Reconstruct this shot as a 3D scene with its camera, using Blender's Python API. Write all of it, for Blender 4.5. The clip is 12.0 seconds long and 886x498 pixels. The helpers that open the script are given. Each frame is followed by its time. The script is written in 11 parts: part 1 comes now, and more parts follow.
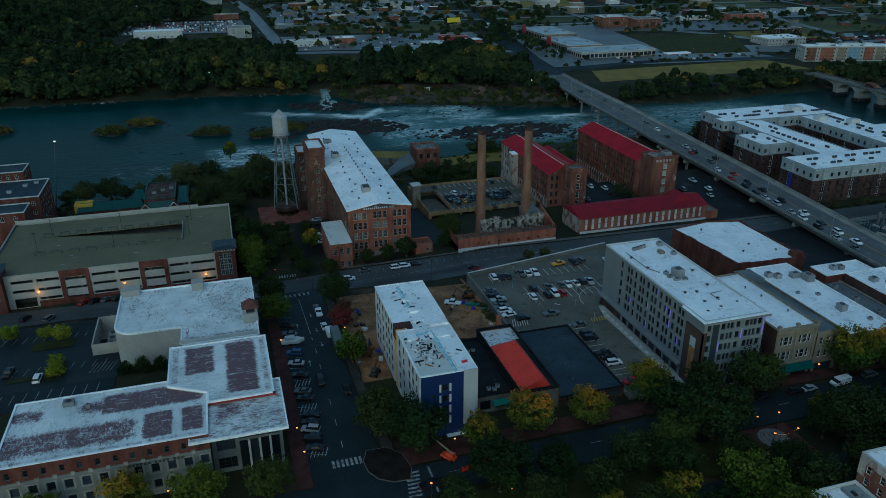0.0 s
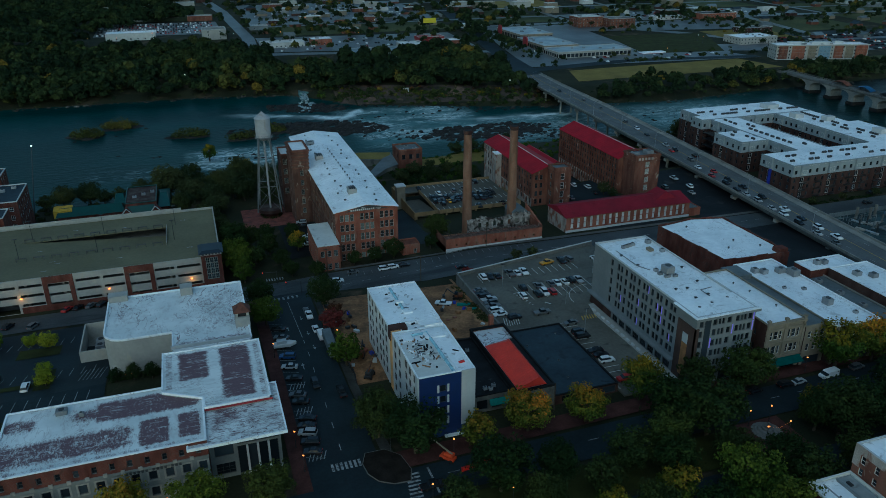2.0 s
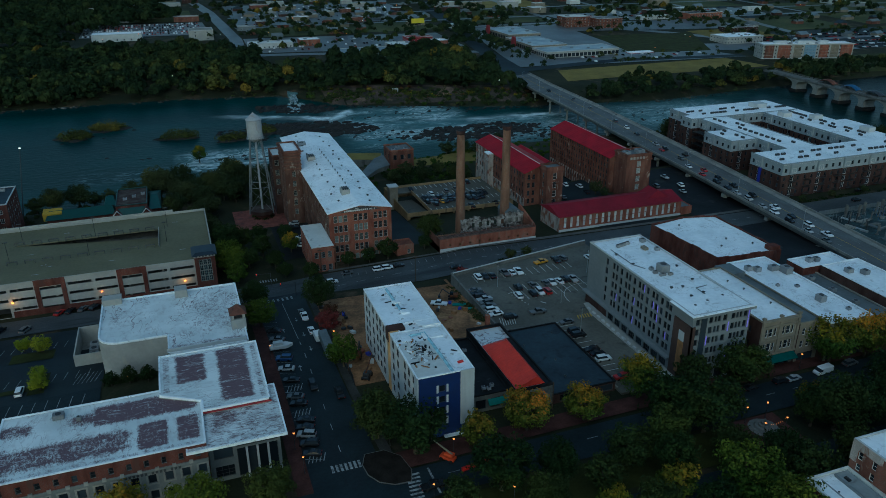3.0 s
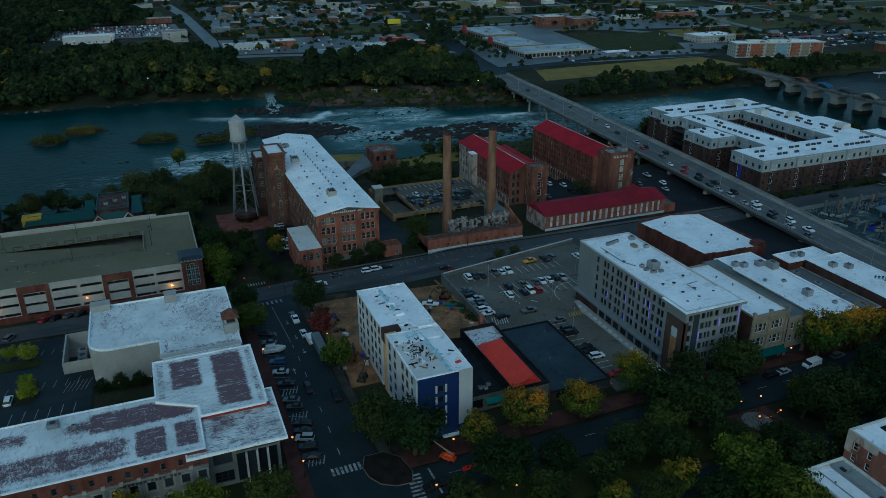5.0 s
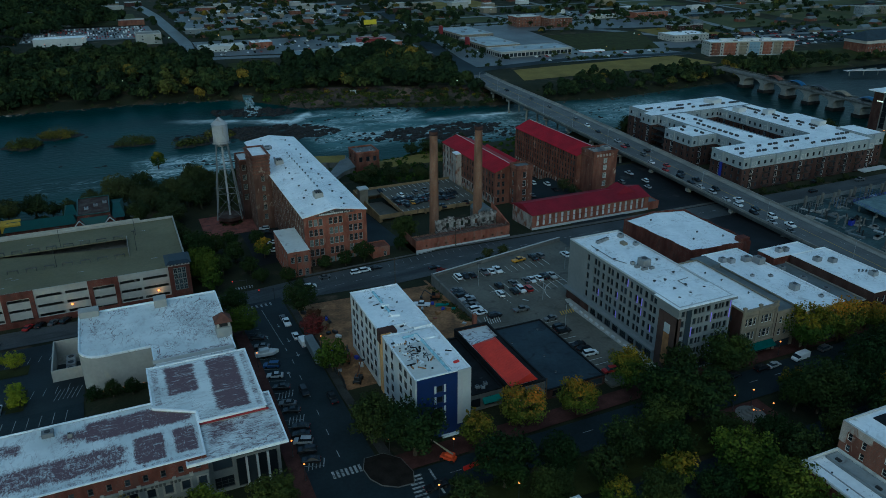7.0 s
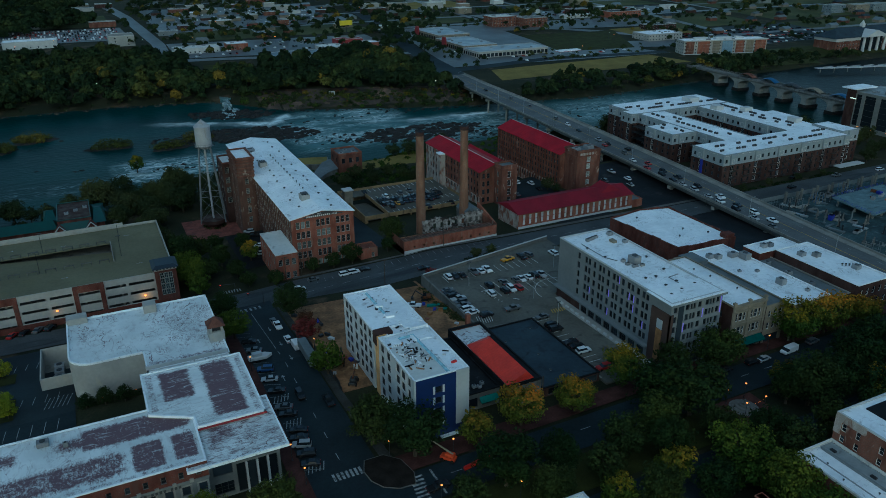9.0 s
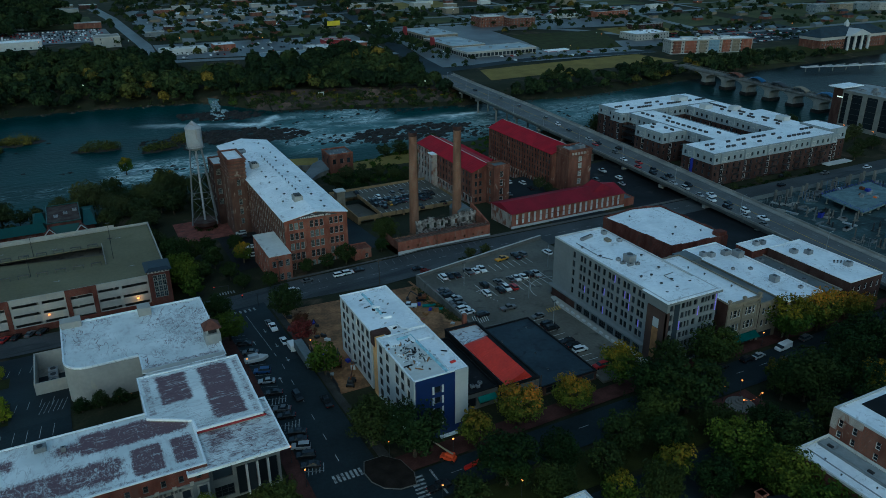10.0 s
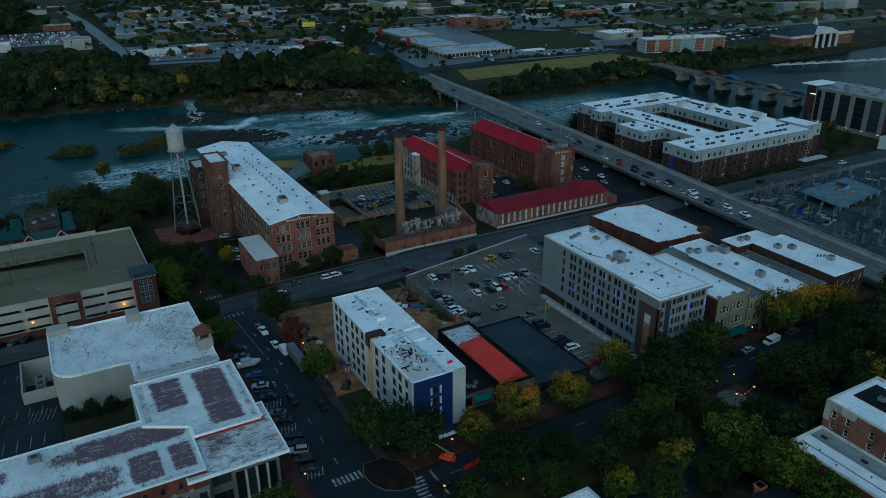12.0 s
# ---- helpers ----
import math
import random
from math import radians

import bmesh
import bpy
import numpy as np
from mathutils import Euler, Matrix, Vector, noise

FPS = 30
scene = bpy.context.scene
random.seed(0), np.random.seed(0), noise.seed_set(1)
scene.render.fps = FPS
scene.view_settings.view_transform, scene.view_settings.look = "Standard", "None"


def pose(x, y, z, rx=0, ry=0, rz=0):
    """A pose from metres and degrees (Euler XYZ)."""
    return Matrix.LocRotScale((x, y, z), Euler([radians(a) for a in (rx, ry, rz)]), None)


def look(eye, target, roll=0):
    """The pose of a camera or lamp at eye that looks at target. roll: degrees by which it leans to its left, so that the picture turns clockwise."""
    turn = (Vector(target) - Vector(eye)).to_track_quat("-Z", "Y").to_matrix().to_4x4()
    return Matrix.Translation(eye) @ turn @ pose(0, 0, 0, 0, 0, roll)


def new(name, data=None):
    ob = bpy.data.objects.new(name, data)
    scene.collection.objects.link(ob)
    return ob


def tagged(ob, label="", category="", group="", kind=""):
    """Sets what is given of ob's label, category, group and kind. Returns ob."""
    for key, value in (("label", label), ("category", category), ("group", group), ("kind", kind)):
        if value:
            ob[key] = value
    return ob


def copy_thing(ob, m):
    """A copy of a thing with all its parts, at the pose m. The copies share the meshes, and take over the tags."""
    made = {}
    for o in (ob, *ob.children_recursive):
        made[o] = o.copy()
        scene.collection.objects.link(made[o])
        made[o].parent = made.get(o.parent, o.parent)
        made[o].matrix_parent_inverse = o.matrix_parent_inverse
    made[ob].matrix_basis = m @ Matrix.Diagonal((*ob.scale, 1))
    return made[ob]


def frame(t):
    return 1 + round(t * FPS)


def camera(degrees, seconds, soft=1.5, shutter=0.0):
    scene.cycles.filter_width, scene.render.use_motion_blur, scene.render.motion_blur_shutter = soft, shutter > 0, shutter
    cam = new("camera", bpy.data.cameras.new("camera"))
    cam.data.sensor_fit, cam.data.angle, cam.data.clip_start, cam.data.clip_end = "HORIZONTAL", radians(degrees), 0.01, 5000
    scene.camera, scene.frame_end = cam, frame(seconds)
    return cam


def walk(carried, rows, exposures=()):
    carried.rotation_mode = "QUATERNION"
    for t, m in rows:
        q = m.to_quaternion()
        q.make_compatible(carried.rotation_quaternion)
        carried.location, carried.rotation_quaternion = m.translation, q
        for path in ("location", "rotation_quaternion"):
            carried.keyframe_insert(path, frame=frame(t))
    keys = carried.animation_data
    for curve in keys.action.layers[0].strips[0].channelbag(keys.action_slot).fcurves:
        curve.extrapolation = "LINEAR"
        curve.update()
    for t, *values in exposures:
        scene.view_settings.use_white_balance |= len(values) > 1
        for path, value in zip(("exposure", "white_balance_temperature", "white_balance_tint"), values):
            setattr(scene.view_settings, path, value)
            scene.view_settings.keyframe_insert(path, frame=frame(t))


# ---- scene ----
# x runs along the cross streets, y along the street that leads to the river, metres.
cam = camera(61.36, 12.0, 0.66)
ROWS = [
    (0.0, 0.000, 0.000, 114.528, 66.675, 0.134, -16.733),
    (0.5, -1.160, 0.358, 114.549, 66.682, 0.135, -17.252),
    (1.0, -2.329, 0.723, 114.570, 66.688, 0.136, -17.770),
    (1.5, -3.505, 1.095, 114.590, 66.695, 0.138, -18.287),
    (2.0, -4.687, 1.474, 114.611, 66.701, 0.141, -18.803),
    (2.5, -5.875, 1.861, 114.632, 66.707, 0.144, -19.319),
    (3.0, -7.067, 2.256, 114.653, 66.713, 0.147, -19.835),
    (3.5, -8.261, 2.660, 114.674, 66.719, 0.151, -20.350),
    (4.0, -9.458, 3.073, 114.695, 66.724, 0.156, -20.866),
    (4.5, -10.656, 3.496, 114.716, 66.730, 0.161, -21.381),
    (5.0, -11.854, 3.928, 114.737, 66.735, 0.167, -21.897),
    (5.5, -13.050, 4.371, 114.758, 66.739, 0.174, -22.413),
    (6.0, -14.244, 4.825, 114.778, 66.744, 0.180, -22.929),
    (6.5, -15.435, 5.290, 114.799, 66.749, 0.188, -23.446),
    (7.0, -16.622, 5.766, 114.820, 66.753, 0.196, -23.964),
    (7.5, -17.802, 6.254, 114.841, 66.757, 0.205, -24.483),
    (8.0, -18.977, 6.754, 114.862, 66.761, 0.214, -25.004),
    (8.5, -20.143, 7.268, 114.883, 66.764, 0.223, -25.525),
    (9.0, -21.301, 7.794, 114.904, 66.768, 0.234, -26.048),
    (9.5, -22.449, 8.334, 114.925, 66.771, 0.244, -26.573),
    (10.0, -23.586, 8.888, 114.946, 66.774, 0.256, -27.099),
    (10.5, -24.711, 9.457, 114.966, 66.777, 0.267, -27.628),
    (11.0, -25.823, 10.040, 114.987, 66.780, 0.280, -28.158),
    (11.5, -26.921, 10.638, 115.008, 66.782, 0.293, -28.691),
    (12.0, -28.004, 11.252, 115.029, 66.784, 0.306, -29.226),
]
walk(cam, [(t, pose(x, y, z, rx, ry, rz)) for t, x, y, z, rx, ry, rz in ROWS], [(0.0, -0.28, 5010, -17), (12.0, -0.24, 5010, -17)])

# ---- light ----
world = bpy.data.worlds.new("dusk")
scene.world = world
world.use_nodes = True
wn = world.node_tree
sky = wn.nodes.new("ShaderNodeTexSky")
sky.sky_type = 'NISHITA'
sky.sun_disc = False
sky.sun_elevation = radians(20)
sky.sun_rotation = radians(205)
wn.links.new(sky.outputs[0], wn.nodes["Background"].inputs[0])
wn.nodes["Background"].inputs[1].default_value = 0.12
sun = new("sun", bpy.data.lights.new("sun", 'SUN'))
sun.data.energy, sun.data.angle, sun.data.color = 0.5, radians(50), (0.95, 0.97, 1.0)
sun.matrix_world = look((-90, -150, 260), (0, 0, 0))


# ---- materials ----
def nodes_of(name):
    m = bpy.data.materials.new(name)
    m.use_nodes = True
    return m, m.node_tree.nodes, m.node_tree.links, m.node_tree.nodes["Principled BSDF"]


def noise_at(n, l, scale, detail=4.0, stretch=None, distort=0.0):
    """Noise over the place in metres; stretch scales the three axes."""
    geo = n.new("ShaderNodeNewGeometry")
    tex = n.new("ShaderNodeTexNoise")
    tex.inputs["Scale"].default_value, tex.inputs["Detail"].default_value, tex.inputs["Distortion"].default_value = scale, detail, distort
    if stretch:
        mp = n.new("ShaderNodeMapping")
        mp.inputs["Scale"].default_value = stretch
        l.new(geo.outputs["Position"], mp.inputs[0])
        l.new(mp.outputs[0], tex.inputs["Vector"])
    else:
        l.new(geo.outputs["Position"], tex.inputs["Vector"])
    return tex.outputs["Fac"]


def ranged(n, l, value, a, b, lo=0.0, hi=1.0):
    r = n.new("ShaderNodeMapRange")
    for i, v in enumerate((a, b, lo, hi)):
        r.inputs[i + 1].default_value = v
    l.new(value, r.inputs[0])
    return r.outputs[0]


def mixed(n, l, fac, ca, cb):
    mx = n.new("ShaderNodeMix")
    mx.data_type = 'RGBA'
    l.new(fac, mx.inputs["Factor"])
    for key, v in (("A", ca), ("B", cb)):
        if isinstance(v, tuple):
            mx.inputs[key].default_value = (*v, 1)
        else:
            l.new(v, mx.inputs[key])
    return mx.outputs["Result"]


def math_node(n, l, op, p, q):
    k = n.new("ShaderNodeMath")
    k.operation = op
    for i, v in enumerate((p, q)):
        if isinstance(v, (int, float)):
            k.inputs[i].default_value = v
        else:
            l.new(v, k.inputs[i])
    return k.outputs[0]


def mat(name, color, rough=0.8, var=0.12, scale=0.3, fine=4.0, bump=0.15, metal=0.0, second=None, stain=None, vary=0.0, stretch=None, veins=None):
    """A surface with broad mottling, fine grain, stains and a little relief. vary: how much one piece differs from the next."""
    m, n, l, b = nodes_of(name)
    b.inputs["Roughness"].default_value, b.inputs["Metallic"].default_value = rough, metal
    b.inputs["Specular IOR Level"].default_value = 0.15 if rough > 0.65 else 0.4
    big = noise_at(n, l, scale, 5, stretch)
    small = noise_at(n, l, fine, 3)
    dark = second or tuple(c * (1 - 2.2 * var) for c in color)
    col = mixed(n, l, ranged(n, l, big, 0.35, 0.65), dark, color)
    if stain:
        col = mixed(n, l, ranged(n, l, noise_at(n, l, stain[1], 8, stain[3] if len(stain) > 3 else None, 0.6), stain[2], stain[2] + 0.12), col, stain[0])
    if veins:
        k = n.new("ShaderNodeMath")
        k.operation = 'SUBTRACT'
        l.new(noise_at(n, l, veins[1], 7, None, 1.2), k.inputs[0])
        k.inputs[1].default_value = 0.5
        a = n.new("ShaderNodeMath")
        a.operation = 'ABSOLUTE'
        l.new(k.outputs[0], a.inputs[0])
        thin = n.new("ShaderNodeMath")
        thin.operation = 'MULTIPLY'
        l.new(ranged(n, l, a.outputs[0], 0, veins[2], 1, 0), thin.inputs[0])
        l.new(ranged(n, l, noise_at(n, l, 0.09, 3), 0.45, 0.6), thin.inputs[1])
        col = mixed(n, l, thin.outputs[0], col, veins[0])
    hsv = n.new("ShaderNodeHueSaturation")
    l.new(col, hsv.inputs["Color"])
    val = ranged(n, l, small, 0.25, 0.75, 1 - var, 1 + var)
    if vary:
        info = n.new("ShaderNodeObjectInfo")
        mul = n.new("ShaderNodeMath")
        mul.operation = 'MULTIPLY'
        l.new(val, mul.inputs[0])
        l.new(ranged(n, l, info.outputs["Random"], 0, 1, 1 - vary, 1 + vary), mul.inputs[1])
        val = mul.outputs[0]
    l.new(val, hsv.inputs["Value"])
    l.new(hsv.outputs[0], b.inputs["Base Color"])
    if bump:
        bp = n.new("ShaderNodeBump")
        bp.inputs["Strength"].default_value, bp.inputs["Distance"].default_value = bump, 0.05
        l.new(small, bp.inputs["Height"])
        l.new(bp.outputs[0], b.inputs["Normal"])
    return m


def brick_mat(name, color, second, mortar, stain=None):
    """Brickwork: courses 75 mm high in the plane of the wall, with broad weathering."""
    m, n, l, b = nodes_of(name)
    b.inputs["Roughness"].default_value = 0.9
    b.inputs["Specular IOR Level"].default_value = 0.15
    geo = n.new("ShaderNodeNewGeometry")
    sep, com, add = n.new("ShaderNodeSeparateXYZ"), n.new("ShaderNodeCombineXYZ"), n.new("ShaderNodeMath")
    l.new(geo.outputs["Position"], sep.inputs[0])
    l.new(sep.outputs[0], add.inputs[0])
    l.new(sep.outputs[1], add.inputs[1])
    l.new(add.outputs[0], com.inputs[0])
    l.new(sep.outputs[2], com.inputs[1])
    br = n.new("ShaderNodeTexBrick")
    br.inputs["Scale"].default_value = 1.0
    br.inputs["Brick Width"].default_value, br.inputs["Row Height"].default_value, br.inputs["Mortar Size"].default_value = 0.23, 0.075, 0.008
    br.inputs["Color1"].default_value, br.inputs["Color2"].default_value, br.inputs["Mortar"].default_value = (*color, 1), (*second, 1), (*mortar, 1)
    l.new(com.outputs[0], br.inputs["Vector"])
    big = noise_at(n, l, 0.35, 6, (1, 1, 0.35))
    col = mixed(n, l, ranged(n, l, big, 0.35, 0.68), tuple(c * 0.62 for c in second), br.outputs["Color"])
    if stain:
        col = mixed(n, l, ranged(n, l, noise_at(n, l, 0.5, 8, (1, 1, 0.5), 0.5), stain[1], stain[1] + 0.1), col, stain[0])
    l.new(col, b.inputs["Base Color"])
    bp = n.new("ShaderNodeBump")
    bp.inputs["Strength"].default_value, bp.inputs["Distance"].default_value = 0.3, 0.01
    l.new(br.outputs["Fac"], bp.inputs["Height"])
    l.new(bp.outputs[0], b.inputs["Normal"])
    return m


def leaf_mat(name, color, second, hue=0.04, top=None):
    """Foliage: each leaf cluster and each tree a little different."""
    m, n, l, b = nodes_of(name)
    b.inputs["Roughness"].default_value = 0.9
    b.inputs["Specular IOR Level"].default_value = 0.12
    geo, info = n.new("ShaderNodeNewGeometry"), n.new("ShaderNodeObjectInfo")
    col = mixed(n, l, geo.outputs["Random Per Island"], color, second)
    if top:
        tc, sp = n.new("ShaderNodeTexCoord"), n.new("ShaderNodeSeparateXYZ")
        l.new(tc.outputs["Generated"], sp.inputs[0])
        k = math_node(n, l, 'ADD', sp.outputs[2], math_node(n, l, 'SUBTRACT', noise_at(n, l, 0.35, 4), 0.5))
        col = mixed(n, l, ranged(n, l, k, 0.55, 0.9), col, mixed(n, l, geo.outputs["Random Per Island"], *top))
    col = mixed(n, l, ranged(n, l, noise_at(n, l, 0.045, 3), 0.5, 0.68, 0, 0.6), col, (color[0] * 1.9, color[1] * 1.5, color[2]))
    col = mixed(n, l, ranged(n, l, noise_at(n, l, 0.11, 3), 0.4, 0.66, 0, 0.75), col, tuple(c * 0.5 for c in color))
    hsv = n.new("ShaderNodeHueSaturation")
    l.new(col, hsv.inputs["Color"])
    l.new(ranged(n, l, info.outputs["Random"], 0, 1, 0.5 - hue, 0.5 + hue * 0.4), hsv.inputs["Hue"])
    l.new(ranged(n, l, info.outputs["Random"], 0, 1, 1.25, 0.7), hsv.inputs["Value"])
    l.new(hsv.outputs[0], b.inputs["Base Color"])
    return m


def stand_mat(name, tones):
    """Foliage of a whole stand: the tone stored with each tree picks its colour, each leaf cluster differs a little."""
    m, n, l, b = nodes_of(name)
    b.inputs["Roughness"].default_value = 0.9
    b.inputs["Specular IOR Level"].default_value = 0.1
    at, geo = n.new("ShaderNodeAttribute"), n.new("ShaderNodeNewGeometry")
    at.attribute_name = "tone"
    rampn = n.new("ShaderNodeValToRGB")
    el = rampn.color_ramp.elements
    while len(el) < len(tones):
        el.new(0.5)
    for e, (p, c) in zip(el, tones):
        e.position, e.color = p, (*c, 1)
    l.new(at.outputs["Fac"], rampn.inputs[0])
    hsv = n.new("ShaderNodeHueSaturation")
    l.new(rampn.outputs[0], hsv.inputs["Color"])
    l.new(ranged(n, l, geo.outputs["Random Per Island"], 0, 1, 0.6, 1.4), hsv.inputs["Value"])
    l.new(hsv.outputs[0], b.inputs["Base Color"])
    return m


def glass_mat(name, tint=(0.012, 0.016, 0.02), rough=0.08):
    m, n, l, b = nodes_of(name)
    b.inputs["Roughness"].default_value = rough
    info = n.new("ShaderNodeObjectInfo")
    col = mixed(n, l, ranged(n, l, info.outputs["Random"], 0.5, 1.0), tint, tuple(c * 3.2 for c in tint))
    l.new(col, b.inputs["Base Color"])
    b.inputs["IOR"].default_value = 1.5
    b.inputs["Specular IOR Level"].default_value = 0.14
    return m


def glow_mat(name, color, strength):
    m, n, l, b = nodes_of(name)
    b.inputs["Base Color"].default_value = (*color, 1)
    b.inputs["Emission Color"].default_value = (*color, 1)
    b.inputs["Emission Strength"].default_value = strength
    return m


M_GRASS = mat("grass", (0.03, 0.031, 0.015), 0.95, 0.25, 0.05, 1.5, second=(0.016, 0.019, 0.01), stain=((0.075, 0.055, 0.034), 0.06, 0.57))
M_LAWN = mat("lawn", (0.04, 0.045, 0.01), 0.95, 0.2, 0.15, 2.0)
M_DRYGRASS = mat("dry_grass", (0.21, 0.165, 0.045), 0.95, 0.15, 0.05, 0.6)
M_FARLAWN = mat("far_turf", (0.085, 0.09, 0.036), 0.95, 0.2, 0.02, 0.3, second=(0.045, 0.056, 0.024))
M_DIRT = mat("dirt", (0.29, 0.155, 0.075), 0.95, 0.25, 0.15, 1.2, second=(0.13, 0.075, 0.04), stain=((0.32, 0.185, 0.09), 0.2, 0.58))
M_MULCH = mat("bark_mulch", (0.02, 0.016, 0.013), 0.95, 0.25, 0.4, 3.0)
M_ASPHALT = mat("asphalt", (0.019, 0.028, 0.033), 0.7, 0.2, 0.07, 1.5, stain=((0.015, 0.02, 0.024), 0.18, 0.56, (1, 0.3, 1)))
# near-black ground for the mill yard, service yard and under the bridge
M_BLACKTOP = mat("fresh_blacktop", (0.013, 0.014, 0.016), 0.75, 0.25, 0.1, 1.5, stain=((0.04, 0.038, 0.034), 0.12, 0.6))
M_LOT = mat("worn_asphalt", (0.135, 0.13, 0.11), 0.8, 0.16, 0.06, 1.2, stain=((0.072, 0.07, 0.062), 0.25, 0.57))
M_WETLOT = mat("damp_asphalt", (0.13, 0.138, 0.142), 0.5, 0.2, 0.03, 0.8, stain=((0.085, 0.09, 0.095), 0.06, 0.55))
M_OLDCON = mat("stained_concrete", (0.17, 0.165, 0.15), 0.9, 0.15, 0.15, 1.5, stain=((0.08, 0.08, 0.075), 0.3, 0.56, (1, 1, 0.3)))
M_ROAD = mat("worn_road", (0.075, 0.082, 0.085), 0.75, 0.18, 0.06, 1.5, stain=((0.034, 0.038, 0.042), 0.15, 0.55, (0.2, 1, 1)))
M_BAY = mat("bay_paint", (0.6, 0.6, 0.58), 0.7, 0.12, 0.8, 4.0, stain=((0.25, 0.25, 0.24), 1.0, 0.58))
M_PAVING = mat("brick_paving", (0.078, 0.034, 0.028), 0.9, 0.2, 0.3, 2.0)
M_DARKWALK = mat("damp_sidewalk", (0.055, 0.055, 0.05), 0.9, 0.2, 0.2, 2.0, stain=((0.03, 0.028, 0.024), 0.3, 0.54))
M_COURT = mat("red_brick_court", (0.2, 0.075, 0.06), 0.9, 0.2, 0.3, 2.0, stain=((0.09, 0.05, 0.045), 0.4, 0.56))
M_SIDEWALK = mat("sidewalk", (0.13, 0.125, 0.115), 0.9, 0.14, 0.2, 2.0)
M_LINE = mat("road_paint", (0.34, 0.35, 0.35), 0.7, 0.15, 0.8, 4.0, stain=((0.1, 0.1, 0.1), 1.2, 0.5))
M_YELLOW = mat("yellow_paint", (0.5, 0.33, 0.04), 0.7, 0.15, 0.8, 4.0)
M_CONCRETE = mat("concrete", (0.30, 0.29, 0.26), 0.85, 0.14, 0.15, 2.0, stain=((0.17, 0.165, 0.15), 0.3, 0.58, (1, 1, 0.3)))
M_BRIDGE = mat("bridge_deck", (0.132, 0.138, 0.14), 0.85, 0.14, 0.08, 1.2, stain=((0.10, 0.10, 0.10), 0.2, 0.55, (1, 0.08, 1)))
M_DECK = mat("garage_deck", (0.158, 0.147, 0.09), 0.85, 0.1, 0.05, 1.0, stain=((0.135, 0.125, 0.072), 0.12, 0.58))
M_WHITE = mat("white_membrane", (0.88, 0.9, 0.92), 0.55, 0.06, 0.1, 0.8, second=(0.72, 0.75, 0.78), stain=((0.46, 0.46, 0.47), 0.35, 0.62), veins=((0.3, 0.29, 0.3), 0.3, 0.012))
M_WHITE_DIRTY = mat("weathered_membrane", (0.68, 0.70, 0.72), 0.6, 0.07, 0.12, 0.8, second=(0.56, 0.59, 0.61), stain=((0.2, 0.15, 0.165), 0.5, 0.585, (1.3, 0.8, 1)), veins=((0.09, 0.065, 0.075), 0.2, 0.026))
M_TAN_ROOF = mat("tan_membrane", (0.62, 0.625, 0.6), 0.65, 0.06, 0.1, 0.8, stain=((0.36, 0.35, 0.33), 0.3, 0.6))
M_GREY_ROOF = mat("grey_roof", (0.14, 0.16, 0.17), 0.7, 0.12, 0.15, 1.0)
M_PALE_ROOF = mat("dull_pale_roof", (0.3, 0.33, 0.34), 0.7, 0.12, 0.1, 0.8, stain=((0.16, 0.17, 0.175), 0.3, 0.56))
M_SLATE_ROOF = mat("slate_membrane", (0.036, 0.052, 0.066), 0.7, 0.15, 0.12, 0.8, second=(0.026, 0.038, 0.05), stain=((0.02, 0.026, 0.034), 0.25, 0.58))
M_BLACKROOF = mat("black_roof", (0.014, 0.015, 0.017), 0.75, 0.25, 0.2, 1.0, stain=((0.05, 0.05, 0.05), 0.5, 0.66))
M_BRICK = brick_mat("mill_brick", (0.34, 0.115, 0.072), (0.265, 0.09, 0.058), (0.26, 0.17, 0.12), ((0.22, 0.12, 0.085), 0.55))
M_BRICK_OLD = brick_mat("old_brick", (0.23, 0.092, 0.06), (0.16, 0.066, 0.046), (0.17, 0.125, 0.10), ((0.36, 0.31, 0.26), 0.64))
# darker, browner brick for the mill's west wall and stair tower
M_BRICK_BROWN = brick_mat("sooty_brick", (0.17, 0.085, 0.06), (0.12, 0.062, 0.046), (0.13, 0.105, 0.085), ((0.26, 0.22, 0.18), 0.6))
M_BRICK_DARK = brick_mat("dark_brick", (0.088, 0.043, 0.035), (0.062, 0.033, 0.028), (0.08, 0.066, 0.058))
M_BRICK_RED = brick_mat("red_brick", (0.165, 0.05, 0.036), (0.115, 0.038, 0.028), (0.14, 0.1, 0.08), ((0.085, 0.042, 0.034), 0.57))
M_CHALKY = brick_mat("whitewashed_brick", (0.5, 0.45, 0.41), (0.4, 0.35, 0.31), (0.3, 0.27, 0.24), ((0.19, 0.095, 0.065), 0.5))
M_CHIMNEY = brick_mat("chimney_brick", (0.27, 0.14, 0.088), (0.2, 0.105, 0.07), (0.22, 0.18, 0.13))
M_RED_OLD = mat("weathered_red_roof", (0.2, 0.012, 0.026), 0.7, 0.1, 0.15, 1.0, second=(0.15, 0.012, 0.022))
M_RED = mat("red_metal_roof", (0.30, 0.008, 0.022), 0.7, 0.08, 0.15, 1.0, second=(0.22, 0.007, 0.018))
M_ORANGE = mat("red_roof_sheet", (0.6, 0.042, 0.024), 0.6, 0.1, 0.2, 1.2, second=(0.47, 0.032, 0.02))
M_BLUE = mat("blue_panel", (0.007, 0.022, 0.1), 0.5, 0.08, 0.3, 1.0)
M_GREY = mat("grey_render", (0.19, 0.207, 0.214), 0.75, 0.06, 0.15, 1.0)
M_GREY_DARK = mat("dark_metal_panel", (0.05, 0.052, 0.056), 0.5, 0.1, 0.2, 1.0)
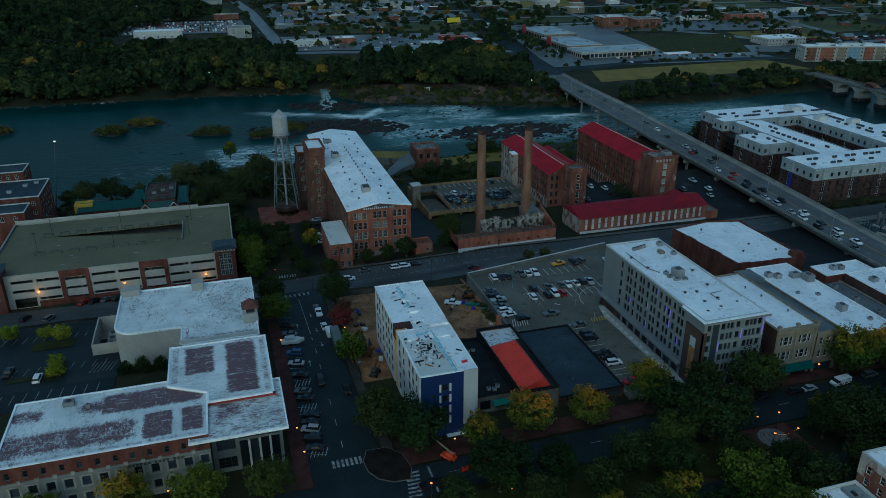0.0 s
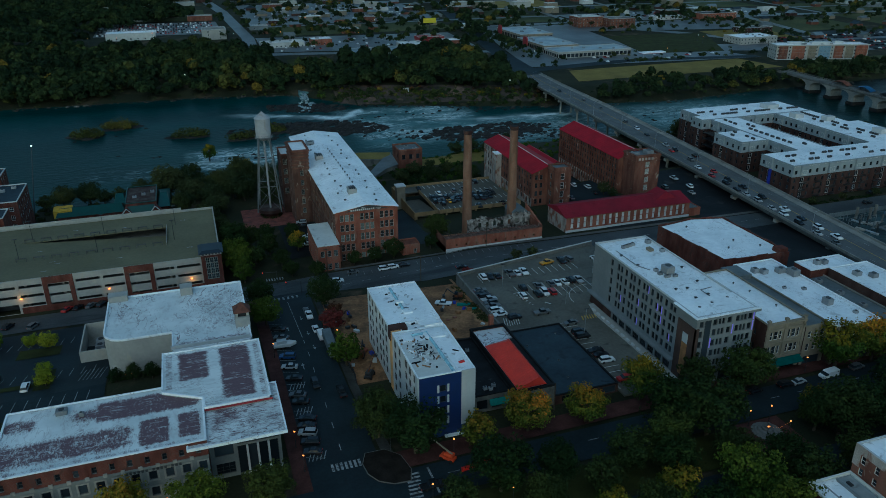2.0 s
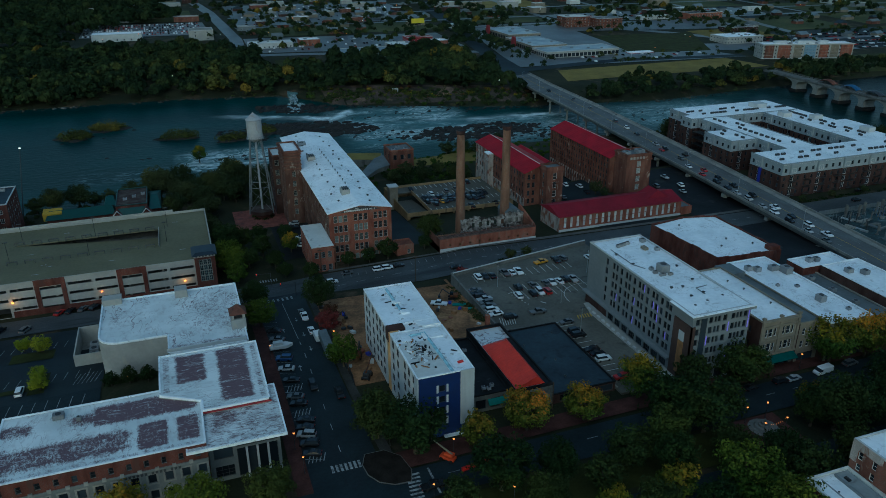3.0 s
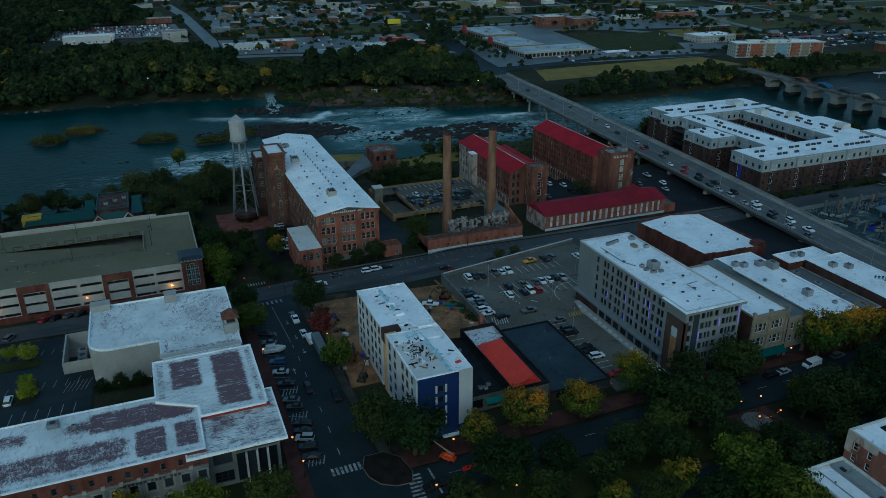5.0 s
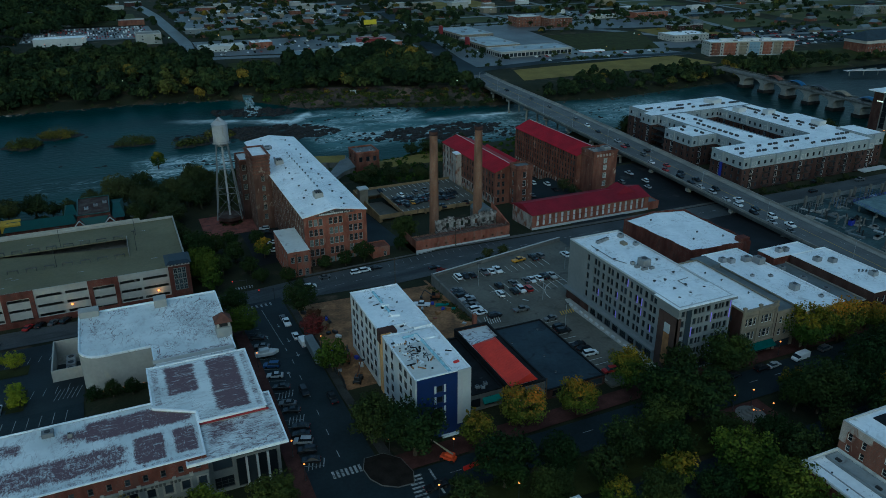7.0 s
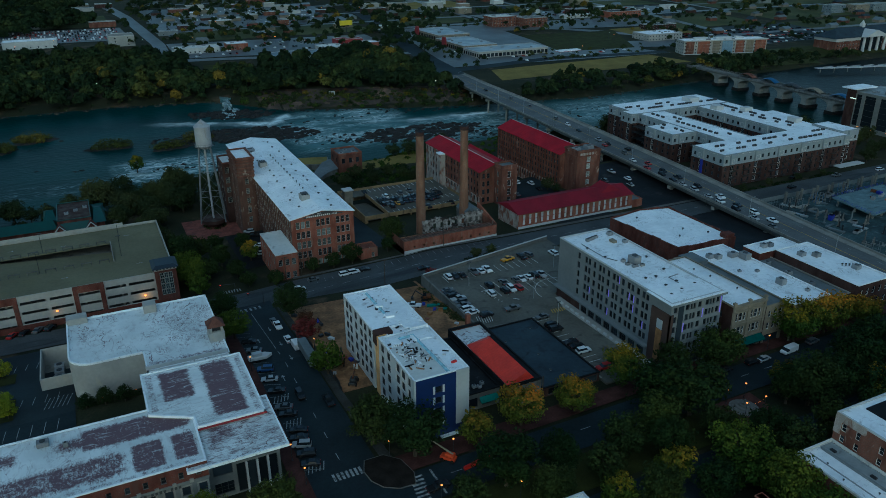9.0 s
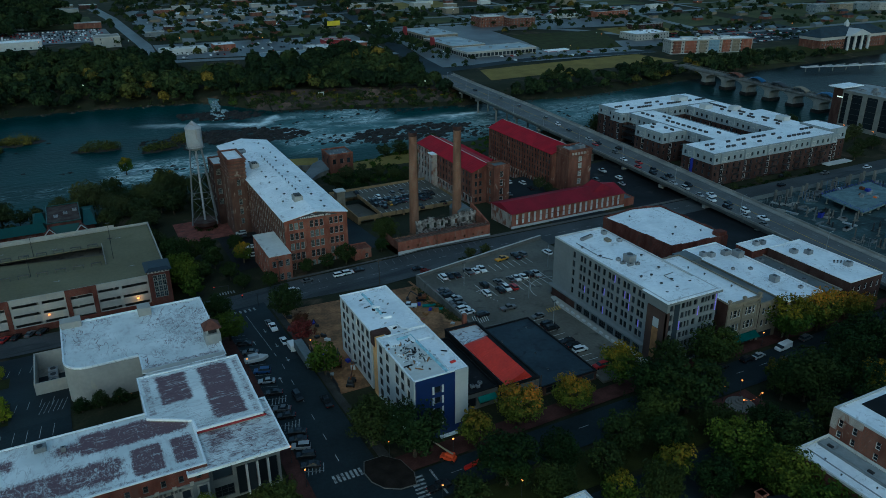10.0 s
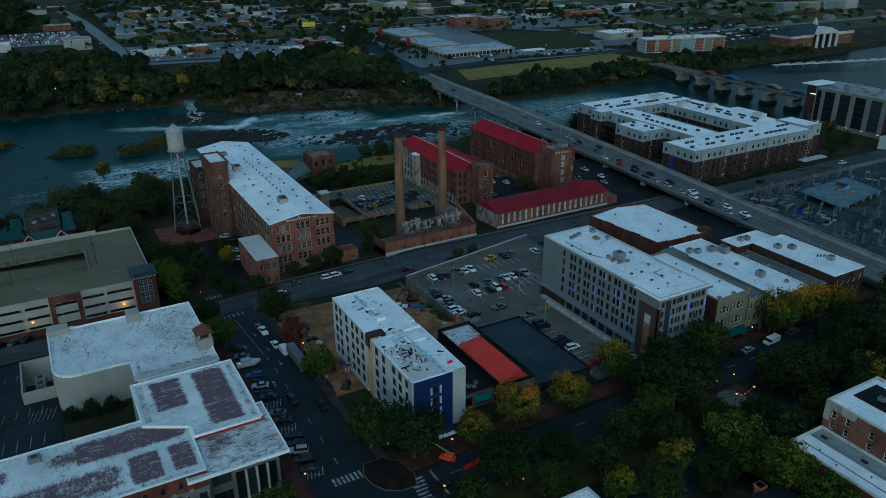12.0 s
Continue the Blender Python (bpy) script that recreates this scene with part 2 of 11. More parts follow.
M_CREAM = mat("cream_precast", (0.36, 0.355, 0.33), 0.8, 0.07, 0.15, 1.0, stain=((0.4, 0.37, 0.3), 0.5, 0.62, (1, 1, 0.3)))
M_STONE = mat("tan_stone", (0.235, 0.205, 0.155), 0.85, 0.1, 0.3, 2.0, stain=((0.18, 0.155, 0.12), 0.6, 0.6, (1, 1, 0.4)))
M_LIMESTONE = mat("pale_limestone", (0.19, 0.195, 0.185), 0.85, 0.08, 0.3, 2.0, stain=((0.15, 0.15, 0.14), 0.6, 0.62, (1, 1, 0.4)))
M_OLDSTEEL = mat("grey_painted_steel", (0.17, 0.18, 0.185), 0.6, 0.12, 0.3, 2.0)
M_BAND = mat("pale_grey_siding", (0.29, 0.325, 0.345), 0.75, 0.06, 0.15, 1.0)
M_RENDER = mat("white_render", (0.5, 0.51, 0.51), 0.8, 0.05, 0.15, 1.0)
M_SIDING = mat("grey_siding", (0.38, 0.41, 0.43), 0.6, 0.05, 0.2, 1.0)
M_SHEATH = mat("tan_sheathing", (0.68, 0.4, 0.17), 0.8, 0.1, 0.3, 1.0)
M_WOOD = mat("wood_panel", (0.30, 0.16, 0.07), 0.7, 0.15, 0.6, 3.0)
M_STEEL = mat("galvanised_steel", (0.42, 0.44, 0.45), 0.45, 0.12, 0.3, 2.0, metal=0.5)
M_TANK = mat("tank_paint", (0.36, 0.37, 0.385), 0.55, 0.08, 0.3, 2.0, stain=((0.24, 0.2, 0.17), 0.5, 0.6, (1, 1, 0.25)))
M_DARKSTEEL = mat("dark_steel", (0.04, 0.042, 0.045), 0.5, 0.12, 0.5, 3.0, metal=0.3)
M_AC = mat("unit_casing", (0.23, 0.24, 0.25), 0.6, 0.1, 0.6, 3.0, vary=0.25)
M_FRAME_W = mat("white_frame", (0.6, 0.6, 0.58), 0.6, 0.06, 0.5, 3.0)
M_FRAME_D = mat("dark_frame", (0.05, 0.05, 0.052), 0.5, 0.08, 0.5, 3.0)
M_FRAME_G = mat("green_grey_frame", (0.25, 0.28, 0.26), 0.6, 0.08, 0.5, 3.0)
M_GLASS = glass_mat("window_glass")
M_GLASS_L = glass_mat("pale_glass", (0.16, 0.175, 0.165), 0.15)
M_GLASS_G = glass_mat("dusty_glass", (0.075, 0.085, 0.08), 0.2)
M_VOID = mat("unlit_interior", (0.012, 0.013, 0.015), 0.6, 0.1, 0.5, 3.0, 0)
M_SASH = mat("pale_sash", (0.4, 0.4, 0.37), 0.6, 0.08, 0.5, 3.0)
M_BLIND = mat("drawn_blind", (0.58, 0.58, 0.54), 0.8, 0.08, 0.5, 3.0, vary=0.3)
M_AWNING = mat("green_awning", (0.01, 0.085, 0.075), 0.7, 0.1, 0.5, 2.0)
M_GREENROOF = mat("green_metal_roof", (0.009, 0.055, 0.046), 0.5, 0.1, 0.3, 2.0)
M_BLUESHELTER = mat("blue_sheet", (0.03, 0.1, 0.22), 0.5, 0.1, 0.3, 2.0)
M_TARP = mat("teal_tarp", (0.02, 0.16, 0.13), 0.6, 0.1, 0.5, 2.0)
M_MACHINE = mat("orange_machine", (0.55, 0.13, 0.02), 0.5, 0.1, 0.5, 2.0)
M_WORNMACHINE = mat("muddy_orange_machine", (0.16, 0.06, 0.025), 0.7, 0.25, 1.0, 3.0, stain=((0.05, 0.04, 0.035), 1.2, 0.5))
M_REDMACHINE = mat("red_orange_machine", (0.6, 0.07, 0.015), 0.5, 0.1, 0.5, 2.0)
M_REDPLASTIC = mat("red_barrier", (0.5, 0.02, 0.015), 0.5, 0.1, 0.5, 2.0)
M_RUBBER = mat("rubber", (0.015, 0.015, 0.016), 0.8, 0.1, 1.0, 4.0)
M_BARK = mat("bark", (0.09, 0.07, 0.05), 0.95, 0.2, 0.8, 6.0)
M_ROCK = mat("river_rock", (0.034, 0.031, 0.028), 0.85, 0.25, 0.25, 1.2, second=(0.018, 0.017, 0.016), stain=((0.055, 0.05, 0.038), 0.2, 0.62))
M_SHORE = mat("shore_rock", (0.085, 0.075, 0.06), 0.9, 0.25, 0.04, 0.8, second=(0.03, 0.028, 0.024), stain=((0.2, 0.185, 0.16), 0.05, 0.6))
# lighter, yellower crown tops: light from above put into the leaf colour
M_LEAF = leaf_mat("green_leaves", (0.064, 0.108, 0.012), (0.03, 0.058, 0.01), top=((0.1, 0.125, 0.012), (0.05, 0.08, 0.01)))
M_LEAF_DARK = leaf_mat("dark_leaves", (0.028, 0.05, 0.012), (0.013, 0.026, 0.007))
M_LEAF_GOLD = leaf_mat("yellowing_leaves", (0.085, 0.125, 0.015), (0.036, 0.066, 0.012), top=((0.42, 0.21, 0.012), (0.18, 0.17, 0.014)))
M_LEAF_LIME = leaf_mat("lime_leaves", (0.2, 0.26, 0.016), (0.095, 0.155, 0.014))
M_LEAF_RED = leaf_mat("rust_leaves", (0.14, 0.05, 0.025), (0.075, 0.035, 0.02))
M_STAND = stand_mat("mixed_woodland", ((0.0, (0.012, 0.021, 0.009)), (0.4, (0.02, 0.033, 0.012)), (0.75, (0.04, 0.052, 0.016)), (0.92, (0.068, 0.07, 0.017)), (1.0, (0.14, 0.1, 0.016))))
M_WOODS = leaf_mat("woodland_leaves", (0.05, 0.068, 0.023), (0.022, 0.035, 0.014))
M_LAMP = glow_mat("sodium_lamp", (1.0, 0.24, 0.045), 2.8)
M_LAMP_W = glow_mat("white_lamp", (0.95, 0.9, 0.75), 1.5)
M_TAIL = glow_mat("tail_lamp", (1.0, 0.03, 0.015), 1.6)
M_VIOLET = glow_mat("violet_strip", (0.3, 0.22, 0.85), 0.1)
M_YELLOWSIGN = mat("yellow_sign", (0.6, 0.5, 0.02), 0.6, 0.05, 0.5, 2.0)
M_REDSIGN = mat("red_fascia", (0.25, 0.025, 0.03), 0.6, 0.08, 0.5, 2.0)
M_BLUESIGN = mat("blue_banner", (0.02, 0.03, 0.3), 0.6, 0.08, 0.5, 2.0)


def zone_of(n, l, sep, x0, x1, y0, y1, soft):
    """1 inside a rectangle of the plan, falling to 0 over soft metres at its edges."""
    out = None
    for axis, lo, hi in ((0, x0, x1), (1, y0, y1)):
        for v in (ranged(n, l, sep.outputs[axis], lo, lo + soft), ranged(n, l, sep.outputs[axis], hi - soft, hi, 1, 0)):
            out = v if out is None else math_node(n, l, 'MULTIPLY', out, v)
    return out


def peeled_mat(name, zones, grain=(1.5, 0.45, 1), cracks=0.5, rough=1.0):
    """White roof membrane that has peeled to a purple-brown felt in some areas, with ragged edges and streaks."""
    m, n, l, b = nodes_of(name)
    b.inputs["Roughness"].default_value = 0.65
    geo, sep = n.new("ShaderNodeNewGeometry"), n.new("ShaderNodeSeparateXYZ")
    l.new(geo.outputs["Position"], sep.inputs[0])
    area = None
    for z in zones:
        k = math_node(n, l, 'MULTIPLY', zone_of(n, l, sep, *z[:4], z[4]), z[5])
        area = k if area is None else math_node(n, l, 'MAXIMUM', area, k)
    broad, streak, grit = noise_at(n, l, 0.35, 6, None, 0.8), noise_at(n, l, 1.5, 12, grain, 0.8), noise_at(n, l, 4.5, 6, grain, 0.4)
    v = area
    for tex, k in ((broad, 1.3 * rough), (streak, 1.7 * rough), (grit, 1.3 * rough)):
        v = math_node(n, l, 'ADD', v, math_node(n, l, 'MULTIPLY', math_node(n, l, 'SUBTRACT', tex, 0.5), k))
    fac = ranged(n, l, v, 0.32, 0.86)
    # cracks that wander over the membrane
    line = math_node(n, l, 'ABSOLUTE', math_node(n, l, 'SUBTRACT', noise_at(n, l, 0.22, 6, grain, 1.4), 0.5), 0)
    crack = math_node(n, l, 'MULTIPLY', ranged(n, l, line, 0.004, 0.016, 1, 0), ranged(n, l, noise_at(n, l, 0.08, 3), 0.48, 0.62, 0.0, cracks))
    branch = math_node(n, l, 'ABSOLUTE', math_node(n, l, 'SUBTRACT', noise_at(n, l, 0.4, 5, grain, 2.2), 0.5), 0)
    branch = math_node(n, l, 'MULTIPLY', ranged(n, l, branch, 0.006, 0.03, 1, 0), ranged(n, l, noise_at(n, l, 0.13, 3), 0.46 if cracks > 1.1 else 0.56, 0.64, 0.0, cracks * 0.8))
    crack = math_node(n, l, 'MAXIMUM', crack, branch)
    # thin lines where the white film still clings
    film = math_node(n, l, 'ABSOLUTE', math_node(n, l, 'SUBTRACT', noise_at(n, l, 0.3, 4, (0.25, 2.0, 1), 0.5), 0.5), 0)
    fac = math_node(n, l, 'MULTIPLY', fac, ranged(n, l, math_node(n, l, 'MULTIPLY', ranged(n, l, film, 0.004, 0.02, 1, 0), ranged(n, l, noise_at(n, l, 0.5, 4), 0.45, 0.6)), 0, 1, 1, 0.35))
    felt = mixed(n, l, noise_at(n, l, 2.5, 5), (0.075, 0.038, 0.047), (0.16, 0.095, 0.11))
    white = mixed(n, l, ranged(n, l, noise_at(n, l, 0.12, 5), 0.35, 0.65), (0.56, 0.59, 0.59), (0.74, 0.76, 0.755))
    white = mixed(n, l, ranged(n, l, noise_at(n, l, 0.7, 6, grain, 0.5), 0.52, 0.72, 0, 0.5), white, (0.4, 0.38, 0.39))
    l.new(mixed(n, l, math_node(n, l, 'MAXIMUM', fac, crack), white, felt), b.inputs["Base Color"])
    return m


def water_mat():
    """Dark teal river water with ripples; white water along two ledges and in broken crests over the shoals."""
    m, n, l, b = nodes_of("river_water")
    geo, sep = n.new("ShaderNodeNewGeometry"), n.new("ShaderNodeSeparateXYZ")
    l.new(geo.outputs["Position"], sep.inputs[0])
    x, y = sep.outputs[0], sep.outputs[1]
    mul = lambda p, q: math_node(n, l, 'MULTIPLY', p, q)
    add = lambda p, q: math_node(n, l, 'ADD', p, q)
    most = lambda p, q: math_node(n, l, 'MAXIMUM', p, q)

    def crest(scale, stretch, width, bend=1.6):
        """Thin wandering lines."""
        v = math_node(n, l, 'ABSOLUTE', math_node(n, l, 'SUBTRACT', noise_at(n, l, scale, 5, stretch, bend), 0.5), 0)
        return ranged(n, l, v, 0, width, 1, 0)

    def ledge(slope, level, lo, hi, width, soft):
        """White water along a line that crosses the stream between two places."""
        bend = mul(math_node(n, l, 'SUBTRACT', noise_at(n, l, 0.06, 6, None, 0.6), 0.5), 24)
        off = add(add(y, mul(x, slope)), math_node(n, l, 'SUBTRACT', bend, level))
        line = ranged(n, l, math_node(n, l, 'ABSOLUTE', off, 0), width * 0.25, width, 1, 0)
        ends = mul(ranged(n, l, x, lo, lo + soft), ranged(n, l, x, hi - 4, hi, 1, 0))
        return mul(line, ends)

    wide = noise_at(n, l, 0.012, 4, (0.5, 1.8, 1))
    rapids = zone_of(n, l, sep, 96, 212, 462, 592, 22)
    near = zone_of(n, l, sep, -14, 66, 446, 502, 12)
    east = most(zone_of(n, l, sep, 185, 300, 445, 535, 24), zone_of(n, l, sep, 300, 430, 440, 530, 30))
    faint = zone_of(n, l, sep, -75, 30, 446, 475, 14)
    fine = crest(0.075, (0.8, 1.3, 1), 0.075, 2.6)
    broad = crest(0.032, (0.8, 1.4, 1), 0.055, 3.0)
    patch = ranged(n, l, noise_at(n, l, 0.045, 4, (0.7, 1.3, 1), 1.0), 0.43, 0.55)
    froth = ranged(n, l, noise_at(n, l, 0.35, 8, (0.7, 1.3, 1), 1.0), 0.3, 0.62, 0.25, 1)
    white = mul(rapids, most(mul(fine, patch), mul(mul(broad, patch), 0.95)))
    white = most(white, mul(near, mul(most(ranged(n, l, noise_at(n, l, 0.06, 6, (0.6, 1.4, 1), 1.5), 0.52, 0.6), fine), 0.85)))
    white = most(white, mul(mul(east, 0.75), most(mul(fine, patch), mul(broad, 0.7))))
    white = most(white, mul(mul(faint, 0.5), mul(fine, patch)))
    falls = mul(ledge(0.43, 605.5, 15, 110, 9.0, 60), ranged(n, l, noise_at(n, l, 0.05, 5), 0.38, 0.52, 0.2, 1))
    falls = most(falls, mul(ledge(-1.1, 445, 98, 126, 9.0, 5), 0.95))
    falls = most(falls, mul(mul(ledge(0.09, 541, 172, 282, 6.5, 40), ranged(n, l, noise_at(n, l, 0.04, 5), 0.36, 0.52, 0.35, 1)), 0.9))
    torn = ranged(n, l, noise_at(n, l, 0.11, 6, (0.5, 1.6, 1), 1.2), 0.36, 0.52, 0.3, 1)
    fac = most(mul(mul(white, froth), torn), mul(falls, ranged(n, l, noise_at(n, l, 0.35, 8, (0.4, 1.5, 1), 1.0), 0.3, 0.55, 0.45, 1)))
    shallow = most(most(rapids, mul(east, 0.9)), mul(near, 0.8))
    col = mixed(n, l, ranged(n, l, wide, 0.38, 0.62), (0.004, 0.024, 0.023), (0.007, 0.04, 0.038))
    # eastern reach: the dark reflection of the bank is put into the colour
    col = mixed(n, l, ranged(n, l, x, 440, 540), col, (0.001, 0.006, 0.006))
    col = mixed(n, l, mul(shallow, ranged(n, l, noise_at(n, l, 0.05, 5, (0.6, 1.4, 1), 0.8), 0.35, 0.6, 0.4, 1)), col, (0.085, 0.165, 0.17))
    col = mixed(n, l, fac, col, (0.74, 0.82, 0.82))
    l.new(col, b.inputs["Base Color"])
    l.new(ranged(n, l, fac, 0, 1, 0.32, 0.9), b.inputs["Roughness"])
    b.inputs["IOR"].default_value = 1.2
    b.inputs["Specular IOR Level"].default_value = 0.1
    bp = n.new("ShaderNodeBump")
    bp.inputs["Strength"].default_value, bp.inputs["Distance"].default_value = 0.6, 0.5
    l.new(noise_at(n, l, 0.25, 6, (0.5, 1.4, 1)), bp.inputs["Height"])
    l.new(bp.outputs[0], b.inputs["Normal"])
    return m


M_CAMPUS = peeled_mat("peeling_hall_roof", ((-41, -30, 156.6, 164.0, 3.0, 0.9), (-35, -11.0, 155.8, 165.2, 1.6, 1.04), (-58, -24.6, 144.0, 154.8, 2.6, 0.86), (-25.2, -17.8, 144.2, 154.8, 1.0, 0.98), (-17.0, -11.2, 144.6, 154.8, 1.0, 1.0), (-60, -45.0, 157.0, 164.0, 2.2, 0.8), (-54, -10.8, 142.6, 145.0, 1.0, 0.4)), (1.3, 0.55, 1), 0.6, 0.82)
M_CAMPUS_BLOCK = peeled_mat("peeling_block_roof", ((-16.8, -8.2, 166.4, 181.0, 1.4, 1.06), (-6.8, 2.0, 155.6, 181.2, 1.4, 1.1), (-19.4, -17.2, 164, 181, 0.5, 0.55), (2.2, 4.1, 155, 181, 0.5, 0.5), (-19.5, 4.0, 179.6, 181.7, 0.4, 0.4)), (0.5, 1.6, 1), 0.7, 0.8)
M_REAR = peeled_mat("cracked_rear_roof", ((-37, 4, 189, 229, 0.5, 0.06), (-12, 2.5, 196, 227, 4, 0.36), (-35, -28, 207, 225, 3, 0.3), (-23, -18, 203, 227, 3, 0.3), (-18, 3, 190.5, 195, 1.5, 0.6)), (1.1, 0.6, 1), 1.0, 0.8)
M_STREAK = peeled_mat("streaked_wing_roof", ((-15, 6.4, 140, 162, 0.5, 0.42), (-11, -1.0, 146, 157, 3.0, 0.72), (3.5, 6.2, 141, 161, 1, 0.45)), (0.4, 1.4, 1), 1.3, 0.9)
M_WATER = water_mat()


# ---- builders ----
def hang(ob, parent):
    """Make ob a part of parent, its place given in the world."""
    ob.parent = parent
    if parent is not None and parent.data is None:
        ob.matrix_parent_inverse = Matrix.Translation(-parent.location)


def part(name, bm, material, parent=None, label=""):
    me = bpy.data.meshes.new(name)
    bm.to_mesh(me)
    bm.free()
    for k in (material if isinstance(material, (list, tuple)) else [material]):
        me.materials.append(k)
    ob = new(name, me)
    hang(ob, parent)
    if label:
        tagged(ob, label)
    return ob


def box(bm, x0, y0, z0, x1, y1, z1, mi=0):
    v = [bm.verts.new(c) for c in ((x0, y0, z0), (x1, y0, z0), (x1, y1, z0), (x0, y1, z0), (x0, y0, z1), (x1, y0, z1), (x1, y1, z1), (x0, y1, z1))]
    for f in ((3, 2, 1, 0), (4, 5, 6, 7), (0, 1, 5, 4), (1, 2, 6, 5), (2, 3, 7, 6), (3, 0, 4, 7)):
        bm.faces.new([v[i] for i in f]).material_index = mi


def prism(bm, pts, z0, z1, mi=0):
    """A closed prism over a plan outline given anticlockwise; z1 may be one height or one for each corner."""
    n = len(pts)
    hi = z1 if isinstance(z1, (list, tuple)) else [z1] * n
    lo = z0 if isinstance(z0, (list, tuple)) else [z0] * n
    a = [bm.verts.new((x, y, lo[i])) for i, (x, y) in enumerate(pts)]
    b = [bm.verts.new((x, y, hi[i])) for i, (x, y) in enumerate(pts)]
    bm.faces.new(a[::-1]).material_index = mi
    bm.faces.new(b).material_index = mi
    for i in range(n):
        j = (i + 1) % n
        bm.faces.new((a[i], a[j], b[j], b[i])).material_index = mi


def tube(bm, p0, p1, r0, r1=None, n=8, mi=0):
    p0, p1 = Vector(p0), Vector(p1)
    r1 = r0 if r1 is None else r1
    q = (p1 - p0).to_track_quat('Z', 'Y')
    ra = [bm.verts.new(p0 + q @ Vector((r0 * math.cos(6.28318 * i / n), r0 * math.sin(6.28318 * i / n), 0))) for i in range(n)]
    rb = [bm.verts.new(p1 + q @ Vector((r1 * math.cos(6.28318 * i / n), r1 * math.sin(6.28318 * i / n), 0))) for i in range(n)]
    bm.faces.new(ra[::-1]).material_index = mi
    bm.faces.new(rb).material_index = mi
    for i in range(n):
        j = (i + 1) % n
        bm.faces.new((ra[i], ra[j], rb[j], rb[i])).material_index = mi


def thing(name, x=0, y=0, z=0, label="", category="", group="", kind=""):
    ob = new(name)
    ob.location = (x, y, z)
    return tagged(ob, label, category, group, kind)



WINDOW_MESHES = {}


def window_mesh(w, h, style):
    """A framed window w by h: frame, set-back pane and glazing bars. Styles: plain, pair, cross, mill."""
    kind, frame_m, glass_m = style
    key = (round(w, 2), round(h, 2), kind, frame_m.name, glass_m.name)
    if key not in WINDOW_MESHES:
        b1 = bmesh.new()
        e = min(0.12, w * 0.12)
        o = [b1.verts.new((x, 0, z)) for x, z in ((0, 0), (w, 0), (w, h), (0, h))]
        i = [b1.verts.new((x, 0, z)) for x, z in ((e, e), (w - e, e), (w - e, h - e), (e, h - e))]
        k = [b1.verts.new((x, 0.09, z)) for x, z in ((e, e), (w - e, e), (w - e, h - e), (e, h - e))]
        for j in range(4):
            q = (j + 1) % 4
            b1.faces.new((o[j], o[q], i[q], i[j]))
            b1.faces.new((i[j], i[q], k[q], k[j]))
        b1.faces.new(k).material_index = 1
        bars = {"plain": ([], []), "pair": ([0.5], []), "sash": ([], [0.5]), "cross": ([0.5], [0.5]), "mill": ([0.34, 0.67], [0.3, 0.6])}[kind]
        for f in bars[0]:
            b1.faces.new([b1.verts.new((f * w + s, 0.05, z)) for s, z in ((-0.04, e), (0.04, e), (0.04, h - e), (-0.04, h - e))])
        for f in bars[1]:
            b1.faces.new([b1.verts.new((x, 0.045, f * h + s)) for x, s in ((e, -0.04), (w - e, -0.04), (w - e, 0.04), (e, 0.04))])
        me = bpy.data.meshes.new("window")
        b1.to_mesh(me)
        b1.free()
        me.materials.append(frame_m)
        me.materials.append(glass_m)
        WINDOW_MESHES[key] = me
    return WINDOW_MESHES[key]


FACES = {"S": (1, 0), "W": (0, -1), "E": (0, 1), "N": (-1, 0)}


def facade(owner, material, start, along, width, z0, z1, holes=(), depth=0.22, name="wall"):
    """A wall from start, along a direction, with real openings (u0, u1, z0, z1, style); each one takes a window of that style (None: left open)."""
    ux, uy = along
    ix, iy = -uy, ux
    us = sorted({0.0, width, *[round(h[0], 3) for h in holes], *[round(h[1], 3) for h in holes]})
    zs = sorted({z0, z1, *[round(h[2], 3) for h in holes], *[round(h[3], 3) for h in holes]})
    verts, faces, at = [], [], {}

    def v(u, z, d=0.0):
        key = (round(u, 3), round(z, 3), d)
        if key not in at:
            at[key] = len(verts)
            verts.append((start[0] + ux * u + ix * d, start[1] + uy * u + iy * d, z))
        return at[key]

    for a, b2 in zip(us, us[1:]):
        col = [h for h in holes if h[0] - 1e-3 <= a and b2 <= h[1] + 1e-3]
        for c, d in zip(zs, zs[1:]):
            if any(h[2] - 1e-3 <= c and d <= h[3] + 1e-3 for h in col):
                continue
            faces.append((v(a, c), v(b2, c), v(b2, d), v(a, d)))
    for u0, u1, h0, h1, *style in holes:
        for (a, c), (b2, d) in (((u0, h0), (u1, h0)), ((u1, h0), (u1, h1)), ((u1, h1), (u0, h1)), ((u0, h1), (u0, h0))):
            faces.append((v(a, c), v(b2, d), v(b2, d, depth), v(a, c, depth)))
    me = bpy.data.meshes.new(name)
    me.from_pydata(verts, [], faces)
    me.materials.append(material)
    wall = new(name, me)
    hang(wall, owner)
    turn = Matrix.Rotation(math.atan2(uy, ux), 4, 'Z')
    for u0, u1, h0, h1, *style in holes:
        if style and style[0]:
            ob = new("window", window_mesh(u1 - u0, h1 - h0, style[0]))
            ob.matrix_basis = Matrix.Translation((start[0] + ux * u0 + ix * depth * 0.8, start[1] + uy * u0 + iy * depth * 0.8, h0)) @ turn
            hang(ob, owner)
    return wall


